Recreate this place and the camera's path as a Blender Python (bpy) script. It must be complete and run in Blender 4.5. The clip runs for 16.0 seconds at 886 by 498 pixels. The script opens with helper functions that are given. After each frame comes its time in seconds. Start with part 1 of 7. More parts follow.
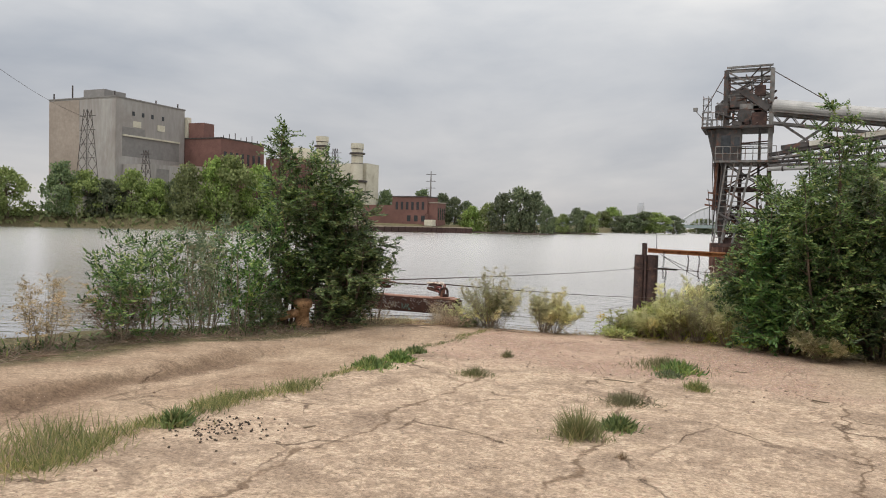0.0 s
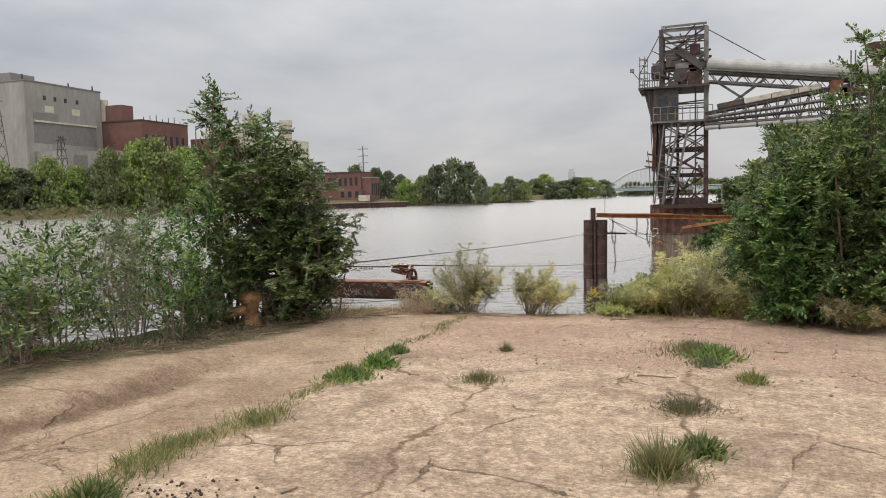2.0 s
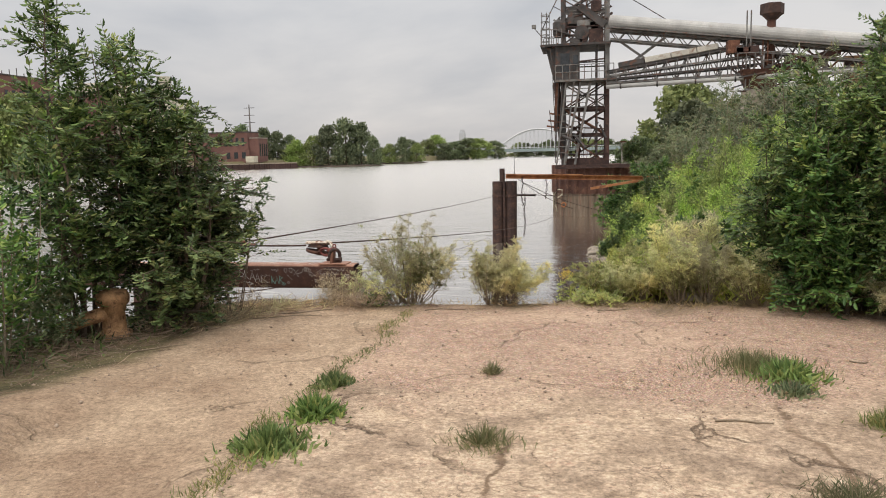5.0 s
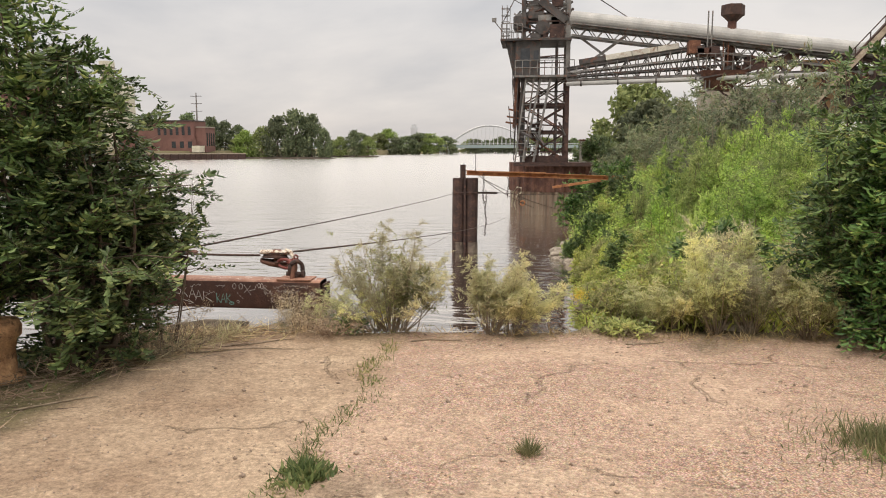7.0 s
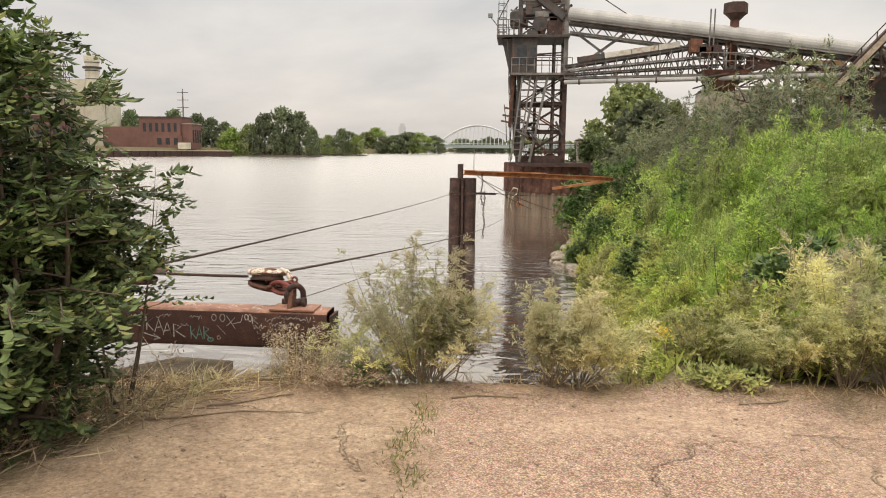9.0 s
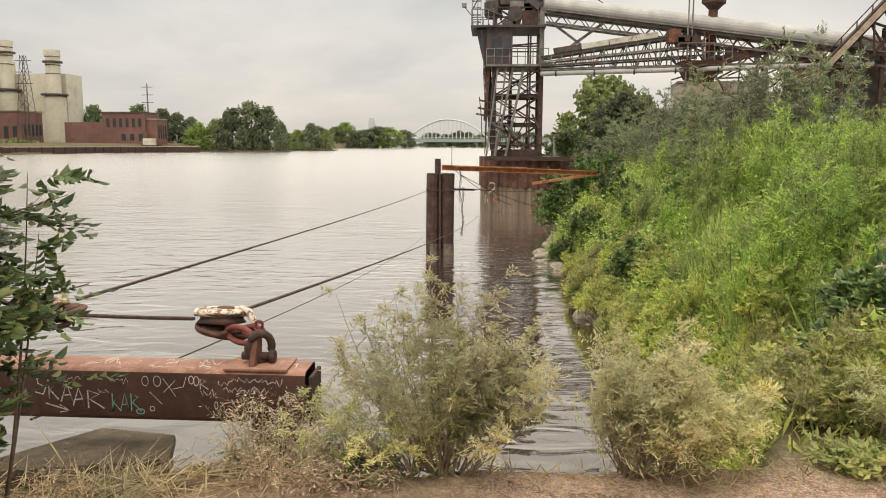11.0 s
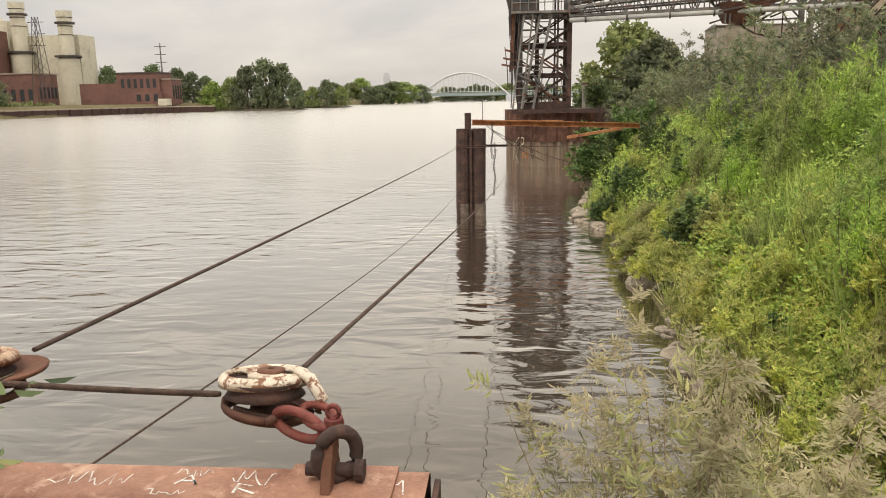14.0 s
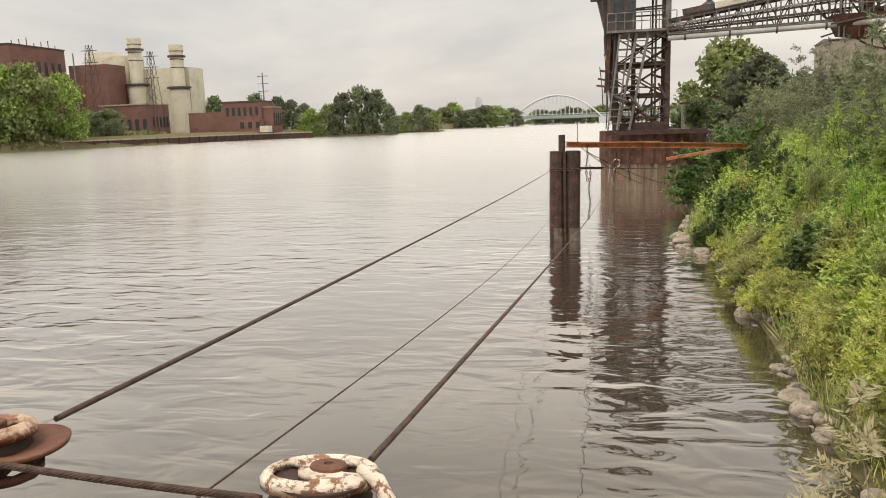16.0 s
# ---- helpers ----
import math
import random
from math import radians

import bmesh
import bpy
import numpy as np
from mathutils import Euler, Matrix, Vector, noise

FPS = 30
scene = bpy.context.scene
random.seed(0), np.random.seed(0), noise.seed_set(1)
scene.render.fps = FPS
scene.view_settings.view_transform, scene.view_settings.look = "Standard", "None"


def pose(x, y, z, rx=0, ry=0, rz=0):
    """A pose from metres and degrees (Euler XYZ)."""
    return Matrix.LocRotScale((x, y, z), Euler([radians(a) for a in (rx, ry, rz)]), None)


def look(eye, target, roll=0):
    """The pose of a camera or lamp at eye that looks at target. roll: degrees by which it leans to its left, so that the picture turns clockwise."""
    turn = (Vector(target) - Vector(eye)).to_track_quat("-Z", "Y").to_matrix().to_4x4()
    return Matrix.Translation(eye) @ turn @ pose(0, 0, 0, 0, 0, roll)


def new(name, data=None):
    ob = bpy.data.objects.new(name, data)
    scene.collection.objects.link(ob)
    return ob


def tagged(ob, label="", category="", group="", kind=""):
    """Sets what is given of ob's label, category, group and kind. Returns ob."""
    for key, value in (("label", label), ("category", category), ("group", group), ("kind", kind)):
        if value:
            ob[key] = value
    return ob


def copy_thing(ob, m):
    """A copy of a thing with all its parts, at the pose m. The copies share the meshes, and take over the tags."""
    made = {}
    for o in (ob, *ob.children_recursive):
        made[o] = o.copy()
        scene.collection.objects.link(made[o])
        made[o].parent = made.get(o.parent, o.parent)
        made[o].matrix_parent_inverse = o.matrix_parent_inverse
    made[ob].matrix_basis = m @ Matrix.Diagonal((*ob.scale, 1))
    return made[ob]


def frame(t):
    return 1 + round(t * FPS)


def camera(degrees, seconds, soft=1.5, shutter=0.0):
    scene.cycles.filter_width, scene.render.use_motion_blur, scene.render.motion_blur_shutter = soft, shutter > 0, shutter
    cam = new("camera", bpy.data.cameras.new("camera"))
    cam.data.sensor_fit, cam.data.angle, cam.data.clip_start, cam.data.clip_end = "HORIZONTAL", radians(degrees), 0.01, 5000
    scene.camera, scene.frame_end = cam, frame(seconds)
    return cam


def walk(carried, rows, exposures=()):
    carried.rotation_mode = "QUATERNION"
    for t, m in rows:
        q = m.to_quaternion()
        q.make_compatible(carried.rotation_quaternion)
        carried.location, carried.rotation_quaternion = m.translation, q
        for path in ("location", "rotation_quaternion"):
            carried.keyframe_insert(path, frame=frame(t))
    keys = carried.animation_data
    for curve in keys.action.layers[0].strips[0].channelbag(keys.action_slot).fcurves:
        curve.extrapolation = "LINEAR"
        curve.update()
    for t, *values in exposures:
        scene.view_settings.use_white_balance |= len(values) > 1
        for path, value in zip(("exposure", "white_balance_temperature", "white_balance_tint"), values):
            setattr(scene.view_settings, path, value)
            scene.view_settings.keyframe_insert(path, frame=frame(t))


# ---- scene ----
cam = camera(62.0, 16.0, soft=1.0)
PATH = [
    (0, (-0.293, 0.88, 1.451), (-1.105, 2.706, 1.381), 1.4),
    (0.5, (-0.591, 1.164, 1.453), (-1.402, 2.988, 1.333), 0.8),
    (1, (-0.803, 1.449, 1.426), (-1.587, 3.285, 1.312), -0.2),
    (1.5, (-1.05, 1.803, 1.423), (-1.81, 3.651, 1.338), -0.3),
    (2, (-1.302, 2.095, 1.427), (-1.951, 3.981, 1.285), -1.3),
    (2.5, (-1.472, 2.456, 1.413), (-2.055, 4.36, 1.227), -2.3),
    (3, (-1.64, 2.749, 1.421), (-2.199, 4.661, 1.237), -1.2),
    (3.5, (-1.857, 3.064, 1.446), (-2.372, 4.987, 1.261), -0.6),
    (4, (-2.061, 3.421, 1.422), (-2.532, 5.354, 1.21), -0.9),
    (6.5, (-2.953, 5.187, 1.398), (-3.198, 7.153, 1.128), -0.6),
    (7, (-3.07, 5.539, 1.39), (-3.303, 7.507, 1.122), -0.0),
    (7.5, (-3.218, 5.879, 1.364), (-3.459, 7.846, 1.093), 0.9),
    (8, (-3.377, 6.25, 1.381), (-3.568, 8.223, 1.111), 0.6),
    (8.5, (-3.488, 6.607, 1.361), (-3.669, 8.581, 1.098), 0.2),
    (9, (-3.636, 7.005, 1.338), (-3.834, 8.977, 1.069), 0.6),
    (11.5, (-4.118, 8.704, 1.318), (-4.229, 10.679, 1.024), 0.2),
    (12, (-4.224, 8.979, 1.301), (-4.391, 10.949, 0.995), -0.4),
    (12.5, (-4.366, 9.234, 1.323), (-4.495, 11.207, 1.02), -0.6),
    (13, (-4.471, 9.539, 1.285), (-4.607, 11.506, 0.949), -1.6),
    (13.5, (-4.575, 9.8, 1.293), (-4.781, 11.756, 0.932), -1.9),
    (14, (-4.682, 10.012, 1.298), (-4.85, 11.964, 0.896), -1.0),
    (14.5, (-4.725, 10.197, 1.303), (-4.902, 12.139, 0.859), -1.0),
    (15, (-4.73, 10.414, 1.277), (-5.051, 12.338, 0.834), -1.4),
    (15.5, (-4.735, 10.49, 1.3), (-5.112, 12.41, 0.889), -1.8),
    (16, (-4.786, 10.605, 1.267), (-5.197, 12.533, 0.932), -1.9),
]
EXPOSURES = [(0, -0.2, 6500, 10), (1.5, -0.23, 6500, 10), (2.5, -0.14, 6550, 10), (4, -0.12, 6600, 10), (7, 0.08, 7000, 12), (9, 0.13, 7200, 11), (11.5, 0.12, 7350, 9), (12.5, 0.17, 7450, 10), (13.5, 0.12, 7400, 10), (16, 0.11, 7250, 10)]
walk(cam, [(t, look(eye, target, roll)) for t, eye, target, roll in PATH], EXPOSURES)

# ---- light ----
world = bpy.data.worlds.new("overcast_sky")
scene.world = world
world.use_nodes = True
wn, wl = world.node_tree.nodes, world.node_tree.links
wn.clear()


def node(kind, tree_nodes=None, **props):
    n = (tree_nodes or wn).new(kind)
    for k, v in props.items():
        n.inputs[k].default_value = v
    return n


SUN_EL, SUN_AZ = 58.0, 200.0
sky = wn.new("ShaderNodeTexSky")
sky.sky_type, sky.sun_disc = "NISHITA", False
sky.sun_elevation, sky.sun_rotation = radians(SUN_EL), radians(SUN_AZ)
coord = wn.new("ShaderNodeTexCoord")
split = wn.new("ShaderNodeSeparateXYZ")
wl.new(coord.outputs["Generated"], split.inputs[0])
# cloud sheet: brighter towards the zenith, soft streaks
grad = wn.new("ShaderNodeValToRGB")
grad.color_ramp.elements[0].position, grad.color_ramp.elements[0].color = 0.0, (0.66, 0.635, 0.625, 1)
grad.color_ramp.elements[1].position, grad.color_ramp.elements[1].color = 1.0, (1.98, 1.97, 1.95, 1)
for p, c in ((0.06, (0.64, 0.637, 0.645, 1)), (0.18, (0.585, 0.608, 0.645, 1)), (0.35, (1.02, 1.02, 1.01, 1)), (0.55, (1.28, 1.28, 1.27, 1))):
    e = grad.color_ramp.elements.new(p)
    e.color = c
wl.new(split.outputs["Z"], grad.inputs[0])
place_map = wn.new("ShaderNodeMapping")
place_map.inputs["Scale"].default_value = (1.2, 1.2, 3.8)
place_map.inputs["Rotation"].default_value = (0.12, 0.0, 0.4)
wl.new(coord.outputs["Generated"], place_map.inputs[0])
cloud = node("ShaderNodeTexNoise", Scale=1.5, Detail=7.0, Roughness=0.52, Distortion=0.25)
wl.new(place_map.outputs[0], cloud.inputs["Vector"])
cloud_ramp = wn.new("ShaderNodeValToRGB")
cloud_ramp.color_ramp.elements[0].position, cloud_ramp.color_ramp.elements[0].color = 0.36, (0.76, 0.80, 0.86, 1)
cloud_ramp.color_ramp.elements[1].position, cloud_ramp.color_ramp.elements[1].color = 0.66, (1.30, 1.27, 1.23, 1)
wl.new(cloud.outputs["Fac"], cloud_ramp.inputs[0])
cloudy = wn.new("ShaderNodeMixRGB")
cloudy.blend_type, cloudy.inputs[0].default_value = "MULTIPLY", 1.0
wl.new(grad.outputs[0], cloudy.inputs[1])
wl.new(cloud_ramp.outputs[0], cloudy.inputs[2])
behind = wn.new("ShaderNodeBackground")
behind.inputs["Strength"].default_value = 0.05
wl.new(sky.outputs[0], behind.inputs["Color"])
front = wn.new("ShaderNodeBackground")
front.inputs["Strength"].default_value = 1.0
wl.new(cloudy.outputs[0], front.inputs["Color"])
blend = wn.new("ShaderNodeMixShader")
blend.inputs[0].default_value = 0.93
wl.new(behind.outputs[0], blend.inputs[1])
wl.new(front.outputs[0], blend.inputs[2])
out = wn.new("ShaderNodeOutputWorld")
wl.new(blend.outputs[0], out.inputs[0])

sun_data = bpy.data.lights.new("sun", "SUN")
sun_data.energy, sun_data.angle, sun_data.color = 1.1, radians(14), (1.0, 0.95, 0.88)
sun = new("sun", sun_data)
a, e = radians(SUN_AZ), radians(SUN_EL)
sun.matrix_world = look((0, 0, 50), (-math.sin(a) * math.cos(e) * 50, -math.cos(a) * math.cos(e) * 50, 50 - 50 * math.sin(e)))


# ---- materials ----
def mat(name, low, high, rough=0.8, scale=6.0, fine=60.0, bump=0.3, metal=0.0, third=None, spread=(0.35, 0.65), stretch=(1, 1, 1), thresh=(0.52, 0.66)):
    """A mottled surface: two colours by large noise, a third in worn patches, fine grain in the relief."""
    m = bpy.data.materials.new(name)
    m.use_nodes = True
    t = m.node_tree
    n, l = t.nodes, t.links
    b = n["Principled BSDF"]
    b.inputs["Roughness"].default_value, b.inputs["Metallic"].default_value = rough, metal
    tc = n.new("ShaderNodeTexCoord")
    mp = n.new("ShaderNodeMapping")
    mp.inputs["Scale"].default_value = stretch
    l.new(tc.outputs["Object"], mp.inputs[0])
    big = node("ShaderNodeTexNoise", n, Scale=scale, Detail=6.0, Roughness=0.6)
    small = node("ShaderNodeTexNoise", n, Scale=fine, Detail=4.0, Roughness=0.65)
    for x in (big, small):
        l.new(mp.outputs[0], x.inputs["Vector"])
    r = n.new("ShaderNodeValToRGB")
    r.color_ramp.elements[0].position, r.color_ramp.elements[0].color = spread[0], (*low, 1)
    r.color_ramp.elements[1].position, r.color_ramp.elements[1].color = spread[1], (*high, 1)
    l.new(big.outputs["Fac"], r.inputs[0])
    last = r.outputs[0]
    g = n.new("ShaderNodeMixRGB")
    g.blend_type, g.inputs[0].default_value = "OVERLAY", 0.35
    l.new(last, g.inputs[1])
    l.new(small.outputs["Fac"], g.inputs[2])
    last = g.outputs[0]
    if third:
        other = node("ShaderNodeTexNoise", n, Scale=scale * 1.7, Detail=8.0, Roughness=0.7)
        other.inputs["Distortion"].default_value = 0.6
        l.new(mp.outputs[0], other.inputs["Vector"])
        rr = n.new("ShaderNodeValToRGB")
        rr.color_ramp.elements[0].position, rr.color_ramp.elements[1].position = thresh
        l.new(other.outputs["Fac"], rr.inputs[0])
        mx = n.new("ShaderNodeMixRGB")
        l.new(rr.outputs[0], mx.inputs[0])
        l.new(last, mx.inputs[1])
        mx.inputs[2].default_value = (*third, 1)
        last = mx.outputs[0]
    l.new(last, b.inputs["Base Color"])
    if bump:
        bp = node("ShaderNodeBump", n, Strength=bump, Distance=0.02)
        l.new(small.outputs["Fac"], bp.inputs["Height"])
        l.new(bp.outputs[0], b.inputs["Normal"])
    return m


def leaf_mat(name, low, high, rough=0.55, through_light=0.3, dry=None):
    """Leaves: each leaf its own shade, some light through them."""
    m = bpy.data.materials.new(name)
    m.use_nodes = True
    t = m.node_tree
    n, l = t.nodes, t.links
    b = n["Principled BSDF"]
    b.inputs["Roughness"].default_value = rough
    b.inputs["Specular IOR Level"].default_value = 0.35
    geo_in = n.new("ShaderNodeNewGeometry")
    r = n.new("ShaderNodeValToRGB")
    r.color_ramp.elements[0].color = (*low, 1)
    r.color_ramp.elements[1].color = (*high, 1)
    r.color_ramp.elements[1].position = 0.85
    if dry:
        r.color_ramp.elements[1].position = 0.8
        d = r.color_ramp.elements.new(0.95)
        d.color = (*dry, 1)
    l.new(geo_in.outputs["Random Per Island"], r.inputs[0])
    own = n.new("ShaderNodeObjectInfo")
    shade = n.new("ShaderNodeHueSaturation")
    for slot, lo, hi in (("Hue", 0.482, 0.514), ("Value", 0.72, 1.25), ("Saturation", 0.80, 1.05)):
        span = n.new("ShaderNodeMapRange")
        span.inputs[3].default_value, span.inputs[4].default_value = lo, hi
        l.new(own.outputs["Random"], span.inputs[0])
        l.new(span.outputs[0], shade.inputs[slot])
    patch_at = n.new("ShaderNodeTexCoord")
    patchy = node("ShaderNodeTexNoise", n, Scale=1.1, Detail=3.0, Roughness=0.6)
    l.new(patch_at.outputs["Object"], patchy.inputs["Vector"])
    drift = n.new("ShaderNodeValToRGB")
    drift.color_ramp.elements[0].position, drift.color_ramp.elements[0].color = 0.36, (0.68, 0.74, 0.72, 1)
    drift.color_ramp.elements[1].position, drift.color_ramp.elements[1].color = 0.64, (1.34, 1.27, 1.16, 1)
    l.new(patchy.outputs["Fac"], drift.inputs[0])
    tone = n.new("ShaderNodeMixRGB")
    tone.blend_type, tone.inputs[0].default_value = "MULTIPLY", 1.0
    l.new(r.outputs[0], tone.inputs[1])
    l.new(drift.outputs[0], tone.inputs[2])
    l.new(tone.outputs[0], shade.inputs["Color"])
    tr = n.new("ShaderNodeBsdfTranslucent")
    l.new(shade.outputs[0], tr.inputs["Color"])
    l.new(shade.outputs[0], b.inputs["Base Color"])
    mx = n.new("ShaderNodeMixShader")
    mx.inputs[0].default_value = through_light
    l.new(b.outputs[0], mx.inputs[1])
    l.new(tr.outputs[0], mx.inputs[2])
    l.new(mx.outputs[0], n["Material Output"].inputs[0])
    return m


LEAF_DARK = leaf_mat("dark_leaves", (0.030, 0.070, 0.020), (0.185, 0.300, 0.080), rough=0.42, through_light=0.32, dry=(0.34, 0.40, 0.12))
LEAF_DEEP = leaf_mat("deep_green_leaves", (0.028, 0.066, 0.020), (0.165, 0.265, 0.075), rough=0.45, through_light=0.25, dry=(0.26, 0.30, 0.09))
LEAF_FRESH = leaf_mat("fresh_leaves", (0.150, 0.260, 0.050), (0.500, 0.610, 0.160), through_light=0.45)
LEAF_GREY = leaf_mat("grey_green_leaves", (0.110, 0.145, 0.080), (0.250, 0.290, 0.160), dry=(0.30, 0.24, 0.15))
LEAF_SAGE = leaf_mat("sage_green_leaves", (0.230, 0.260, 0.095), (0.520, 0.525, 0.215), through_light=0.5, dry=(0.50, 0.42, 0.22))
LEAF_WEED = leaf_mat("mid_green_weed_leaves", (0.095, 0.150, 0.050), (0.260, 0.330, 0.115), dry=(0.36, 0.34, 0.14))
LEAF_PALE = leaf_mat("pale_feathery_leaves", (0.520, 0.505, 0.250), (0.820, 0.775, 0.450), through_light=0.55, dry=(0.74, 0.63, 0.40))
LEAF_YELLOW = leaf_mat("yellow_green_leaves", (0.250, 0.310, 0.060), (0.580, 0.610, 0.165), through_light=0.45, dry=(0.58, 0.48, 0.20))
# leaf colour lightened towards grey to stand in for distance haze
LEAF_FAR = leaf_mat("far_hazed_leaves", (0.110, 0.150, 0.085), (0.220, 0.265, 0.135), rough=0.8)
LEAF_WILLOW = leaf_mat("far_willow_leaves", (0.150, 0.210, 0.060), (0.310, 0.370, 0.125), rough=0.8)
GRASS = leaf_mat("grass_blades", (0.120, 0.142, 0.050), (0.290, 0.285, 0.125), dry=(0.42, 0.33, 0.18))
DRY = leaf_mat("dry_stalks", (0.200, 0.130, 0.075), (0.400, 0.290, 0.180), through_light=0.1)
STRAW = leaf_mat("straw_stalks", (0.36, 0.26, 0.16), (0.60, 0.47, 0.31), through_light=0.1)
PETAL = leaf_mat("yellow_petals", (0.700, 0.480, 0.020), (0.850, 0.620, 0.040))
BARK = mat("bark", (0.09, 0.065, 0.045), (0.17, 0.125, 0.09), 0.9, 12, 90, 0.5)
TWIG = mat("pale_twigs", (0.20, 0.15, 0.10), (0.34, 0.27, 0.19), 0.9, 12, 90, 0.4)
RUST = mat("rusted_steel", (0.115, 0.048, 0.030), (0.200, 0.085, 0.050), 0.75, 3, 45, 0.35, 0.2, third=(0.30, 0.145, 0.085))
RUST_DARK = mat("dark_rusted_steel", (0.040, 0.024, 0.021), (0.082, 0.046, 0.038), 0.82, 2.5, 40, 0.35, 0.1, third=(0.14, 0.07, 0.05))
RUST_RED = mat("red_painted_steel", (0.15, 0.034, 0.028), (0.25, 0.062, 0.048), 0.6, 20, 160, 0.4, 0.1, third=(0.17, 0.07, 0.05))
RUST_MID = mat("brown_rusted_steel", (0.075, 0.034, 0.025), (0.135, 0.060, 0.042), 0.75, 2.0, 30, 0.35, 0.2, third=(0.19, 0.095, 0.06))
ORANGE_FADED = mat("faded_orange_sheet", (0.55, 0.33, 0.17), (0.68, 0.47, 0.29), 0.75, 0.6, 14, 0.2, third=(0.42, 0.22, 0.11))
BOLLARD = mat("tan_rusted_iron", (0.30, 0.15, 0.07), (0.66, 0.39, 0.20), 0.85, 9, 70, 0.8, 0.1, third=(0.10, 0.05, 0.035))
RUST_ORANGE = mat("orange_rusted_steel", (0.33, 0.125, 0.05), (0.52, 0.24, 0.11), 0.8, 2, 30, 0.3, 0.1, third=(0.22, 0.09, 0.05))
BEAM_TOP = mat("lighter_beam_top", (0.26, 0.125, 0.085), (0.42, 0.22, 0.15), 0.65, 5, 70, 0.35, 0.1, third=(0.56, 0.36, 0.26))
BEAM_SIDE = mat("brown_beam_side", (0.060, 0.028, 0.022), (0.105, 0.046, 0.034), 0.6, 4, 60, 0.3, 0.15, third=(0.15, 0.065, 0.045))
CREAM_RUSTY = mat("rust_worn_cream_paint", (0.46, 0.29, 0.19), (0.66, 0.50, 0.37), 0.65, 12, 120, 0.5, 0.0, third=(0.25, 0.11, 0.065), thresh=(0.44, 0.53))
CREAM = mat("chipped_cream_paint", (0.66, 0.56, 0.44), (0.80, 0.72, 0.60), 0.55, 14, 120, 0.5, 0.0, third=(0.27, 0.125, 0.07), thresh=(0.505, 0.555))
ROPE_STEEL = mat("steel_wire_rope", (0.070, 0.045, 0.036), (0.145, 0.090, 0.070), 0.65, 30, 200, 0.5, 0.4)
STEEL_GREY = mat("weathered_grey_steel", (0.12, 0.115, 0.11), (0.27, 0.26, 0.245), 0.7, 1.5, 25, 0.2, 0.2, third=(0.20, 0.10, 0.065))
STEEL_DARK = mat("dark_grey_steel", (0.04, 0.037, 0.036), (0.10, 0.09, 0.085), 0.7, 1.5, 25, 0.2, 0.2, third=(0.16, 0.075, 0.05))
TUBE_GREY = mat("pale_grey_tube", (0.35, 0.34, 0.325), (0.49, 0.48, 0.455), 0.6, 0.8, 18, 0.15, 0.1, third=(0.33, 0.26, 0.21), thresh=(0.6, 0.75))
PANEL = mat("weathered_white_panels", (0.45, 0.42, 0.36), (0.66, 0.62, 0.54), 0.7, 1.2, 20, 0.2, third=(0.30, 0.19, 0.13))
CAISSON = mat("stained_sheet_piles", (0.10, 0.07, 0.05), (0.26, 0.20, 0.145), 0.8, 1.6, 22, 0.3, 0.05, third=(0.20, 0.10, 0.065), stretch=(2.5, 2.5, 0.15))
CONCRETE = mat("old_concrete", (0.30, 0.24, 0.18), (0.48, 0.40, 0.31), 0.9, 3, 60, 0.5, third=(0.22, 0.17, 0.12))
CONCRETE_DARK = mat("dark_mossy_concrete", (0.13, 0.095, 0.062), (0.27, 0.205, 0.14), 0.95, 5, 50, 0.7, third=(0.10, 0.10, 0.05))
TIDE = mat("tide_stained_steel", (0.085, 0.062, 0.050), (0.17, 0.13, 0.105), 0.8, 2.5, 30, 0.3, third=(0.24, 0.19, 0.15))
ROCK = mat("shore_rock", (0.22, 0.18, 0.14), (0.42, 0.36, 0.29), 0.9, 3, 40, 0.5, third=(0.12, 0.10, 0.075))
PEBBLE = mat("pebbles", (0.22, 0.15, 0.11), (0.55, 0.43, 0.33), 0.85, 25, 120, 0.2)
CLADDING = mat("grey_cladding", (0.31, 0.29, 0.27), (0.38, 0.36, 0.335), 0.75, 0.03, 0.5, 0.05, third=(0.28, 0.25, 0.225), stretch=(1, 1, 0.25))
CLADDING_DARK = mat("dark_grey_cladding", (0.20, 0.19, 0.18), (0.26, 0.245, 0.23), 0.75, 0.05, 0.5, 0.05)
CLADDING_TAN = mat("tan_cladding", (0.30, 0.25, 0.205), (0.37, 0.31, 0.26), 0.8, 0.05, 0.6, 0.05)
BRICK_RED = mat("red_brickwork", (0.155, 0.078, 0.064), (0.215, 0.108, 0.088), 0.85, 0.12, 2.5, 0.1, third=(0.13, 0.066, 0.055))
CREAM_WALL = mat("cream_rendered_concrete", (0.56, 0.52, 0.41), (0.66, 0.62, 0.50), 0.8, 0.08, 1.5, 0.1, third=(0.47, 0.42, 0.32))
SHED_WALL = mat("tan_weathered_concrete", (0.34, 0.29, 0.23), (0.43, 0.37, 0.30), 0.85, 0.4, 6, 0.2, third=(0.30, 0.25, 0.19))
OPENING_DARK = mat("dark_glass_and_opening_shade", (0.025, 0.028, 0.032), (0.06, 0.065, 0.07), 0.25, 2, 20, 0.0)
WHITE_STEEL = mat("white_bridge_steel", (0.58, 0.59, 0.60), (0.66, 0.66, 0.66), 0.5, 0.05, 1, 0.0)
BRIDGE_GREEN = mat("grey_green_bridge_deck", (0.24, 0.30, 0.29), (0.31, 0.37, 0.36), 0.7, 0.05, 1, 0.0)
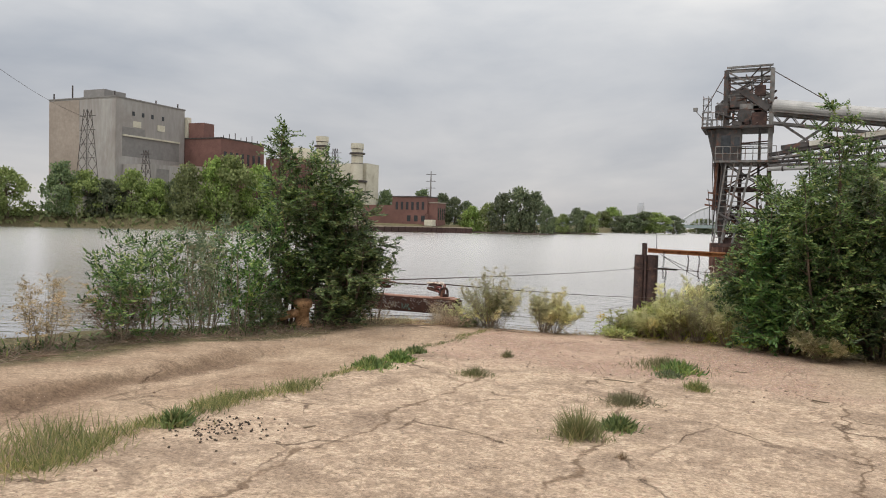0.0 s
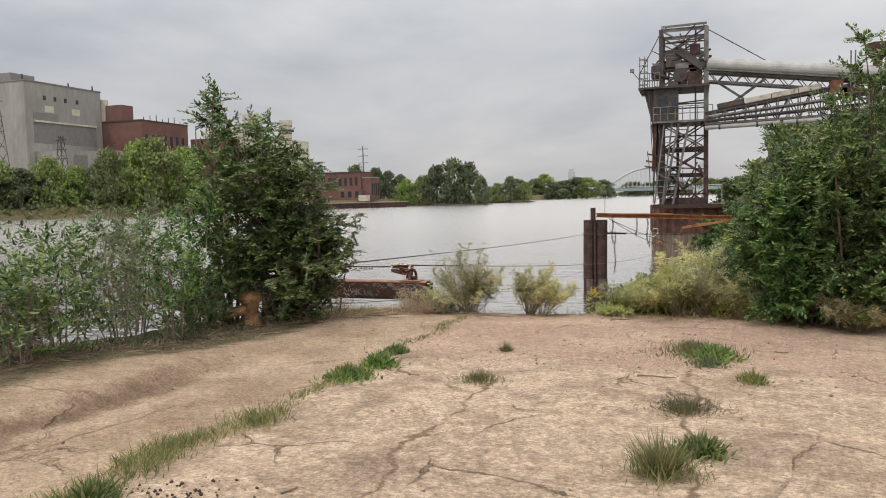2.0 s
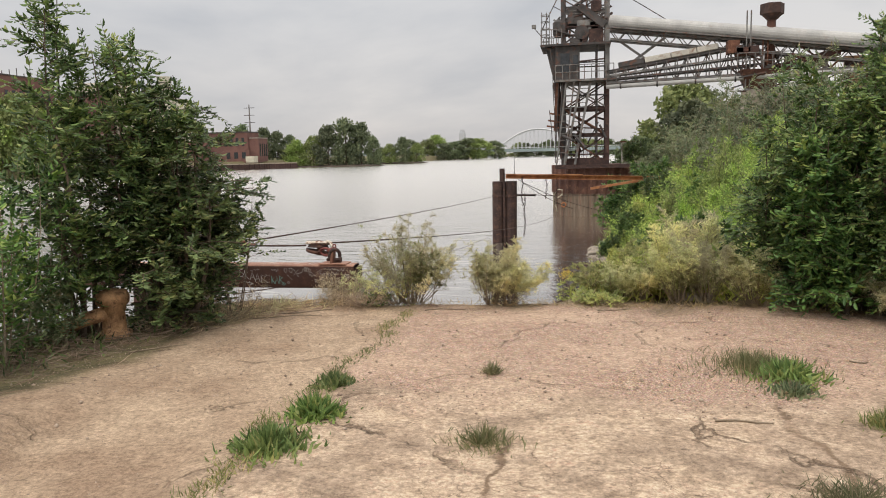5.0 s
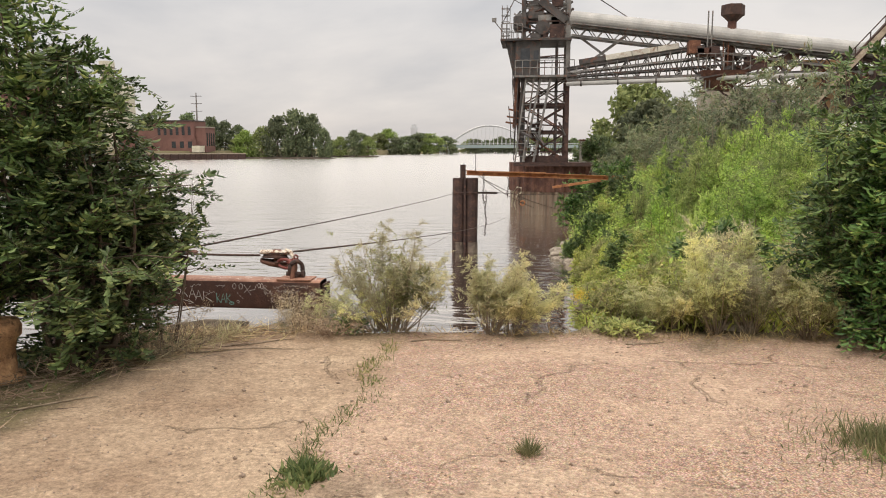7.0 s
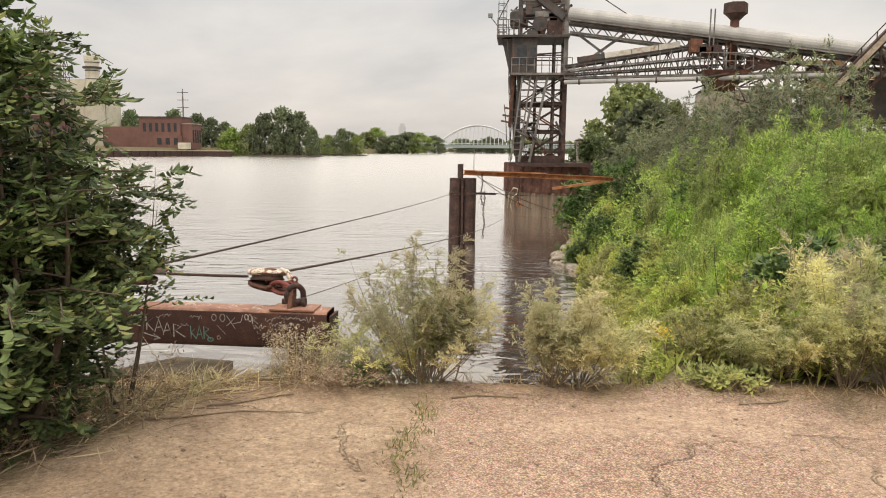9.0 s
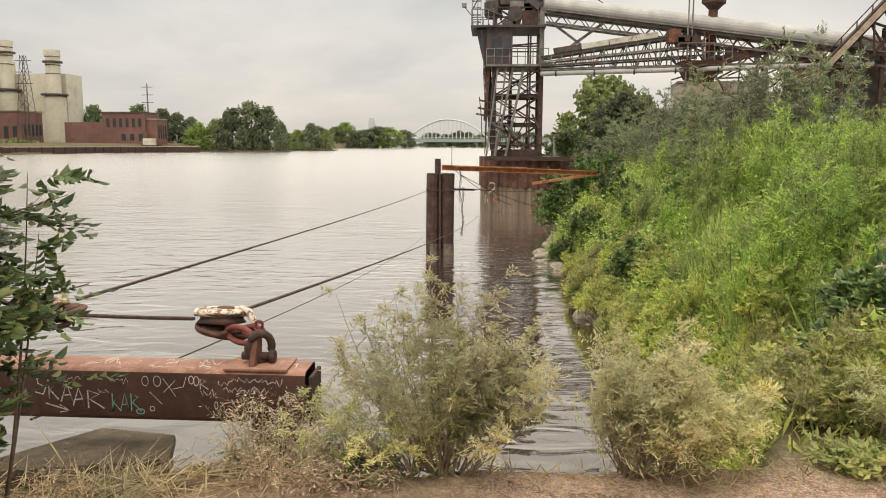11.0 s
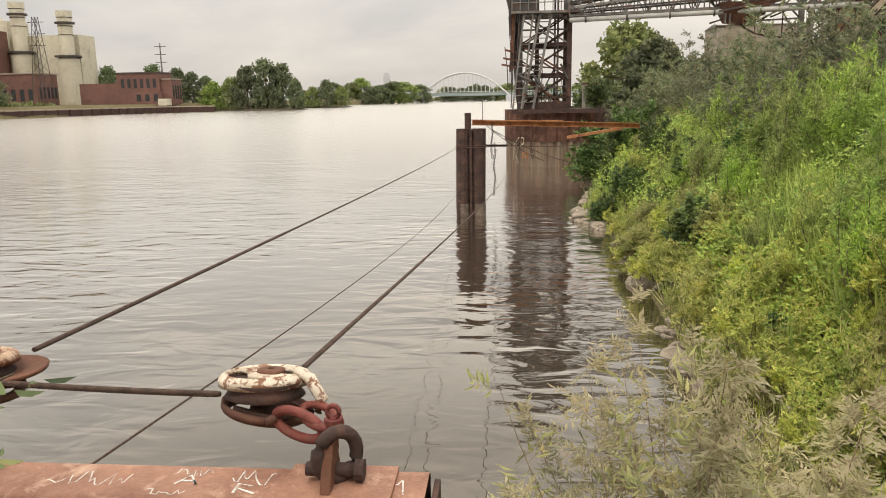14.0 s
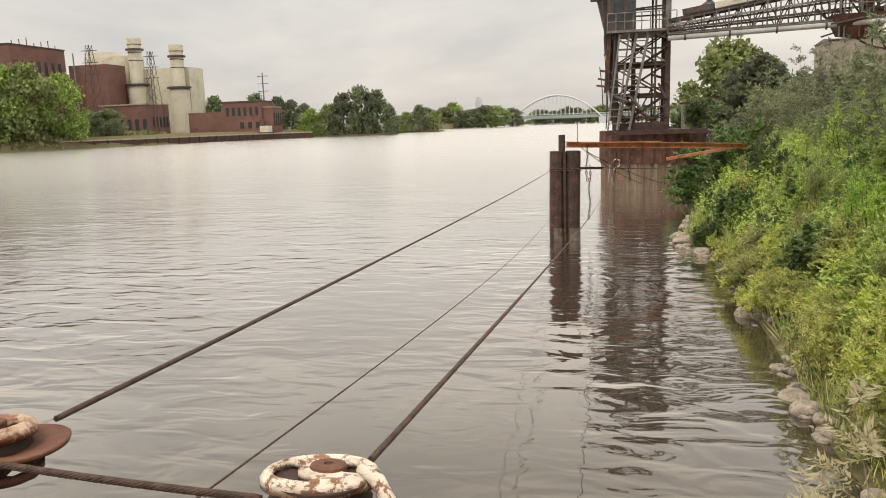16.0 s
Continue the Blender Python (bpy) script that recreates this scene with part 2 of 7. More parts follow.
# distance haze is mixed into this pale bluish concrete colour
HAZE_GREY = mat("distant_hazed_concrete", (0.50, 0.51, 0.54), (0.57, 0.58, 0.60), 0.8, 0.02, 0.5, 0.0)
PAINT_WHITE = mat("white_paint_marks", (0.60, 0.56, 0.52), (0.75, 0.72, 0.68), 0.6, 30, 200, 0.1, third=(0.30, 0.22, 0.18), thresh=(0.5, 0.62))
PAINT_TEAL = mat("teal_paint_marks", (0.16, 0.38, 0.33), (0.26, 0.50, 0.43), 0.6, 30, 200, 0.1)
ROPE_FIBRE = mat("frayed_fibre_rope", (0.45, 0.38, 0.28), (0.62, 0.55, 0.43), 0.95, 20, 120, 0.5)
DIRT_BLACK = mat("dark_humus", (0.055, 0.042, 0.03), (0.12, 0.09, 0.065), 0.95, 8, 60, 0.5)


def ground_material():
    """Broken pale concrete, reddish gravel and trodden dirt, by their places on the yard; soil on the banks."""
    m = bpy.data.materials.new("yard_ground")
    m.use_nodes = True
    t = m.node_tree
    n, l = t.nodes, t.links
    b = n["Principled BSDF"]
    b.inputs["Roughness"].default_value = 0.92
    b.inputs["Specular IOR Level"].default_value = 0.2
    tc = n.new("ShaderNodeTexCoord")
    P = tc.outputs["Object"]
    sep = n.new("ShaderNodeSeparateXYZ")
    l.new(P, sep.inputs[0])

    def noise_tex(scale, detail=6.0, rough=0.6, dist=0.0):
        x = node("ShaderNodeTexNoise", n, Scale=scale, Detail=detail, Roughness=rough, Distortion=dist)
        l.new(P, x.inputs["Vector"])
        return x.outputs["Fac"]

    def ramp(src, a0, a1, c0=(0, 0, 0), c1=(1, 1, 1)):
        r = n.new("ShaderNodeValToRGB")
        r.color_ramp.elements[0].position, r.color_ramp.elements[0].color = a0, (*c0, 1)
        r.color_ramp.elements[1].position, r.color_ramp.elements[1].color = a1, (*c1, 1)
        l.new(src, r.inputs[0])
        return r.outputs[0]

    def mix(fac, c0, c1, kind="MIX"):
        x = n.new("ShaderNodeMixRGB")
        x.blend_type = kind
        for i, c in ((0, fac), (1, c0), (2, c1)):
            if isinstance(c, (int, float)):
                x.inputs[i].default_value = c
            elif isinstance(c, tuple):
                x.inputs[i].default_value = (*c, 1)
            else:
                l.new(c, x.inputs[i])
        return x.outputs[0]

    def calc(op, p, q, r=None):
        x = n.new("ShaderNodeMath")
        x.operation = op
        for i, c in enumerate((p, q, r)):
            if c is None:
                continue
            if isinstance(c, (int, float)):
                x.inputs[i].default_value = c
            else:
                l.new(c, x.inputs[i])
        return x.outputs[0]

    def step(src, lo, hi):
        x = n.new("ShaderNodeMapRange")
        x.interpolation_type = "SMOOTHSTEP"
        l.new(src, x.inputs[0])
        x.inputs[1].default_value, x.inputs[2].default_value = lo, hi
        return x.outputs[0]

    wob = noise_tex(0.9, 5, 0.6)
    wob_s = calc("MULTIPLY_ADD", wob, 2.4, -1.2)
    xw, yw = calc("ADD", sep.outputs["X"], calc("MULTIPLY", wob_s, 0.35)), calc("ADD", sep.outputs["Y"], wob_s)
    fine, mid, patch = noise_tex(55, 5, 0.7), noise_tex(7, 8, 0.65), noise_tex(1.5, 9, 0.68, 0.5)
    # pale concrete, with brown silt lying in its hollows
    pale = ramp(mid, 0.3, 0.7, (0.50, 0.362, 0.25), (0.74, 0.565, 0.415))
    silt = ramp(fine, 0.3, 0.7, (0.24, 0.172, 0.12), (0.36, 0.262, 0.19))
    speck = ramp(noise_tex(24, 6, 0.75), 0.44, 0.62)
    pale = mix(calc("MULTIPLY", speck, 0.6), pale, (0.27, 0.19, 0.13))
    slab = mix(ramp(patch, 0.47, 0.66), pale, silt)
    vor = node("ShaderNodeTexVoronoi", n, Scale=0.62)
    vor.feature = "DISTANCE_TO_EDGE"

    def shaken(scale, amount, detail=7.0):
        x = node("ShaderNodeTexNoise", n, Scale=scale, Detail=detail, Roughness=0.6)
        l.new(P, x.inputs["Vector"])
        return mix(amount, P, x.outputs["Color"], "ADD")

    warp = shaken(1.1, 0.75)
    l.new(warp, vor.inputs["Vector"])
    crack = calc("SUBTRACT", 1.0, step(calc("ADD", vor.outputs["Distance"], calc("MULTIPLY", calc("SUBTRACT", mid, 0.5), 0.012)), 0.002, 0.009))
    crack = calc("MULTIPLY", crack, ramp(noise_tex(1.1, 3), 0.47, 0.58))
    vor2 = node("ShaderNodeTexVoronoi", n, Scale=2.1)
    vor2.feature = "DISTANCE_TO_EDGE"
    l.new(shaken(3.2, 0.3), vor2.inputs["Vector"])
    hair = calc("MULTIPLY", calc("SUBTRACT", 1.0, step(vor2.outputs["Distance"], 0.001, 0.010)), ramp(noise_tex(0.9, 4), 0.48, 0.58))
    slab = mix(calc("MULTIPLY", hair, 0.7), slab, (0.19, 0.13, 0.09))
    # the top skin has flaked off in sharp-edged patches
    skin = calc("MULTIPLY", ramp(noise_tex(8.5, 9, 0.68, 0.5), 0.515, 0.55), ramp(noise_tex(0.62, 4), 0.43, 0.57))
    slab = mix(calc("MULTIPLY", skin, 0.75), slab, ramp(fine, 0.3, 0.7, (0.29, 0.20, 0.14), (0.43, 0.315, 0.225)))
    rim = calc("MULTIPLY", calc("SUBTRACT", 1.0, step(calc("ABSOLUTE", calc("SUBTRACT", noise_tex(8.5, 9, 0.68, 0.5), 0.515), 0.0), 0.0, 0.018)), ramp(noise_tex(0.62, 4), 0.45, 0.55))
    slab = mix(calc("MULTIPLY", rim, 0.55), slab, (0.19, 0.13, 0.09))
    # two long cracks run down the slab, filled with dirt
    sway = calc("MULTIPLY_ADD", noise_tex(1.4, 6, 0.6), 0.62, -0.31)
    for line_x, until, wide in ((2.86, 8.0, 0.013), (1.33, 9.4, 0.018), (-0.3, 9.0, 0.010)):
        off = calc("ABSOLUTE", calc("ADD", calc("ADD", sep.outputs["X"], sway), line_x), 0.0)
        near = calc("MULTIPLY", calc("SUBTRACT", 1.0, step(off, wide * 0.4, wide * 2.2)), calc("SUBTRACT", 1.0, step(sep.outputs["Y"], until - 0.4, until)))
        slab = mix(calc("MULTIPLY", near, ramp(noise_tex(2.6, 5), 0.34, 0.5)), slab, (0.22, 0.15, 0.10))
    slab = mix(calc("MULTIPLY", crack, 0.75), slab, (0.20, 0.135, 0.09))
    fleck = node("ShaderNodeTexNoise", n, Scale=1.0, Detail=5.0, Roughness=0.7)
    flat_map = n.new("ShaderNodeMapping")
    flat_map.inputs["Scale"].default_value = (15.0, 42.0, 15.0)
    l.new(P, flat_map.inputs[0])
    l.new(flat_map.outputs[0], fleck.inputs["Vector"])
    slab = mix(calc("MULTIPLY", ramp(fleck.outputs["Fac"], 0.54, 0.64), calc("MULTIPLY", ramp(noise_tex(2.2, 5), 0.42, 0.62), 0.7)), slab, (0.20, 0.135, 0.09))
    # reddish gravel with single stones
    stones = node("ShaderNodeTexVoronoi", n, Scale=95.0)
    l.new(P, stones.inputs["Vector"])
    grit = ramp(stones.outputs["Distance"], 0.1, 0.7, (0.68, 0.49, 0.37), (0.30, 0.195, 0.14))
    tint = mix(0.14, grit, stones.outputs["Color"], "OVERLAY")
    gravel = mix(ramp(noise_tex(0.8, 6), 0.46, 0.70), tint, ramp(mid, 0.3, 0.7, (0.47, 0.33, 0.235), (0.59, 0.43, 0.315)))
    # trodden dirt
    dirt = ramp(noise_tex(1.2, 8, 0.65), 0.32, 0.68, (0.30, 0.203, 0.136), (0.50, 0.37, 0.258))
    dirt = mix(0.25, dirt, fine, "OVERLAY")
    # the rut runs beside the lane's bank
    rut_x = calc("ABSOLUTE", calc("ADD", xw, 5.42), 0.0)
    rut = calc("MULTIPLY", calc("SUBTRACT", 1.0, step(rut_x, 0.02, 0.22)), calc("SUBTRACT", 1.0, step(sep.outputs["Y"], 6.5, 8.5)))
    dirt = mix(calc("MULTIPLY", rut, 0.85), dirt, (0.17, 0.11, 0.07))
    yard = mix(step(yw, 8.2, 8.9), slab, gravel)
    yard = mix(calc("SUBTRACT", 1.0, step(xw, -4.3, -3.95)), yard, dirt)
    east = calc("MULTIPLY", step(xw, -0.2, 0.9), step(yw, 8.4, 9.3))
    yard = mix(east, yard, ramp(mid, 0.3, 0.7, (0.42, 0.31, 0.215), (0.54, 0.41, 0.295)))
    # dark litter along the planted edge
    soil = ramp(noise_tex(3, 8), 0.35, 0.65, (0.085, 0.075, 0.04), (0.19, 0.16, 0.085))
    far = calc("MAXIMUM", step(yw, 11.2, 12.2), calc("SUBTRACT", 1.0, step(sep.outputs["Z"], -0.9, -0.35)))
    left_edge = calc("SUBTRACT", 1.0, step(calc("ADD", calc("MULTIPLY", sep.outputs["Y"], -0.12), xw), -7.2, -6.8))
    colour = mix(calc("MAXIMUM", far, left_edge), yard, soil)
    grain_a, grain_b = noise_tex(38, 8, 0.8), noise_tex(11, 8, 0.75)
    colour = mix(1.0, colour, ramp(grain_a, 0.30, 0.70, (0.22, 0.22, 0.22), (0.80, 0.80, 0.80)), "OVERLAY")
    colour = mix(0.45, colour, ramp(grain_b, 0.33, 0.67, (0.25, 0.25, 0.25), (0.76, 0.76, 0.76)), "OVERLAY")
    height = calc("ADD", calc("MULTIPLY", mid, 0.6), calc("ADD", calc("MULTIPLY", fine, 0.35), calc("MULTIPLY", crack, -0.9)))
    l.new(colour, b.inputs["Base Color"])
    bp = node("ShaderNodeBump", n, Strength=1.0, Distance=0.04)
    l.new(height, bp.inputs["Height"])
    l.new(bp.outputs[0], b.inputs["Normal"])
    return m


def water_material():
    m = bpy.data.materials.new("river_water")
    m.use_nodes = True
    t = m.node_tree
    n, l = t.nodes, t.links
    b = n["Principled BSDF"]
    b.inputs["Base Color"].default_value = (0.050, 0.039, 0.029, 1)
    b.inputs["Roughness"].default_value, b.inputs["Specular IOR Level"].default_value = 0.9, 0.0
    gloss = n.new("ShaderNodeBsdfGlossy")
    gloss.inputs["Roughness"].default_value = 0.12
    gloss.inputs["Color"].default_value = (1.0, 0.965, 0.925, 1)
    facing = node("ShaderNodeLayerWeight", n, Blend=0.5)
    curve = n.new("ShaderNodeValToRGB")
    curve.color_ramp.elements[0].position, curve.color_ramp.elements[0].color = 0.25, (0.06, 0.06, 0.06, 1)
    curve.color_ramp.elements[1].position, curve.color_ramp.elements[1].color = 0.97, (1.0, 1.0, 1.0, 1)
    for at2, v in ((0.55, 0.18), (0.73, 0.50), (0.82, 0.79), (0.90, 0.93)):
        curve.color_ramp.elements.new(at2).color = (v, v, v, 1)
    l.new(facing.outputs["Facing"], curve.inputs[0])
    spread_out = n.new("ShaderNodeMapRange")
    for slot, v in enumerate((0.72, 0.97, 0.03, 0.24)):
        spread_out.inputs[slot + 1].default_value = v
    l.new(facing.outputs["Facing"], spread_out.inputs[0])
    l.new(spread_out.outputs[0], gloss.inputs["Roughness"])
    both = n.new("ShaderNodeMixShader")
    l.new(curve.outputs[0], both.inputs[0])
    l.new(b.outputs[0], both.inputs[1])
    l.new(gloss.outputs[0], both.inputs[2])
    l.new(both.outputs[0], n["Material Output"].inputs[0])
    tc = n.new("ShaderNodeTexCoord")
    mp = n.new("ShaderNodeMapping")
    mp.inputs["Scale"].default_value = (0.8, 1.7, 1)
    mp.inputs["Rotation"].default_value = (0, 0, 0.12)
    l.new(tc.outputs["Object"], mp.inputs[0])
    rip = node("ShaderNodeTexNoise", n, Scale=0.95, Detail=2.4, Roughness=0.45, Distortion=0.6)
    swell = node("ShaderNodeTexNoise", n, Scale=0.22, Detail=2.0, Roughness=0.5)
    for x in (rip, swell):
        l.new(mp.outputs[0], x.inputs["Vector"])
    add = n.new("ShaderNodeMath")
    add.operation = "MULTIPLY_ADD"
    l.new(swell.outputs["Fac"], add.inputs[0])
    add.inputs[1].default_value = 1.2
    l.new(rip.outputs["Fac"], add.inputs[2])
    bp = node("ShaderNodeBump", n, Strength=0.4, Distance=0.2)
    calm = node("ShaderNodeTexNoise", n, Scale=0.11, Detail=3.0, Roughness=0.55)
    l.new(tc.outputs["Object"], calm.inputs["Vector"])
    span = n.new("ShaderNodeMapRange")
    for slot, v in enumerate((0.34, 0.66, 0.10, 0.36)):
        span.inputs[slot + 1].default_value = v
    l.new(calm.outputs["Fac"], span.inputs[0])
    l.new(span.outputs[0], bp.inputs["Strength"])
    l.new(add.outputs[0], bp.inputs["Height"])
    l.new(bp.outputs[0], gloss.inputs["Normal"])
    return m


GROUND, WATER = ground_material(), water_material()


# ---- building tools ----
def origin(ob):
    v = Vector((0, 0, 0))
    while ob is not None:
        v += ob.location
        ob = ob.parent
    return v


def thing(name, base, label, category, group=""):
    ob = new(name)
    ob.location = base
    ob.empty_display_size = 0.1
    return tagged(ob, label, category, group)


def raw(name, V, F, material, parent=None, label="", smooth=False):
    """One mesh object from arrays in world metres; under a parent its own origin is the parent's."""
    V = np.asarray(V, float)
    if parent is not None:
        V = V - np.array(origin(parent))
    me = bpy.data.meshes.new(name)
    if isinstance(F, np.ndarray):
        k = F.shape[1]
        me.vertices.add(len(V))
        me.vertices.foreach_set("co", V.ravel())
        me.loops.add(F.size)
        me.loops.foreach_set("vertex_index", F.ravel().astype(np.int32))
        me.polygons.add(len(F))
        me.polygons.foreach_set("loop_start", np.arange(0, F.size, k, dtype=np.int32))
        me.update(calc_edges=True)
    else:
        me.from_pydata(V.tolist(), [], F)
        me.update()
    if smooth:
        me.polygons.foreach_set("use_smooth", np.ones(len(me.polygons), bool))
    me.materials.append(material)
    ob = new(name, me)
    if parent is not None:
        ob.parent = parent
    if label:
        ob["label"] = label
    return ob


class Shape:
    """Collects simple solids into one mesh."""

    def __init__(self):
        self.V, self.F = [], []

    def add(self, V, F):
        k = len(self.V)
        self.V += [tuple(v) for v in V]
        self.F += [tuple(i + k for i in f) for f in F]
        return self

    def box(self, lo, hi):
        (a, b, c), (d, e2, f) = lo, hi
        V = [(a, b, c), (d, b, c), (d, e2, c), (a, e2, c), (a, b, f), (d, b, f), (d, e2, f), (a, e2, f)]
        return self.add(V, [(0, 3, 2, 1), (4, 5, 6, 7), (0, 1, 5, 4), (1, 2, 6, 5), (2, 3, 7, 6), (3, 0, 4, 7)])

    def bar(self, p, q, w, h=None):
        """A rolled angle or flat between two points."""
        h = h or w
        p, q = Vector(p), Vector(q)
        d = (q - p).normalized()
        s = d.cross(Vector((0, 0, 1)))
        s = s.normalized() if s.length > 1e-3 else Vector((1, 0, 0))
        u = s.cross(d)
        V = [o + s * (i * w / 2) + u * (j * h / 2) for o in (p, q) for i, j in ((-1, -1), (1, -1), (1, 1), (-1, 1))]
        return self.add(V, [(3, 2, 1, 0), (4, 5, 6, 7), (0, 1, 5, 4), (1, 2, 6, 5), (2, 3, 7, 6), (3, 0, 4, 7)])

    def ibeam(self, p, q, w, h, f=0.02):
        """An I section between two points, flanges above and below."""
        p, q = Vector(p), Vector(q)
        d = (q - p).normalized()
        s = d.cross(Vector((0, 0, 1)))
        s = s.normalized() if s.length > 1e-3 else Vector((1, 0, 0))
        u = s.cross(d)
        for k in (-1, 1):
            self.bar(p + u * k * (h / 2 - f / 2), q + u * k * (h / 2 - f / 2), w, f)
        return self.bar(p, q, f, h - 2 * f)

    def tube(self, pts, radii, n=8, caps=True):
        pts = [Vector(p) for p in pts]
        radii = radii if isinstance(radii, (list, tuple)) else [radii] * len(pts)
        k = len(self.V)
        for i, p in enumerate(pts):
            d = (pts[min(i + 1, len(pts) - 1)] - pts[max(i - 1, 0)]).normalized()
            s = d.cross(Vector((0.13, 0.07, 1))) if abs(d.z) < 0.95 else d.cross(Vector((1, 0.1, 0)))
            s.normalize()
            u = s.cross(d)
            for j in range(n):
                a2 = 2 * math.pi * j / n
                self.V.append(tuple(p + (s * math.cos(a2) + u * math.sin(a2)) * radii[i]))
        for i in range(len(pts) - 1):
            for j in range(n):
                j2 = (j + 1) % n
                self.F.append((k + i * n + j, k + i * n + j2, k + (i + 1) * n + j2, k + (i + 1) * n + j))
        if caps:
            self.F.append(tuple(k + j for j in reversed(range(n))))
            self.F.append(tuple(k + (len(pts) - 1) * n + j for j in range(n)))
        return self

    def lathe(self, centre, profile, n=24, tilt=None):
        """Turns (radius, height) pairs about an upright axis; tilt turns the result about the centre."""
        k = len(self.V)
        for r, h in profile:
            for j in range(n):
                a2 = 2 * math.pi * j / n
                v = Vector((r * math.cos(a2), r * math.sin(a2), h))
                self.V.append(tuple(Vector(centre) + (tilt @ v if tilt else v)))
        for i in range(len(profile) - 1):
            for j in range(n):
                j2 = (j + 1) % n
                self.F.append((k + i * n + j, k + i * n + j2, k + (i + 1) * n + j2, k + (i + 1) * n + j))
        self.F.append(tuple(k + j for j in reversed(range(n))))
        self.F.append(tuple(k + (len(profile) - 1) * n + j for j in range(n)))
        return self

    def obj(self, name, material, parent=None, label="", smooth=False, bevel=0.0):
        if bevel:
            bm = bmesh.new()
            vs = [bm.verts.new(v) for v in self.V]
            for f in self.F:
                bm.faces.new([vs[i] for i in f])
            bm.normal_update()
            bmesh.ops.bevel(bm, geom=[ed for ed in bm.edges if len(ed.link_faces) == 2 and ed.calc_face_angle(0) > 0.6], offset=bevel, segments=2, affect="EDGES", profile=0.7)
            bm.verts.index_update()
            V, F = [tuple(v.co) for v in bm.verts], [tuple(v.index for v in f.verts) for f in bm.faces]
            bm.free()
            return raw(name, V, F, material, parent, label, smooth)
        return raw(name, self.V, self.F, material, parent, label, smooth)


# ---- the lie of the land ----
RIVER, LAND = -3.31, [
    (-60, -80), (-18, -20), (-12, -6), (-9.6, 0), (-8.7, 4), (-8.3, 6.4), (-8.0, 8.2), (-7.7, 9.6), (-7.3, 10.7), (-6.4, 11.5), (-5.3, 11.75), (-4.0, 11.9),
    (-2.9, 12.0), (-2.45, 13.2), (-2.15, 16), (-1.75, 20), (-1.8, 21.6), (-1.5, 25.7), (-1.4, 29), (-1.3, 32), (-1.36, 35.2), (-2.2, 38.4), (-1.7, 40.5), (-0.6, 46), (0.6, 56), (2, 66),
    (6, 90), (30, 240), (60, 500), (70, 760), (150, 1200), (300, 3000), (3000, 3000), (3000, -400), (-60, -400)]
FAR_BANK = [(-3000, -120), (-600, 70), (-300, 150), (-250, 172), (-205, 207), (-185, 232), (-172, 262), (-168, 300), (-160, 326), (-152, 345), (-150, 380), (-146, 440), (-138, 560), (-120, 700), (-100, 790), (-110, 1200), (-300, 3000), (-3000, 3000)]


def signed_reach(poly, X, Y):
    """Metres from the edge of a polygon, positive inside."""
    best, inside = np.full(X.shape, 1e9), np.zeros(X.shape, bool)
    for (x0, y0), (x1, y1) in zip(poly, poly[1:] + poly[:1]):
        dx, dy = x1 - x0, y1 - y0
        k = np.clip(((X - x0) * dx + (Y - y0) * dy) / (dx * dx + dy * dy), 0, 1)
        best = np.minimum(best, np.hypot(X - x0 - k * dx, Y - y0 - k * dy))
        if y0 != y1:
            cross = (y0 > Y) != (y1 > Y)
            inside ^= cross & (X < (x1 - x0) * (Y - y0) / (y1 - y0) + x0)
    return np.where(inside, best, -best)


def smooth01(v):
    v = np.clip(v, 0, 1)
    return v * v * (3 - 2 * v)


def lumps(X, Y, scale, seed=0):
    r = np.random.RandomState(seed)
    out2 = np.zeros(np.shape(X))
    for k in range(7):
        a2, ph, f = r.uniform(0, 6.28), r.uniform(0, 6.28), scale * r.uniform(0.6, 2.2)
        out2 = out2 + np.sin((np.cos(a2) * X + np.sin(a2) * Y) * f + ph) / 7
    return out2


def land_height(X, Y):
    X, Y = np.asarray(X, float), np.asarray(Y, float)
    d = signed_reach(LAND, X, Y)
    wide = 0.45 + 4.6 * smooth01((Y - 12.2) / 4.0)
    slope = 0.12 - 0.023 * np.clip(Y, -20, 12)
    inland = slope + smooth01((Y - 13) / 8) * (0.25 + 0.05 * np.clip(d - wide, 0, 60))
    rise = smooth01((d + 0.15) / wide) ** 0.75
    h = RIVER - 0.12 + (inland - RIVER + 0.12) * rise + 0.02 * lumps(X, Y, 2.2, 3) * rise
    lane = smooth01((Y + 2) / 3) * (1 - smooth01((Y - 7.2) / 1.6))
    h = h + lane * (0.09 * smooth01((-5.42 - X) / 0.2) - 0.04 * smooth01((X + 5.45) / 0.1) * (1 - smooth01((X + 4.6) / 0.6)))
    h = h + 0.35 * lumps(X, Y, 0.7, 8) * smooth01((Y - 14) / 5) * smooth01(d / 3) + 0.012 * lumps(X, Y, 9, 5) * rise
    h = np.where(d < -0.2, RIVER - 0.12 + np.clip(d + 0.2, -2.0, 0), h)
    f = signed_reach(FAR_BANK, X, Y)
    hf = RIVER - 0.3 + (4.2 + 0.006 * np.clip(f, 0, 800)) * smooth01(f / 5.0)
    return np.where(f > 0, np.maximum(h, hf), h)


def graded(edges):
    out2 = []
    for lo, hi, step2 in edges:
        out2 += list(np.arange(lo, hi, step2))
    return np.array(out2 + [edges[-1][1]])


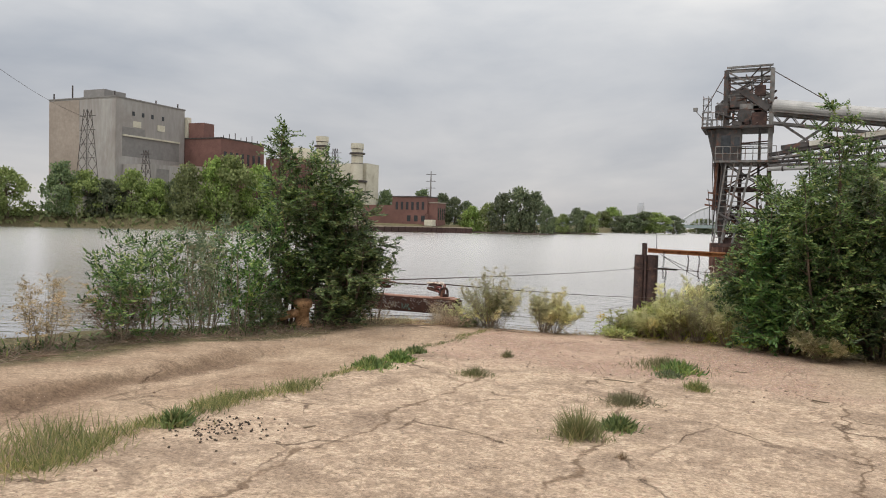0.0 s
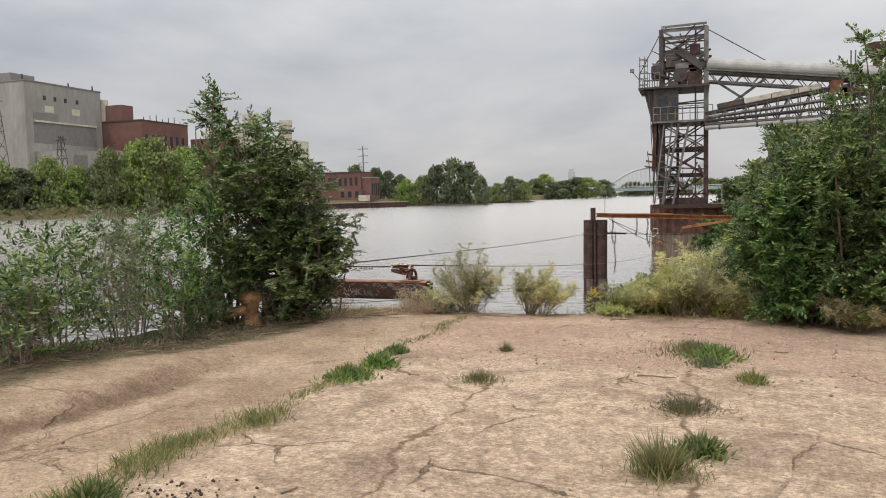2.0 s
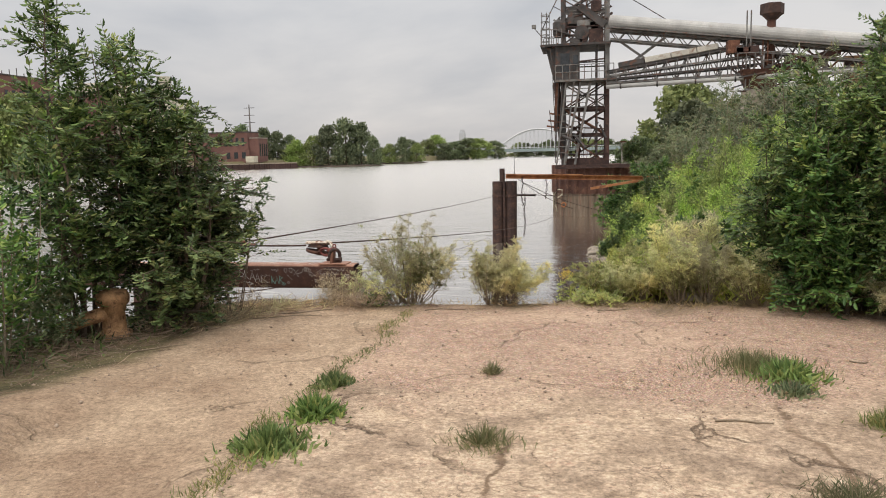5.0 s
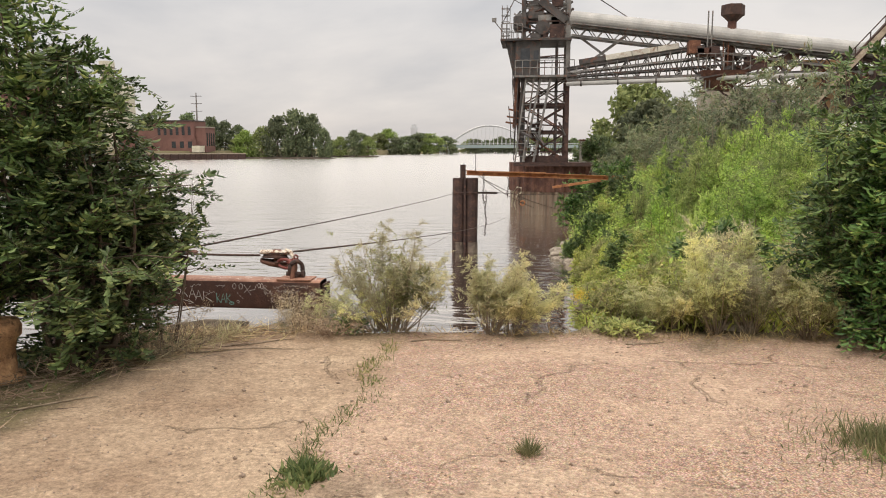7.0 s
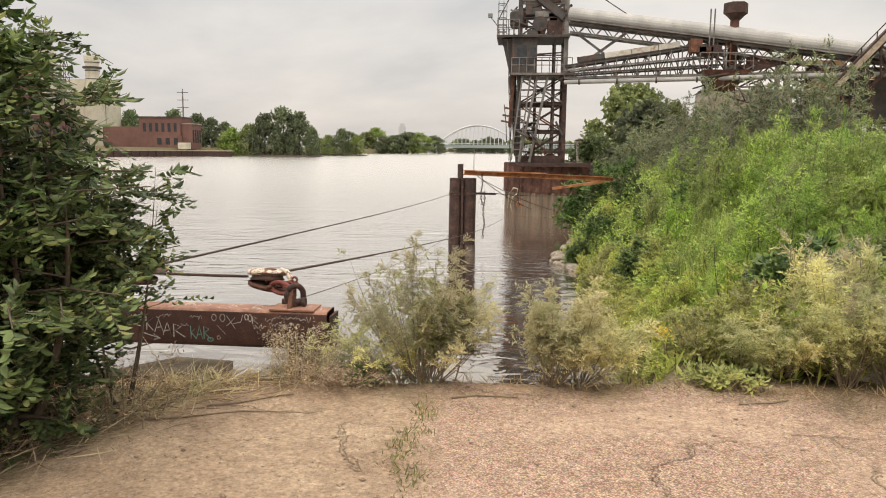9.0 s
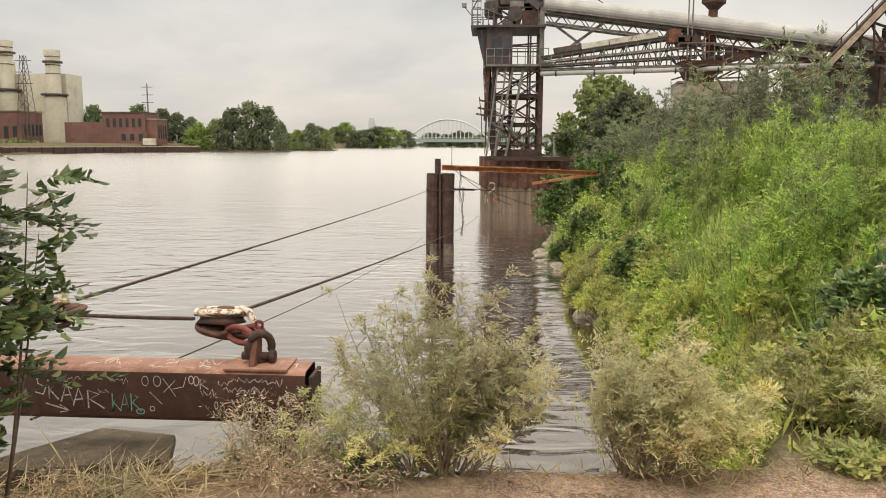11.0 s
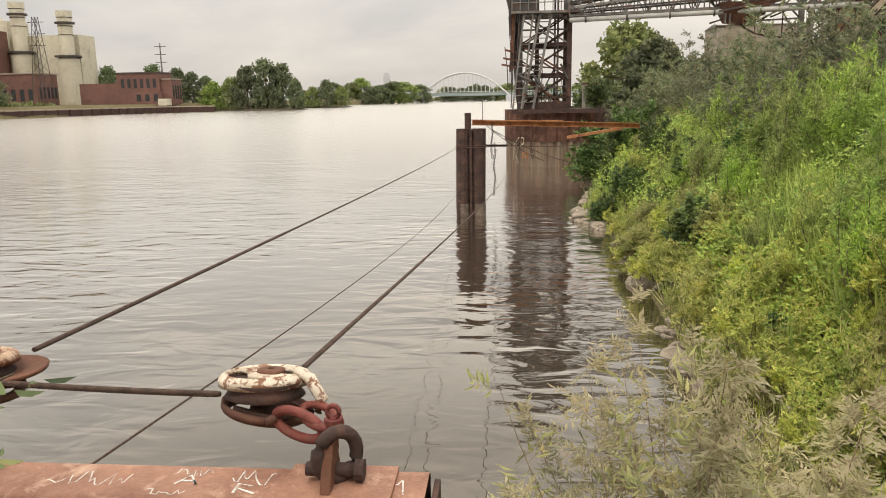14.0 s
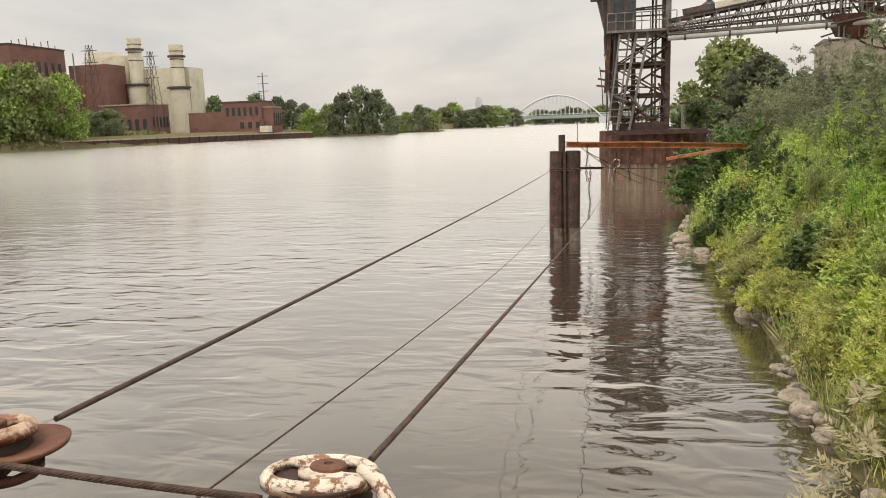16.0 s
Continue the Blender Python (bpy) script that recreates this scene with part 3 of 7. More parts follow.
gx = graded([(-3000, -700, 230), (-700, -330, 18), (-330, -90, 6), (-90, -12, 4), (-12, -8, 0.25), (-8, 2, 0.09), (2, 12, 0.3), (12, 60, 3), (60, 300, 30), (300, 3000, 450)])
gy = graded([(-400, -20, 38), (-20, -1, 1.0), (-1, 14, 0.09), (14, 42, 0.4), (42, 90, 2.0), (90, 470, 6), (470, 900, 15), (900, 3000, 210)])
GX, GY = np.meshgrid(gx, gy)
GZ = land_height(GX, GY)
idx = np.arange(GX.size).reshape(GX.shape)
quads = np.stack([idx[:-1, :-1], idx[:-1, 1:], idx[1:, 1:], idx[1:, :-1]], -1).reshape(-1, 4)
ground = raw("ground", np.stack([GX, GY, GZ], -1).reshape(-1, 3), quads, GROUND, smooth=True)
tagged(ground, "cracked pale concrete, gravel and trodden dirt yard above a river", "ground", kind="structure")
water = raw("water", [(-3000, -400, RIVER), (3000, -400, RIVER), (3000, 3000, RIVER), (-3000, 3000, RIVER)], [(0, 1, 2, 3)], WATER)
tagged(water, "wide brown river with small ripples under a grey sky", "river", kind="structure")


def on_ground(x, y):
    return float(land_height(x, y))


# ---- plants ----
def leaf_arrays(P, D, S, L, W, fold=0.25):
    """Folded four-cornered leaves: base points, directions, side vectors, lengths and widths."""
    n = len(P)
    L, W = np.broadcast_to(L, n)[:, None], np.broadcast_to(W, n)[:, None]
    N = np.cross(D, S)
    V = np.stack([P, P + D * L * 0.45 + S * W / 2 + N * W * fold, P + D * L - N * L * 0.12, P + D * L * 0.45 - S * W / 2 + N * W * fold], 1)
    return V.reshape(-1, 3), np.arange(n * 4).reshape(-1, 4)


def broad_leaves(P, D, S, L, W, fold=0.22):
    """Pointed leaves with a rounded outline, folded along the midrib and drooping at the tip."""
    n = len(P)
    L, W = np.broadcast_to(L, n)[:, None], np.broadcast_to(W, n)[:, None]
    N = np.cross(D, S)
    side = lambda u, w, s: P + D * L * u + S * W * w * s + N * (W * fold - L * 0.10 * u * u)  # noqa: E731
    V = np.stack([P, side(0.28, 0.44, 1), side(0.66, 0.36, 1), P + D * L - N * L * 0.16, side(0.66, 0.36, -1), side(0.28, 0.44, -1)], 1)
    k = 6 * np.arange(n)[:, None]
    F = np.concatenate([k + np.array([0, 1, 2, 3]), k + np.array([0, 3, 4, 5])])
    return V.reshape(-1, 3), F


def unit(v):
    return v / (np.linalg.norm(v, axis=-1, keepdims=True) + 1e-9)


def grow(seed, base, stems, height, spread, branches, twigs, twig_len, leaves, leaf_len, leaf_wid, start=0.15, reach=0.45, droop=0.15, rise=0.6, lean=(0, 0), stem_r=0.02, base_r=0.1, flat=0.5, vary=0.72, bulge=False, limit=None):
    """A shrub: curved stems, side branches, twigs, and leaves in two rows along them. Returns the wood and the leaf arrays."""
    r = np.random.RandomState(seed)
    wood = Shape()
    P, D, S = [], [], []
    base = np.array(base, float)

    def leaf_row(a0, a1, count):
        u = (np.arange(count) + r.uniform(0, 1)) / count
        axis = unit(a1 - a0)
        side = unit(np.cross(axis, unit(np.array([r.normal(0, flat), r.normal(0, flat), 1.0]))))
        pts = a0 + u[:, None] * (a1 - a0) + np.array([0, 0, -droop])[None] * (u ** 2)[:, None] * np.linalg.norm(a1 - a0)
        sg = np.where(np.arange(count) % 2, 1.0, -1.0)[:, None]
        d = unit(axis * 0.65 + side * sg + r.normal(0, 0.22, (count, 3)) + np.array([0, 0, -droop * 1.5]))
        P.append(pts)
        D.append(d)
        S.append(unit(np.cross(d, np.array([0, 0, 1.0]) + r.normal(0, 0.35, (count, 3)))))

    for s in range(stems):
        az = 2 * math.pi * (s + r.uniform(-0.3, 0.3)) / stems + seed
        out2 = spread * r.uniform(0.25, 1.0) if stems > 1 else 0.05
        top = base + np.array([math.cos(az) * out2 + lean[0], math.sin(az) * out2 + lean[1], height * r.uniform(vary, 1.0)])
        foot = base + np.array([math.cos(az), math.sin(az), 0]) * base_r * r.uniform(0.2, 1)
        mid = (foot + top) / 2 + np.array([math.cos(az) * out2 * 0.2, math.sin(az) * out2 * 0.2, 0]) + r.normal(0, 0.04 * height, 3)
        curve = lambda u: (1 - u) ** 2 * foot + 2 * u * (1 - u) * mid + u * u * top  # noqa: E731
        us = np.linspace(0, 1, 7)
        wood.tube([curve(u) for u in us], [stem_r * (1.05 - 0.9 * u) for u in us], 5, False)
        for b in range(branches):
            u = start + (1 - start) * (b + r.uniform(0, 1)) / branches
            a2 = r.uniform(0, 6.283)
            o = curve(u)
            ln = reach * (0.25 + 0.95 * math.sin(math.pi * min(1.0, u * 1.05)) if bulge else 1.15 - 0.85 * u) * r.uniform(0.45 if bulge else 0.6, 1.3 if bulge else 1.2)
            d = unit(np.array([math.cos(a2), math.sin(a2), rise * r.uniform(0.4, 1.4)]) + 0.35 * unit(np.array([math.cos(az), math.sin(az), 0])))
            tip = o + d * ln + np.array([0, 0, -droop * ln * 0.5])
            if limit and not limit(*tip):
                continue
            wood.tube([o, (o + tip) / 2 + np.array([0, 0, 0.04 * ln]), tip], [stem_r * 0.4 * (1.2 - u), stem_r * 0.28 * (1.2 - u), stem_r * 0.1], 4, False)
            for k in range(twigs):
                w = (k + r.uniform(0.2, 1)) / twigs
                q = o + (tip - o) * w
                td = unit(d * 0.6 + r.normal(0, 0.62, 3) + np.array([0, 0, 0.12]))
                end = q + td * twig_len * r.uniform(0.6, 1.25) + np.array([0, 0, -droop * twig_len])
                if limit and not limit(*end):
                    continue
                wood.tube([q, end], [stem_r * 0.12, stem_r * 0.05], 3, False)
                leaf_row(q, end, leaves)
            leaf_row(o + (tip - o) * 0.5, tip + d * twig_len * 0.4, leaves)
    P, D, S = np.concatenate(P), np.concatenate(D), np.concatenate(S)
    L = leaf_len * r.uniform(0.6, 1.25, len(P))
    V, F = (broad_leaves if leaf_wid > 0.028 else leaf_arrays)(P, D, S, L, L * leaf_wid / leaf_len)
    return wood, V, F


def piece(t, name):
    """The first part of a thing that has this name."""
    return next(c for c in t.children if c.name.split(".")[0] == name)


def shrub(name, base, label, category, leaf, wood=BARK, group="", **spec):
    t = thing(name, base, label, category, group)
    w, V, F = grow(base=base, **spec)
    w.obj("wood", wood, t, smooth=True)
    raw("foliage", V, F, leaf, t)
    return t


def far_tree(name, base, height, width, leaf, seed, label, group, size=0.9, clumps=46, per=46, low=0.12):
    """A full-grown tree: tapered trunk, limbs and a ragged crown of clumps."""
    r = np.random.RandomState(seed)
    t = thing(name, base, label, "tree", group)
    b = np.array(base, float)
    wood = Shape()
    top = b + np.array([r.normal(0, 0.03) * height, r.normal(0, 0.03) * height, height * 0.85])
    wood.tube([b - np.array([0, 0, 0.4]), b + (top - b) * 0.35, top], [height * 0.028, height * 0.02, height * 0.004], 7, False)
    Ps = []
    for c in range(clumps):
        u = r.uniform(0, 1) ** 0.8
        a2 = r.uniform(0, 6.283)
        prof = math.sin(math.pi * min(1, 0.18 + 0.8 * u)) ** 0.7
        rad = width / 2 * prof * r.uniform(0.35, 1.0)
        cpos = b + np.array([math.cos(a2) * rad, math.sin(a2) * rad, height * (low + (0.95 - low) * u)])
        if c % 4 == 0:
            wood.tube([b + (top - b) * (0.2 + 0.5 * u), cpos], [height * 0.008, height * 0.002], 4, False)
        cr = width * r.uniform(0.09, 0.17)
        q = unit(r.normal(0, 1, (per, 3))) * (cr * r.uniform(0.3, 1.0, (per, 1)) ** 0.6)
        q[:, 2] *= 0.75
        Ps.append(cpos + q)
    P = np.concatenate(Ps)
    D = unit(r.normal(0, 1, P.shape) + np.array([0, 0, -0.25]))
    S = unit(np.cross(D, r.normal(0, 1, P.shape)))
    L = size * r.uniform(0.6, 1.4, len(P))
    V, F = leaf_arrays(P, D, S, L, L * 0.8)
    wood.obj("trunk", BARK, t, smooth=True)
    raw("crown", V, F, leaf, t)
    return t


def canopy(seed, XY, low, high, size, slim=0.55):
    """Small leaves held out flat above the ground, in uneven tiers."""
    r = np.random.RandomState(seed)
    n2 = len(XY)
    top = low + (high - low) * np.clip(0.5 + 0.9 * lumps(XY[:, 0], XY[:, 1], 3.0, seed) + 0.5 * lumps(XY[:, 0], XY[:, 1], 8.0, seed + 1), 0.05, 1.2)
    Z = land_height(XY[:, 0], XY[:, 1]) + top * r.uniform(0.25, 1.0, n2) ** 0.6
    P = np.concatenate([XY, Z[:, None]], 1)
    a2 = r.uniform(0, 6.283, n2)
    D = unit(np.stack([np.cos(a2), np.sin(a2), r.normal(0.05, 0.45, n2)], 1))
    S = unit(np.cross(D, np.array([0, 0, 1.0]) + r.normal(0, 0.3, (n2, 3))))
    L = size * r.uniform(0.5, 1.3, n2)
    return leaf_arrays(P, D, S, L, L * slim)


def scatter(seed, n, inside):
    """n random places (x, y) out of a box that pass the test."""
    r = np.random.RandomState(seed)
    lo, hi, test = inside
    out2 = np.zeros((0, 2))
    for _ in range(60):
        q = r.uniform(0, 1, (n * 2, 2)) * (np.array(hi) - np.array(lo)) + np.array(lo)
        out2 = np.concatenate([out2, q[test(q[:, 0], q[:, 1])]])
        if len(out2) >= n:
            break
    return out2[:n]


def blades(seed, XY, length, width, lean=0.35, per=1, jitter=0.03, base_drop=0.01):
    """Upright grass blades or stalks standing on the ground."""
    r = np.random.RandomState(seed)
    XY = np.repeat(XY, per, 0) + r.normal(0, jitter, (len(XY) * per, 2))
    P = np.concatenate([XY, land_height(XY[:, 0], XY[:, 1])[:, None] - base_drop], 1)
    D = unit(np.concatenate([r.normal(0, lean, (len(P), 2)), np.ones((len(P), 1))], 1))
    S = unit(np.cross(D, r.normal(0, 1, P.shape)))
    L = np.broadcast_to(length, len(P)) * r.uniform(0.5, 1.25, len(P))
    return leaf_arrays(P, D, S, L, np.broadcast_to(width, len(P)), 0.1)


# ---- the bank's plants beside the yard ----
quay_side = lambda x, y, z: x < (-5.24 if z > 0.5 else -5.65) - 0.5 * max(0.0, y - 10.6) and not (-6.85 < x < -6.2 and y < 9.95 and z < 0.3)  # noqa: E731
shrub("bush", (-6.15, 10.3, on_ground(-6.15, 10.3)), "tall broad dark green elm bush at the quay edge", "bush", LEAF_DARK, seed=11,
      stems=12, height=2.25, spread=0.5, branches=14, twigs=6, twig_len=0.24, leaves=16, leaf_len=0.06, leaf_wid=0.0285, start=0.05, reach=0.72, limit=quay_side, droop=0.1, rise=0.22, flat=0.2, stem_r=0.028, base_r=0.2, bulge=True, vary=0.5)
shrub("bush", (-6.75, 9.85, on_ground(-6.75, 9.85)), "slender young elm rising out of a dense bush", "bush", LEAF_DARK, seed=5,
      stems=5, height=3.05, spread=0.4, branches=16, twigs=7, twig_len=0.24, leaves=11, leaf_len=0.068, leaf_wid=0.031, start=0.15, reach=0.52, droop=0.05, rise=0.8, flat=0.25, stem_r=0.025, vary=0.6)
shrub("bush", (-6.3, 10.2, on_ground(-6.3, 10.2)), "leafy green elm sucker with a pointed crown", "bush", LEAF_DARK, seed=23,
      stems=5, height=2.65, spread=0.42, branches=15, twigs=7, twig_len=0.24, leaves=14, leaf_len=0.058, leaf_wid=0.0285, start=0.2, reach=0.6, limit=quay_side, droop=0.06, rise=0.6, flat=0.25, stem_r=0.02, base_r=0.1)
shrub("bush", (-6.1, 10.6, on_ground(-6.1, 10.6)), "leafy elm sucker leaning out over the quay", "bush", LEAF_DARK, seed=29,
      stems=6, height=1.5, spread=0.25, branches=11, twigs=6, twig_len=0.24, leaves=15, leaf_len=0.055, leaf_wid=0.0285, start=0.2, reach=0.4, limit=quay_side, droop=0.12, rise=0.3, flat=0.25, lean=(0.0, 0.1), stem_r=0.015, base_r=0.1, bulge=True)
shrub("bush", (-5.8, 10.75, on_ground(-5.8, 10.75)), "thin elm shoots with leafy sprays beside the bush", "bush", LEAF_DARK, seed=33,
      stems=3, height=1.35, spread=0.3, branches=7, twigs=3, twig_len=0.18, leaves=12, leaf_len=0.045, leaf_wid=0.0285, start=0.35, reach=0.36, limit=quay_side, droop=0.2, rise=0.4, lean=(0.12, 0.0), stem_r=0.008, base_r=0.1)
shrub("willow_shrub", (-6.75, 9.35, on_ground(-6.75, 9.35)), "low grey-green shoots growing round a bollard", "shrub", LEAF_GREY, TWIG, "willow shrubs along the bank", seed=39,
      stems=10, height=0.55, spread=0.3, branches=7, twigs=3, twig_len=0.12, leaves=8, leaf_len=0.05, leaf_wid=0.016, start=0.1, reach=0.2, droop=0.1, rise=0.8, stem_r=0.005, base_r=0.2, vary=0.4)
shrub("dry_weed", (-5.75, 10.55, on_ground(-5.75, 10.55)), "bare brown shoots at the foot of a bush", "weed", DRY, TWIG, seed=64,
      stems=22, height=0.42, spread=0.4, branches=4, twigs=2, twig_len=0.1, leaves=4, leaf_len=0.03, leaf_wid=0.008, reach=0.16, rise=0.9, stem_r=0.004, base_r=0.25, vary=0.3)
for k, (x, y, h, s) in enumerate(((-6.85, 8.9, 1.5, 0.45), (-7.0, 8.2, 1.5, 0.45), (-7.05, 7.5, 1.35, 0.4), (-6.95, 9.5, 1.6, 0.4), (-7.5, 9.0, 1.6, 0.45), (-7.45, 9.9, 1.7, 0.5), (-6.85, 6.9, 0.95, 0.35))):
    shrub("willow_shrub", (x, y, on_ground(x, y)), "sparse grey-green willow shrub with thin upright stems", "shrub", LEAF_GREY if k % 3 == 1 else LEAF_DARK, TWIG, "willow shrubs along the bank", seed=40 + k,
          stems=9, height=h, spread=s, branches=7, twigs=2, twig_len=0.2, leaves=8, leaf_len=0.07, leaf_wid=0.0285, start=0.03, reach=0.36, droop=0.05, rise=0.9, stem_r=0.008, base_r=0.2)
for k, (x, y, h) in enumerate(((-6.95, 6.0, 0.75), (-7.2, 5.3, 0.6), (-6.95, 6.9, 0.6), (-7.4, 4.6, 0.5))):
    shrub("dry_weed", (x, y, on_ground(x, y)), "withered brown weed clump on the bank edge", "weed", DRY, TWIG, "withered weeds on the bank", seed=60 + k,
          stems=11, height=h, spread=0.42, branches=7, twigs=3, twig_len=0.12, leaves=7, leaf_len=0.035, leaf_wid=0.014, reach=0.22, rise=0.8, stem_r=0.005, base_r=0.15)
shrub("dry_weed", (-4.98, 11.52, on_ground(-4.98, 11.52)), "tangle of bare tan stalks before the beam's end", "weed", STRAW, STRAW, seed=66,
      stems=46, height=0.42, spread=0.32, branches=6, twigs=2, twig_len=0.1, leaves=3, leaf_len=0.025, leaf_wid=0.006, reach=0.16, rise=0.8, stem_r=0.004, base_r=0.2, vary=0.4)
shrub("dry_weed", (-4.72, 11.5, on_ground(-4.72, 11.5)), "pale dead stalks sprawling over the quay's brink", "weed", STRAW, STRAW, seed=67,
      stems=40, height=0.3, spread=0.42, branches=6, twigs=2, twig_len=0.12, leaves=3, leaf_len=0.025, leaf_wid=0.006, reach=0.2, rise=0.3, droop=0.2, stem_r=0.004, base_r=0.15, vary=0.25)
# pale feathery weeds on the quay's brink
def plume_weed(x, y, h, s, ln, seed, label, group, low=LEAF_GREY, stems=10, full=1.0):
    """Mugwort-like weed: bare tan feet, leafy stems fanning out, pale arching plumes at their ends."""
    t = thing("feathery_weed", (x, y, on_ground(x, y)), label, "weed", group)
    b0 = (x, y, on_ground(x, y))
    w, V, F = grow(seed=seed, base=b0, stems=stems, height=h, spread=s, branches=int(15 * full), twigs=3, twig_len=0.085, leaves=14, leaf_len=0.026, leaf_wid=0.0062, start=0.42, reach=0.13, droop=0.2, rise=1.2, lean=ln, stem_r=0.0045, base_r=0.07, vary=0.5)
    w.obj("wood", TWIG, t, smooth=True)
    raw("plume", V, F, LEAF_PALE, t, "pale seed plume")
    w, V, F = grow(seed=seed, base=b0, stems=stems, height=h * 0.9, spread=s * 0.9, branches=int(9 * full), twigs=1, twig_len=0.09, leaves=8, leaf_len=0.042, leaf_wid=0.0075, start=0.22, reach=0.11, droop=0.15, rise=0.9, lean=(ln[0] * 0.9, ln[1] * 0.9), stem_r=0.0045, base_r=0.07, vary=0.5)
    w.obj("stem", TWIG, t, smooth=True)
    raw("foliage", V, F, low, t)


for k, (x, y, h, s, ln, st, full) in enumerate((
        (-4.24, 11.57, 0.95, 0.46, (-0.06, 0.02), 18, 0.8), (-4.15, 11.58, 0.62, 0.4, (0.2, 0.02), 9, 0.85), (-4.38, 11.55, 0.42, 0.45, (-0.22, 0.0), 14, 0.4),
        (-3.38, 11.62, 0.66, 0.36, (0.06, 0.0), 20, 1.1), (-3.2, 11.64, 0.45, 0.3, (0.12, 0.0), 12, 1.1))):
    plume_weed(x, y, h, s, ln, 70 + k, "pale grey-green feathery weed with arching stems at the brink", "feathery weeds at the brink", LEAF_PALE if k > 2 else LEAF_SAGE, st, full)
shrub("broadleaf_weed", (-4.1, 11.56, on_ground(-4.1, 11.56)), "upright green weed with narrow leaves among feathery stalks", "weed", LEAF_SAGE, TWIG, "low weeds by the quay", seed=88,
      stems=4, height=0.66, spread=0.22, branches=9, twigs=2, twig_len=0.08, leaves=7, leaf_len=0.075, leaf_wid=0.018, start=0.3, reach=0.1, rise=1.1, stem_r=0.005, vary=0.6)
for k, (x, y, h) in enumerate(((-5.2, 11.54, 0.2), (-4.6, 11.56, 0.14), (-2.3, 11.72, 0.12))):
    shrub("broadleaf_weed", (x, y, on_ground(x, y)), "low dark green broad-leaved weed by the quay", "weed", LEAF_SAGE if k == 2 else LEAF_DARK, BARK, "low weeds by the quay", seed=80 + k,
          stems=9, height=h * 1.1, spread=0.22, branches=5, twigs=2, twig_len=0.08, leaves=5, leaf_len=0.05, leaf_wid=0.02, start=0.2, reach=0.12, stem_r=0.004, vary=0.4)
# the dark bush at the yard's far corner
shrub("bush", (0.0, 11.6, on_ground(0.0, 11.6)), "broad dark green bush at the yard's corner", "bush", LEAF_DEEP, seed=91,
      stems=12, height=1.85, spread=0.55, branches=16, twigs=8, twig_len=0.24, leaves=12, leaf_len=0.07, leaf_wid=0.03, start=0.05, reach=0.5, droop=0.1, rise=0.5, stem_r=0.025, base_r=0.3)
shrub("bush", (0.32, 11.25, on_ground(0.32, 11.25)), "tall slender elm sapling with a pointed top", "bush", LEAF_DARK, seed=92,
      stems=11, height=3.15, spread=0.6, branches=18, twigs=8, twig_len=0.24, leaves=14, leaf_len=0.052, leaf_wid=0.0285, start=0.08, reach=0.62, droop=0.1, rise=0.6, vary=0.45, stem_r=0.025)
shrub("bush", (-0.15, 11.8, on_ground(-0.15, 11.8)), "leafy mid-green elm bush with loose sprays", "bush", LEAF_DEEP, seed=97,
      stems=14, height=2.35, spread=0.55, branches=15, twigs=7, twig_len=0.22, leaves=12, leaf_len=0.062, leaf_wid=0.0285, start=0.06, reach=0.5, droop=0.12, rise=0.6, stem_r=0.02, base_r=0.3, vary=0.5)
shrub("bush", (1.05, 11.55, on_ground(1.05, 11.55)), "dense dark green bush spreading over the yard's edge", "bush", LEAF_DEEP, seed=93,
      stems=11, height=2.6, spread=0.8, branches=15, twigs=7, twig_len=0.24, leaves=12, leaf_len=0.07, leaf_wid=0.03, start=0.05, reach=0.6, droop=0.1, rise=0.5, stem_r=0.025, base_r=0.3)
shrub("bush", (2.2, 11.4, on_ground(2.2, 11.4)), "tall green bush behind the yard's corner", "bush", LEAF_DARK, seed=94,
      stems=8, height=2.4, spread=0.9, branches=13, twigs=6, twig_len=0.24, leaves=11, leaf_len=0.07, leaf_wid=0.03, start=0.05, reach=0.6, droop=0.1, rise=0.6, stem_r=0.025, base_r=0.3)
for k, (x, y, h) in enumerate(((-1.5, 11.85, 0.8), (-1.2, 11.9, 0.7), (0.35, 10.95, 0.4), (1.3, 10.7, 0.45), (-0.8, 11.75, 0.6), (-1.85, 12.0, 0.4))):
    plume_weed(x, y, h, 0.35, (-0.1, -0.05), 100 + k, "yellowish feathery weed hanging out from under a bush", "feathery weeds under the corner bush", LEAF_SAGE, 15)

shrub("bush", (0.15, 12.5, on_ground(0.15, 12.5)), "light green feathery young willow by the yard's corner", "bush", LEAF_FRESH, TWIG, seed=95,
      stems=12, height=1.9, spread=0.6, branches=14, twigs=5, twig_len=0.2, leaves=12, leaf_len=0.06, leaf_wid=0.014, start=0.08, reach=0.4, droop=0.05, rise=1.0, stem_r=0.012, base_r=0.3, vary=0.5)

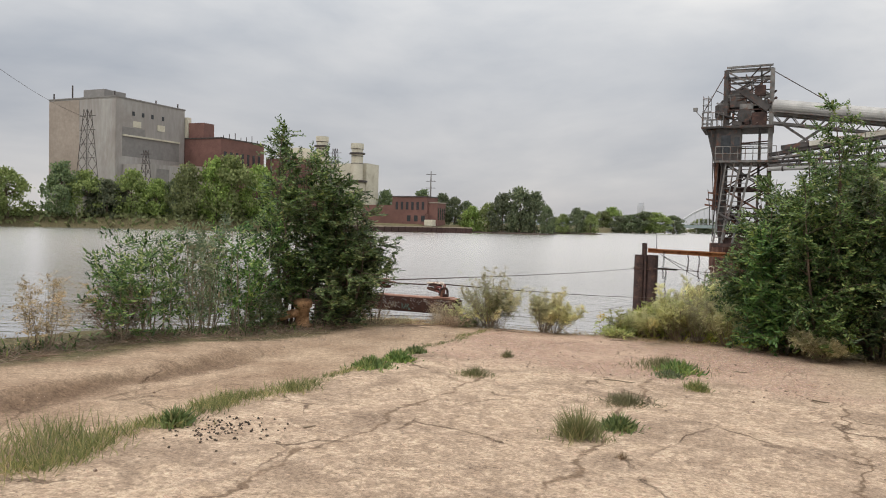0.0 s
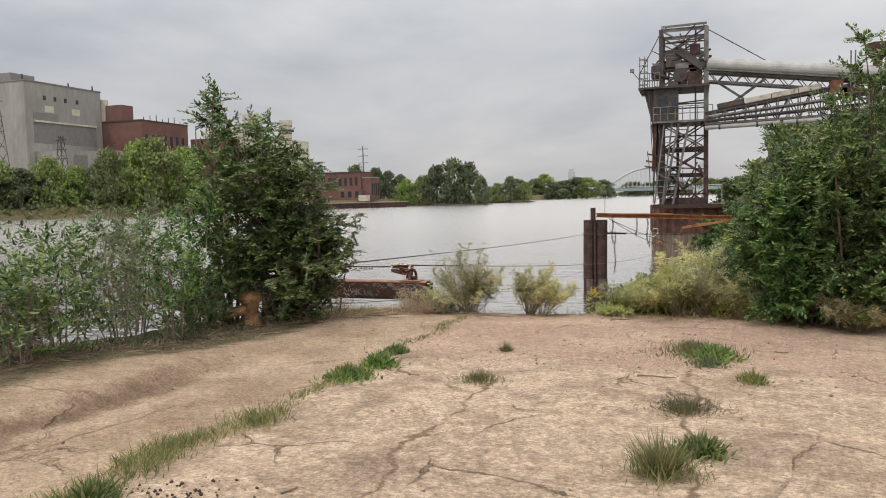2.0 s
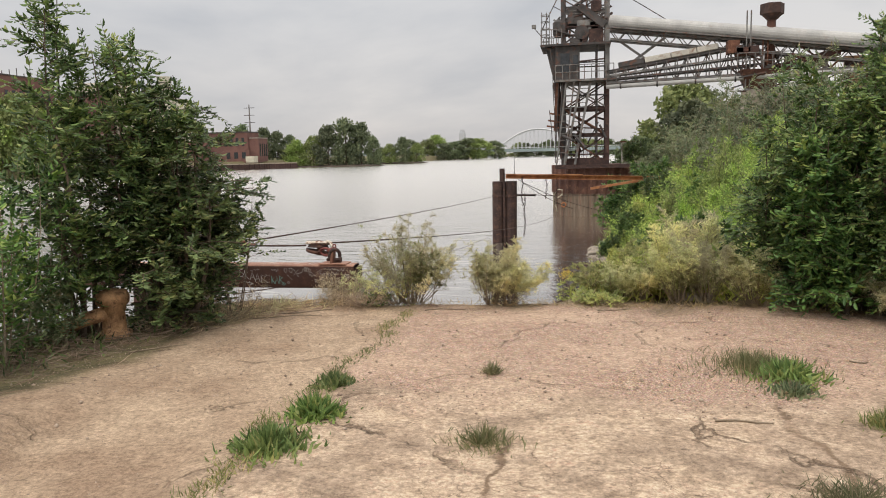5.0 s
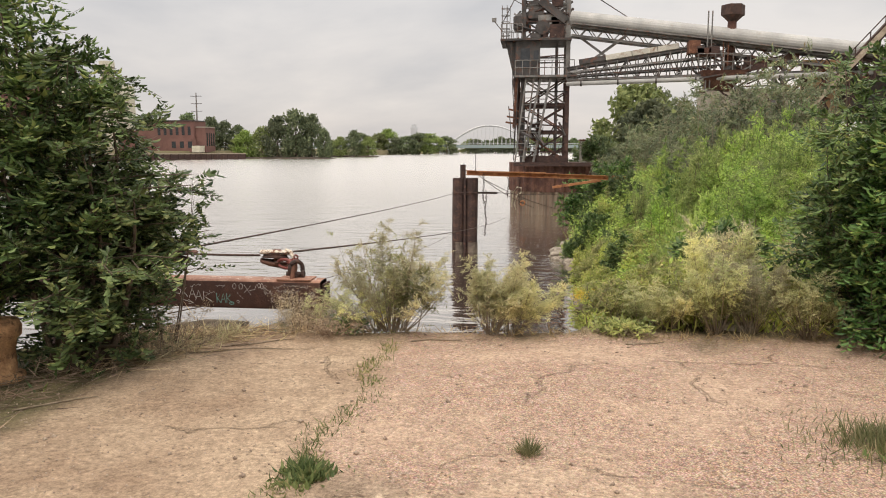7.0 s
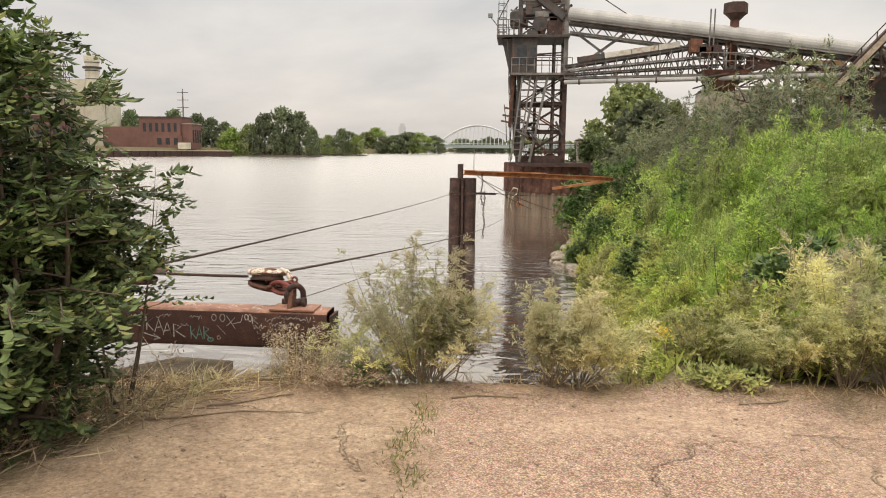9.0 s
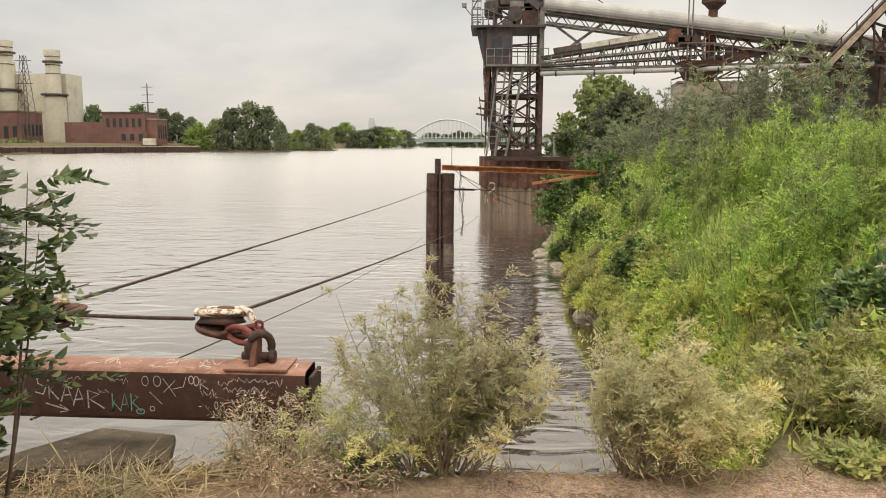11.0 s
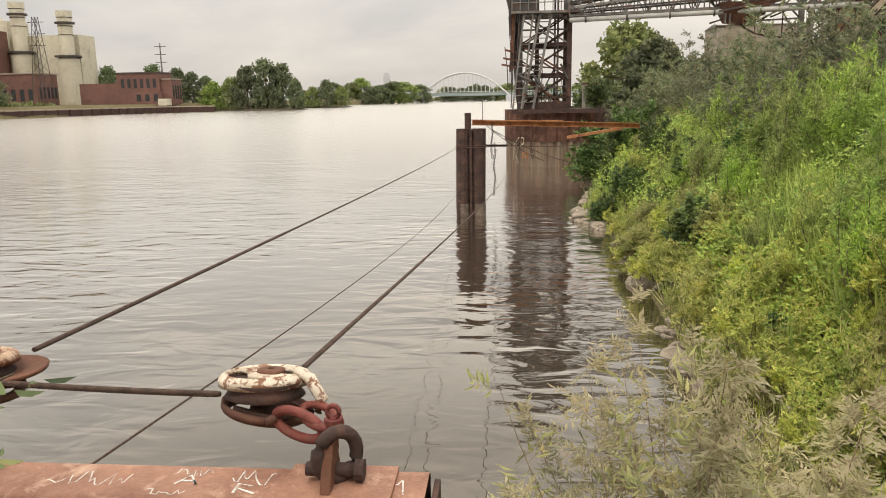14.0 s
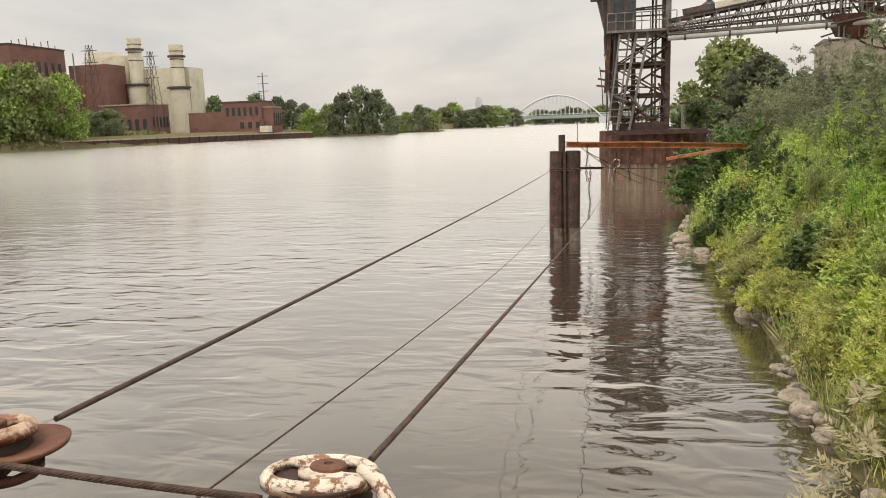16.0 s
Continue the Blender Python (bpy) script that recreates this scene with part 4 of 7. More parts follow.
# ---- the far slope of the near bank ----
protos = []
for k, (leaf, h, s, ll, lw, lab) in enumerate((
        (LEAF_FRESH, 1.4, 0.75, 0.08, 0.015, "bright green tall weeds on the river bank"),
        (LEAF_YELLOW, 0.75, 0.7, 0.06, 0.022, "yellow-green weeds on the river bank"),
        (LEAF_PALE, 0.95, 0.5, 0.05, 0.012, "pale seeding weeds on the river bank"),
        (LEAF_DEEP, 1.6, 0.8, 0.11, 0.05, "dark green shrub on the river bank"),
        (LEAF_GREY, 2.2, 1.0, 0.09, 0.027, "grey-green tangled shrub on the river bank"))):
    st, br2, tw2, rc2, ri2 = ((26, 9, 2, 0.13, 1.5), (22, 7, 2, 0.2, 1.0), (22, 10, 2, 0.14, 1.2), (9, 10, 4, 0.42, 0.6), (14, 10, 4, 0.5, 0.8))[k]
    p = shrub("bank_shrub", (0, 0, 0), lab, "shrub", leaf, TWIG if k in (2, 4) else BARK, "bank shrubs", seed=120 + k, stems=st, height=h, spread=s, branches=br2, twigs=tw2, twig_len=0.13 * (1 + h / 5),
              leaves=13 if k < 3 else 10, leaf_len=ll, leaf_wid=lw, start=0.12, reach=rc2, droop=0.08, rise=ri2, stem_r=0.006 * (1 + h / 2), base_r=s * 0.9, vary=0.4 if k < 3 else 0.6)
    protos.append(p)
protos.append(shrub("bank_shrub", (0, 0, 0), "tall feathery bright green saplings on the river bank", "shrub", LEAF_FRESH, BARK, "bank shrubs", seed=131, stems=16, height=1.9, spread=0.5, branches=16, twigs=4, twig_len=0.15,
                    leaves=10, leaf_len=0.06, leaf_wid=0.014, start=0.1, reach=0.22, droop=0.03, rise=1.8, stem_r=0.009, base_r=0.55, vary=0.5))
rb = np.random.RandomState(7)
plan = [  # kind, x range, y range, count, scale
    (3, (0.0, 1.3), (43, 50), 9, 1.4), (4, (1.0, 3.2), (44, 50), 7, 1.2),
    (3, (-1.4, -0.9), (13.2, 14.0), 3, 0.7), (1, (-2.3, -1.6), (12.2, 13.4), 9, 0.6), (5, (0.3, 2.4), (15.5, 21), 10, 1.05),
    (5, (0.8, 3.2), (15.5, 24), 13, 0.7), (5, (2.2, 5.5), (23, 34), 14, 0.8), (3, (-0.6, 1.6), (15, 24), 4, 0.4), (3, (0.2, 3.0), (22, 34), 4, 0.6), (1, (-1.0, 1.2), (14, 22), 12, 0.7), (2, (-0.8, 1.4), (13, 19), 10, 0.7),
    (1, (-1.9, 0.2), (13.2, 20), 14, 0.85), (1, (-2.2, -0.9), (12.3, 16), 16, 0.6), (2, (-1.3, 0.5), (12.1, 14.0), 10, 0.75), (1, (-1.2, 1.5), (13, 18), 12, 0.9), (3, (1.0, 2.6), (13.2, 16.5), 6, 0.8),
    (0, (0.6, 3.0), (16.5, 23), 26, 1.0), (1, (-1.2, 1.4), (19, 33), 34, 1.0), (0, (2.0, 5.0), (20, 32), 22, 1.35), (3, (-0.5, 1.6), (26, 38), 6, 0.8), (0, (-0.2, 2.0), (24, 36), 12, 0.9), (1, (-1.2, 0.5), (24, 38), 12, 1.0),
    (4, (2.4, 6.0), (30, 42), 15, 1.25), (0, (1.0, 4), (26, 34), 8, 1.2), (4, (2.8, 6.5), (41, 50), 14, 1.25), (1, (-0.6, 3.0), (39, 50), 14, 0.9), (3, (-1.4, 1.0), (35.5, 39), 7, 0.6), (0, (4.5, 9.5), (22, 40), 18, 1.15), (3, (4, 7), (38, 50), 8, 0.9), (0, (7, 17), (30, 50), 26, 0.55), (3, (9, 18), (40, 52), 8, 0.5)]
first = set()
for kind, xr, yr, count, sc in plan:
    for _ in range(count):
        x, y = rb.uniform(*xr), rb.uniform(*yr)
        z, s2, turn = on_ground(x, y), sc * rb.uniform(0.6, 1.35), rb.uniform(0, 360)
        if z < RIVER + 0.15:
            continue
        m = pose(x, y, z - 0.02, 0, 0, turn) @ Matrix.Scale(s2, 4)
        if kind not in first:
            first.add(kind)
            protos[kind].matrix_basis = m
        else:
            ob = copy_thing(protos[kind], pose(x, y, z - 0.02, 0, 0, turn))
            ob.scale = (s2, s2, s2 * rb.uniform(0.7, 1.3))
# low cover and upright shoots on the slope
back_from_shore = lambda X, Y: (land_height(X, Y) > RIVER + 0.3) & (signed_reach(LAND, X, Y) > 0.75) & (Y > 11.85)  # noqa: E731
slope = lambda X, Y: (land_height(X, Y) > RIVER + 0.06) & (signed_reach(LAND, X, Y) > 0.12) & (Y > 11.85)  # noqa: E731
V, F = blades(14, scatter(15, 2500, ((-1.9, 12.6), (3.5, 26), slope)), 0.5, 0.022, 0.28, 1, 0.05)
tagged(raw("bank_shoots", V, F, LEAF_YELLOW), "upright yellow-green shoots among the bank's weeds", "weeds", kind="stuff")
V, F = blades(16, scatter(17, 3500, ((-1.2, 20), (7, 44), slope)), 0.85, 0.035, 0.25, 1, 0.05)
tagged(raw("bank_shoots", V, F, LEAF_FRESH), "tall upright green shoots on the far bank slope", "weeds", kind="stuff")
V, F = blades(33, scatter(34, 5200, ((0.0, 15.0), (4.2, 27), slope)), 0.95, 0.026, 0.3, 1, 0.05)
tagged(raw("bank_shoots", V, F, LEAF_FRESH), "tall wispy bright green shoots standing over the bank", "weeds", kind="stuff")
V, F = blades(18, scatter(19, 3500, ((-1.9, 12.4), (2.5, 34), slope)), 0.55, 0.014, 0.35, 1, 0.05)
tagged(raw("bank_shoots", V, F, LEAF_PALE), "pale seeding shoots scattered over the bank", "weeds", kind="stuff")
V, F = canopy(21, scatter(22, 42000, ((-2.3, 12.2), (2.5, 22), back_from_shore)), 0.08, 0.55, 0.06)
tagged(raw("bank_leaves", V, F, LEAF_YELLOW), "dense small yellow-green leaves covering the river bank", "weeds", kind="stuff")
V, F = canopy(23, scatter(24, 14000, ((-2.3, 12.2), (2.5, 24), back_from_shore)), 0.15, 0.65, 0.085, 0.4)
tagged(raw("bank_leaves", V, F, LEAF_FRESH), "bright green leafy weeds on the river bank", "weeds", kind="stuff")
V, F = canopy(25, scatter(26, 40000, ((-2.0, 21), (7, 48), back_from_shore)), 0.15, 1.3, 0.13, 0.4)
tagged(raw("bank_leaves", V, F, LEAF_FRESH), "leafy green thicket on the far bank slope", "weeds", kind="stuff")
V, F = canopy(27, scatter(28, 14000, ((-2.0, 19), (2.5, 44), back_from_shore)), 0.1, 0.7, 0.10, 0.45)
tagged(raw("bank_leaves", V, F, LEAF_YELLOW), "yellowing weeds along the far shore", "weeds", kind="stuff")
near_xy = scatter(3, 16000, ((-2.6, 11.8), (3.5, 24), slope))
V, F = blades(4, near_xy, 0.16, 0.022, 0.75, 1, 0.02)
tagged(raw("bank_cover", V, F, LEAF_YELLOW), "low green and yellowish weeds covering the river bank", "ground cover", kind="stuff")
V, F = blades(5, scatter(6, 24000, ((-2.6, 20), (9, 60), slope)), 0.3, 0.05, 0.75, 1, 0.05)
tagged(raw("bank_cover", V, F, LEAF_FRESH), "mixed green weeds covering the far part of the bank", "ground cover", kind="stuff")
V, F = blades(8, scatter(9, 2500, ((-2.6, 11.8), (3.5, 18), slope)), 0.35, 0.008, 0.45, 1, 0.02)
tagged(raw("dry_grass", V, F, DRY), "dry tan grass stalks among the bank's weeds", "grass", kind="stuff")
for k, (x, y, h) in enumerate(((-4.3, 11.66, 0.42), (-2.85, 12.08, 0.4), (-2.62, 12.15, 0.5), (-2.75, 12.3, 0.45), (-1.5, 20.5, 0.7), (-1.25, 15.6, 0.55), (-0.6, 16.6, 0.6), (0.1, 14.0, 0.7))):
    z = on_ground(x, y)
    t = thing("goldenrod", (x, y, z), "goldenrod stalk with a yellow flower plume", "flower", "goldenrods on the bank")
    w, V, F = grow(seed=200 + k, base=(x, y, z), stems=2, height=h, spread=0.06, branches=8, twigs=2, twig_len=0.07, leaves=6, leaf_len=0.05, leaf_wid=0.012, reach=0.08, stem_r=0.004)
    w.obj("wood", TWIG, t)
    raw("foliage", V, F, LEAF_YELLOW, t)
    r2 = np.random.RandomState(k)
    P = np.array([x, y, z + h]) + r2.normal(0, 1, (160, 3)) * np.array([0.035, 0.035, 0.03])
    D = unit(r2.normal(0, 1, P.shape))
    V, F = leaf_arrays(P, D, unit(np.cross(D, r2.normal(0, 1, P.shape))), 0.016, 0.012)
    tagged(raw("flower", V, F, PETAL, t, "yellow flower plume"), kind="stuff")

# shore rocks
rr = np.random.RandomState(31)


def rock_mesh(seed, flat=0.6):
    r = np.random.RandomState(seed)
    bm = bmesh.new()
    bmesh.ops.create_icosphere(bm, subdivisions=2, radius=1)
    pts = unit(r.normal(0, 1, (9, 3)))
    cut = r.uniform(0.55, 0.95, 9)
    for v in bm.verts:
        p = np.array(v.co)
        for n3, c in zip(pts, cut):
            k2 = p @ n3
            if k2 > c:
                p = p - n3 * (k2 - c)
        v.co = (p[0], p[1] * 0.8, p[2] * flat)
    me = bpy.data.meshes.new("rock")
    bm.to_mesh(me)
    bm.free()
    me.materials.append(ROCK)
    return me


rocks = [rock_mesh(s) for s in range(6)]
shore = [p for p in LAND if 12.5 < p[1] < 60]
for k in range(230):
    u = rr.uniform(0, 1) ** 1.3 * (len(shore) - 1.001)
    (x0, y0), (x1, y1) = shore[int(u)], shore[int(u) + 1]
    w = u - int(u)
    x, y = x0 + (x1 - x0) * w + rr.uniform(0.0, 0.3), y0 + (y1 - y0) * w
    if math.sin(y * 0.9) + math.sin(y * 2.3 + 1) < -0.2:
        continue
    x += max(0.0, rr.normal(0, 0.18))
    s2 = rr.uniform(0.06, 0.16) * (2.0 if rr.uniform() < 0.12 else 1.0) * (1 + 0.02 * (y - 12))
    ob = new("rock", rocks[k % 6])
    ob.matrix_world = pose(x, y, max(on_ground(x, y), RIVER - 0.05) + 0.15 * s2, rr.uniform(-15, 15), rr.uniform(-15, 15), rr.uniform(0, 360)) @ Matrix.Scale(s2, 4)
    tagged(ob, "tan angular limestone rock at the waterline", "rock", "shore rocks")

# ---- weeds in the yard ----
def tuft(x, y, n, h, spread, leaf, label, seed, wide=0.006, lean=0.5):
    t = thing("grass_tuft", (x, y, on_ground(x, y)), label, "grass", "grass tufts in the yard")
    r = np.random.RandomState(seed)
    a2, d = r.uniform(0, 6.283, n), np.clip(np.abs(r.normal(0, 0.5, n)), 0, 1.15) * spread * (1 + 0.35 * np.sin(3 * r.uniform(0, 6.283, n)))
    XY = np.stack([x + np.cos(a2) * d, y + np.sin(a2) * d], 1)
    V, F = blades(seed, XY, h * np.clip(1.15 - 0.6 * d / spread, 0.3, 1.2), wide, lean, 1, 0.01)
    tagged(raw("turf", V, F, leaf, t), kind="stuff")
    return t


tuft(-1.47, 5.92, 700, 0.22, 0.19, GRASS, "thick green grass tuft in a crack of the slab", 1)
tuft(-1.27, 6.35, 460, 0.12, 0.16, LEAF_WEED, "low dark green weed clump in a crack", 2, 0.02, 0.9)
tuft(-1.37, 7.2, 800, 0.12, 0.27, GRASS, "flat thin grass patch in a crack", 3, 0.005, 0.9)
tuft(-1.3, 9.3, 1100, 0.13, 0.5, GRASS, "wide patch of grass and thistle on the gravel", 4)
tuft(-1.15, 9.1, 520, 0.14, 0.26, LEAF_WEED, "green thistle clump within a grass patch", 5, 0.022, 0.8)
tuft(-1.2, 8.75, 300, 0.08, 0.18, LEAF_GREY, "grey-green thistle clump on the gravel", 6, 0.02, 0.8)
tuft(-0.88, 8.2, 420, 0.11, 0.14, GRASS, "small dark green grass tuft", 7, 0.008, 0.6)
tuft(-2.95, 7.7, 450, 0.1, 0.22, GRASS, "short withering grass patch on the slab", 8, 0.006, 0.8)
tuft(-3.06, 9.03, 220, 0.1, 0.08, GRASS, "tiny grass tuft on the gravel", 9, 0.005, 0.6)
tuft(-4.02, 7.5, 700, 0.12, 0.24, LEAF_WEED, "grey-green weed clump in the joint", 10, 0.02, 0.7)
tuft(-3.95, 8.0, 500, 0.13, 0.17, LEAF_WEED, "leafy green weed in the slab joint", 14, 0.022, 0.7)
tuft(-4.05, 8.6, 420, 0.09, 0.15, LEAF_WEED, "pale green thistle clump in the joint", 11, 0.022, 0.7)
tuft(-4.0, 4.75, 240, 0.13, 0.12, LEAF_WEED, "broad-leaved weed standing in the grass strip", 12, 0.025, 0.6)
tuft(-1.1, 5.55, 90, 0.06, 0.05, DRY, "dry little seedling on the slab", 13, 0.004, 0.6)
joint = lambda X: -4.12 + 0.06 * np.sin(X * 2.1) + 0.05 * np.sin(X * 5.3)  # noqa: E731
rj = np.random.RandomState(77)
ys = rj.uniform(1.5, 11.3, 5200)
dens = np.where(ys < 6.5, 1.0, np.where(ys < 9, 0.35, 0.22)) * (0.35 + 0.65 * (np.sin(ys * 3.7) + np.sin(ys * 8.1 + 1) > -0.3))
ys = ys[rj.uniform(0, 1, len(ys)) < dens]
xs = joint(ys) + rj.normal(0, 1, len(ys)) * np.where(ys < 6.5, 0.10, 0.045)
V, F = blades(78, np.stack([xs, ys], 1), np.where(np.repeat(ys, 3) < 6.5, 0.10, 0.055), 0.006, 0.6, 3, 0.02)
tagged(raw("joint_grass", V, F, GRASS), "ragged strip of grass growing along the slab joint", "grass", kind="stuff")
xy = scatter(79, 700, ((-5.4, 2.2), (-4.1, 4.3), lambda X, Y: X > -5.3 + 0.35 * (Y - 2.2)))
V, F = blades(80, xy, 0.22, 0.006, 0.4, 3, 0.04)
tagged(raw("tall_grass", V, F, GRASS), "tall thin seeding grass beside the lane", "grass", kind="stuff")
# litter and stalks along the planted edges
edge_x = lambda Y: np.interp(Y, [0, 4, 6.4, 8.2, 9.6, 10.6, 11.6], [-7.6, -6.75, -6.55, -6.35, -6.05, -5.75, -5.2])  # noqa: E731
ye = rj.uniform(2.5, 11.4, 3600)
xe = edge_x(ye) + rj.normal(-0.22, 0.24, 3600)
V, F = blades(81, np.stack([xe, ye], 1), 0.26, 0.006, 7.0, 1, 0.03, -0.012)
tagged(raw("dry_litter", V, F, DRY), "dead stalks and dry grass under the bushes", "litter", kind="stuff")
yl = rj.uniform(10.2, 11.55, 1500)
xl = np.interp(yl, [10.2, 11.0, 11.55], [-5.95, -5.65, -5.35]) + rj.normal(-0.12, 0.2, 1500)
V, F = blades(84, np.stack([xl, yl], 1), 0.3, 0.006, 11.0, 1, 0.03, -0.015)
tagged(raw("dry_litter", V, F, STRAW), "heap of dead brown stalks beside the bush", "litter", kind="stuff")
V, F = blades(85, np.stack([xl[:420] + 0.1, yl[:420] * 0.6 + 4.45], 1), 0.16, 0.006, 1.0, 1, 0.05)
tagged(raw("dry_grass", V, F, LEAF_PALE), "straw-coloured grass by the quay's brink", "grass", kind="stuff")
xe2 = rj.uniform(-5.6, 1.8, 1100)
V, F = blades(82, np.stack([xe2, np.interp(xe2, [-5.6, -1, 2], [11.5, 11.62, 11.0]) + rj.normal(0.02, 0.09, 1100)], 1), 0.13, 0.006, 1.2, 1, 0.03)
tagged(raw("dry_litter", V, F, DRY), "dry stalks and roots along the quay's brink", "litter", kind="stuff")
ye = rj.uniform(3, 11, 800)
V, F = blades(83, np.stack([edge_x(ye) + rj.normal(-0.5, 0.25, 800), ye], 1), 0.13, 0.02, 0.8, 1, 0.03)
tagged(raw("edge_weeds", V, F, LEAF_DARK), "low green weeds in the shade of the bushes", "weeds", kind="stuff")
# sticks lying about
for k, (x, y, ln, an) in enumerate(((-1.75, 8.15, 0.3, 5), (-3.2, 5.1, 0.12, 70), (0.1, 8.3, 0.14, -10), (-5.35, 10.85, 0.5, 35), (-5.6, 10.6, 0.7, 20), (-6.0, 9.3, 0.45, 40), (-4.0, 11.25, 0.4, 12), (-2.3, 11.35, 0.35, 25), (-0.6, 9.6, 0.12, 0))):
    c, s2 = math.cos(radians(an)), math.sin(radians(an))
    pts = [(x + c * ln * u, y + s2 * ln * u + 0.02 * math.sin(u * 5 + k), on_ground(x + c * ln * u, y + s2 * ln * u) + 0.008) for u in (0, 0.35, 0.7, 1)]
    st = Shape().tube(pts, [0.007, 0.006, 0.005, 0.003], 5).obj("stick", TWIG, smooth=True)
    tagged(st, "thin dry stick lying on the ground", "stick", "sticks")
# loose stones
rp = np.random.RandomState(55)
n = 11000
x = rp.uniform(-6.2, 1.6, n)
y = np.where(rp.uniform(0, 1, n) < 0.7, rp.uniform(8.2, 11.5, n), rp.uniform(1.5, 9, n))
s2 = rp.uniform(0.0025, 0.008, n) * np.where(rp.uniform(0, 1, n) < 0.03, 2.4, 1)
c = np.stack([x, y, land_height(x, y) + s2 * 0.3], 1)
octa = np.array([(1, 0, 0), (0, 1, 0), (-1, 0, 0), (0, -1, 0), (0, 0, 0.8), (0, 0, -0.8)])
V = (c[:, None, :] + octa[None] * s2[:, None, None] * rp.uniform(0.6, 1.3, (n, 6, 1))).reshape(-1, 3)
tri = np.array([(0, 1, 4), (1, 2, 4), (2, 3, 4), (3, 0, 4), (1, 0, 5), (2, 1, 5), (3, 2, 5), (0, 3, 5)])
F = (tri[None] + 6 * np.arange(n)[:, None, None]).reshape(-1, 3)
tagged(raw("loose_gravel", V, F, PEBBLE), "loose pebbles scattered over the yard", "gravel", kind="stuff")
n = 130
c = np.stack([rp.normal(-3.64, 0.16, n), rp.normal(4.78, 0.17, n)], 1)
s2 = rp.uniform(0.006, 0.014, n)
c = np.concatenate([c, (land_height(c[:, 0], c[:, 1]) + s2 * 0.4)[:, None]], 1)
V = (c[:, None, :] + octa[None] * s2[:, None, None] * rp.uniform(0.6, 1.3, (n, 6, 1))).reshape(-1, 3)
tagged(raw("dark_crumbs", V, (tri[None] + 6 * np.arange(n)[:, None, None]).reshape(-1, 3), DIRT_BLACK), "dark crumbs of dry earth strewn on the slab", "debris", kind="stuff")
# broken concrete at the brink
for k, (x, y, sx, sy, sz, an) in enumerate(((-1.9, 12.2, 0.3, 0.2, 0.14, 15), (-1.3, 12.05, 0.35, 0.2, 0.12, -20))):
    ch = Shape().box((-sx / 2, -sy / 2, -sz), (sx / 2, sy / 2, sz * 0.25)).obj("concrete_chunk", CONCRETE, bevel=0.02)
    ch.matrix_world = pose(x, y, on_ground(x, y) + 0.02, 3, -2, an)
    tagged(ch, "broken slab of old concrete at the quay's brink", "concrete", "broken concrete pieces")

foot_z, top_z = -1.1, (-0.17, -0.19, -0.20, -0.22)
corner = ((-6.5, 11.42), (-5.58, 11.72), (-5.68, 12.02), (-6.12, 12.13))
HEX = [(3, 2, 1, 0), (4, 5, 6, 7), (0, 1, 5, 4), (1, 2, 6, 5), (2, 3, 7, 6), (3, 0, 4, 7)]
fcx, fcy = sum(x for x, y in corner) / 4, sum(y for x, y in corner) / 4
foot = thing("concrete_footing", (fcx, fcy, foot_z), "dark mossy concrete footing jutting from the quay's brink", "concrete")
Shape().add([(x, y, foot_z) for x, y in corner] + [(x, y, z - 0.07) for (x, y), z in zip(corner, top_z)], HEX).obj("base", CONCRETE_DARK, foot, bevel=0.012)
wider = [(fcx + (x - fcx) * 1.05, fcy + (y - fcy) * 1.05) for x, y in corner]
Shape().add([(x, y, z - 0.066) for (x, y), z in zip(wider, top_z)] + [(x, y, z) for (x, y), z in zip(wider, top_z)], HEX).obj("coping", CONCRETE_DARK, foot, "worn brown coping slab", bevel=0.018)

# ---- the mooring beam ----
B0, B1, BF, BB, BT, BL = -8.2, -4.9, 11.775, 11.985, 0.235, -0.03
beam = thing("mooring_beam", (-6.5, 11.88, BL), "rusted brown steel box beam with scratched paint marks", "beam")
def rounded_box(x0, x1, y0, y1, z0, z1, r, n=5):
    ring = []
    for cy, cz, s in ((y1 - r, z1 - r, 0), (y0 + r, z1 - r, 90), (y0 + r, z0 + r, 180), (y1 - r, z0 + r, 270)):
        for j in range(n):
            a2 = radians(s + 90 * j / (n - 1))
            ring.append((cy + r * math.cos(a2), cz + r * math.sin(a2)))
    k = len(ring)
    V = [(x0, *p) for p in ring] + [(x1, *p) for p in ring]
    F = [(j, j + k, (j + 1) % k + k, (j + 1) % k) for j in range(k)]
    return V, F, k
V, F, k = rounded_box(B0, B1, BF, BB, BL, BT, 0.028)
# the top faces get a much lighter brown than the sides
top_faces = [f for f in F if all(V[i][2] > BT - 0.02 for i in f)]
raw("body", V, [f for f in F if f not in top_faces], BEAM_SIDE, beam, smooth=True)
raw("top_flange", V, top_faces, BEAM_TOP, beam, "brighter brown top", smooth=True)
V2, F2, _ = rounded_box(B0, B1 - 0.005, BF + 0.012, BB - 0.012, BL + 0.012, BT - 0.012, 0.02)
raw("inner_wall", V2, F2, RUST_DARK, beam)
Shape().box((B1 + 0.012, BF + 0.02, BL - 0.02), (B1 + 0.03, BB - 0.0, BT - 0.03)).obj("end_plate", RUST_DARK, beam, "loose dark end plate", bevel=0.004)
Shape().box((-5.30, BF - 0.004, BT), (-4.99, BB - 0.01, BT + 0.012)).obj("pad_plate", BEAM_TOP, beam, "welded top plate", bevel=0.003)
Shape().box((-5.2, BF + 0.09, -0.45), (-4.98, BB - 0.02, BL)).obj("support", RUST_DARK, beam, bevel=0.01)
Shape().box((-7.6, BF + 0.02, -0.6), (-7.4, BB - 0.02, BL)).obj("support", RUST_DARK, beam, bevel=0.01)
lug = Shape()
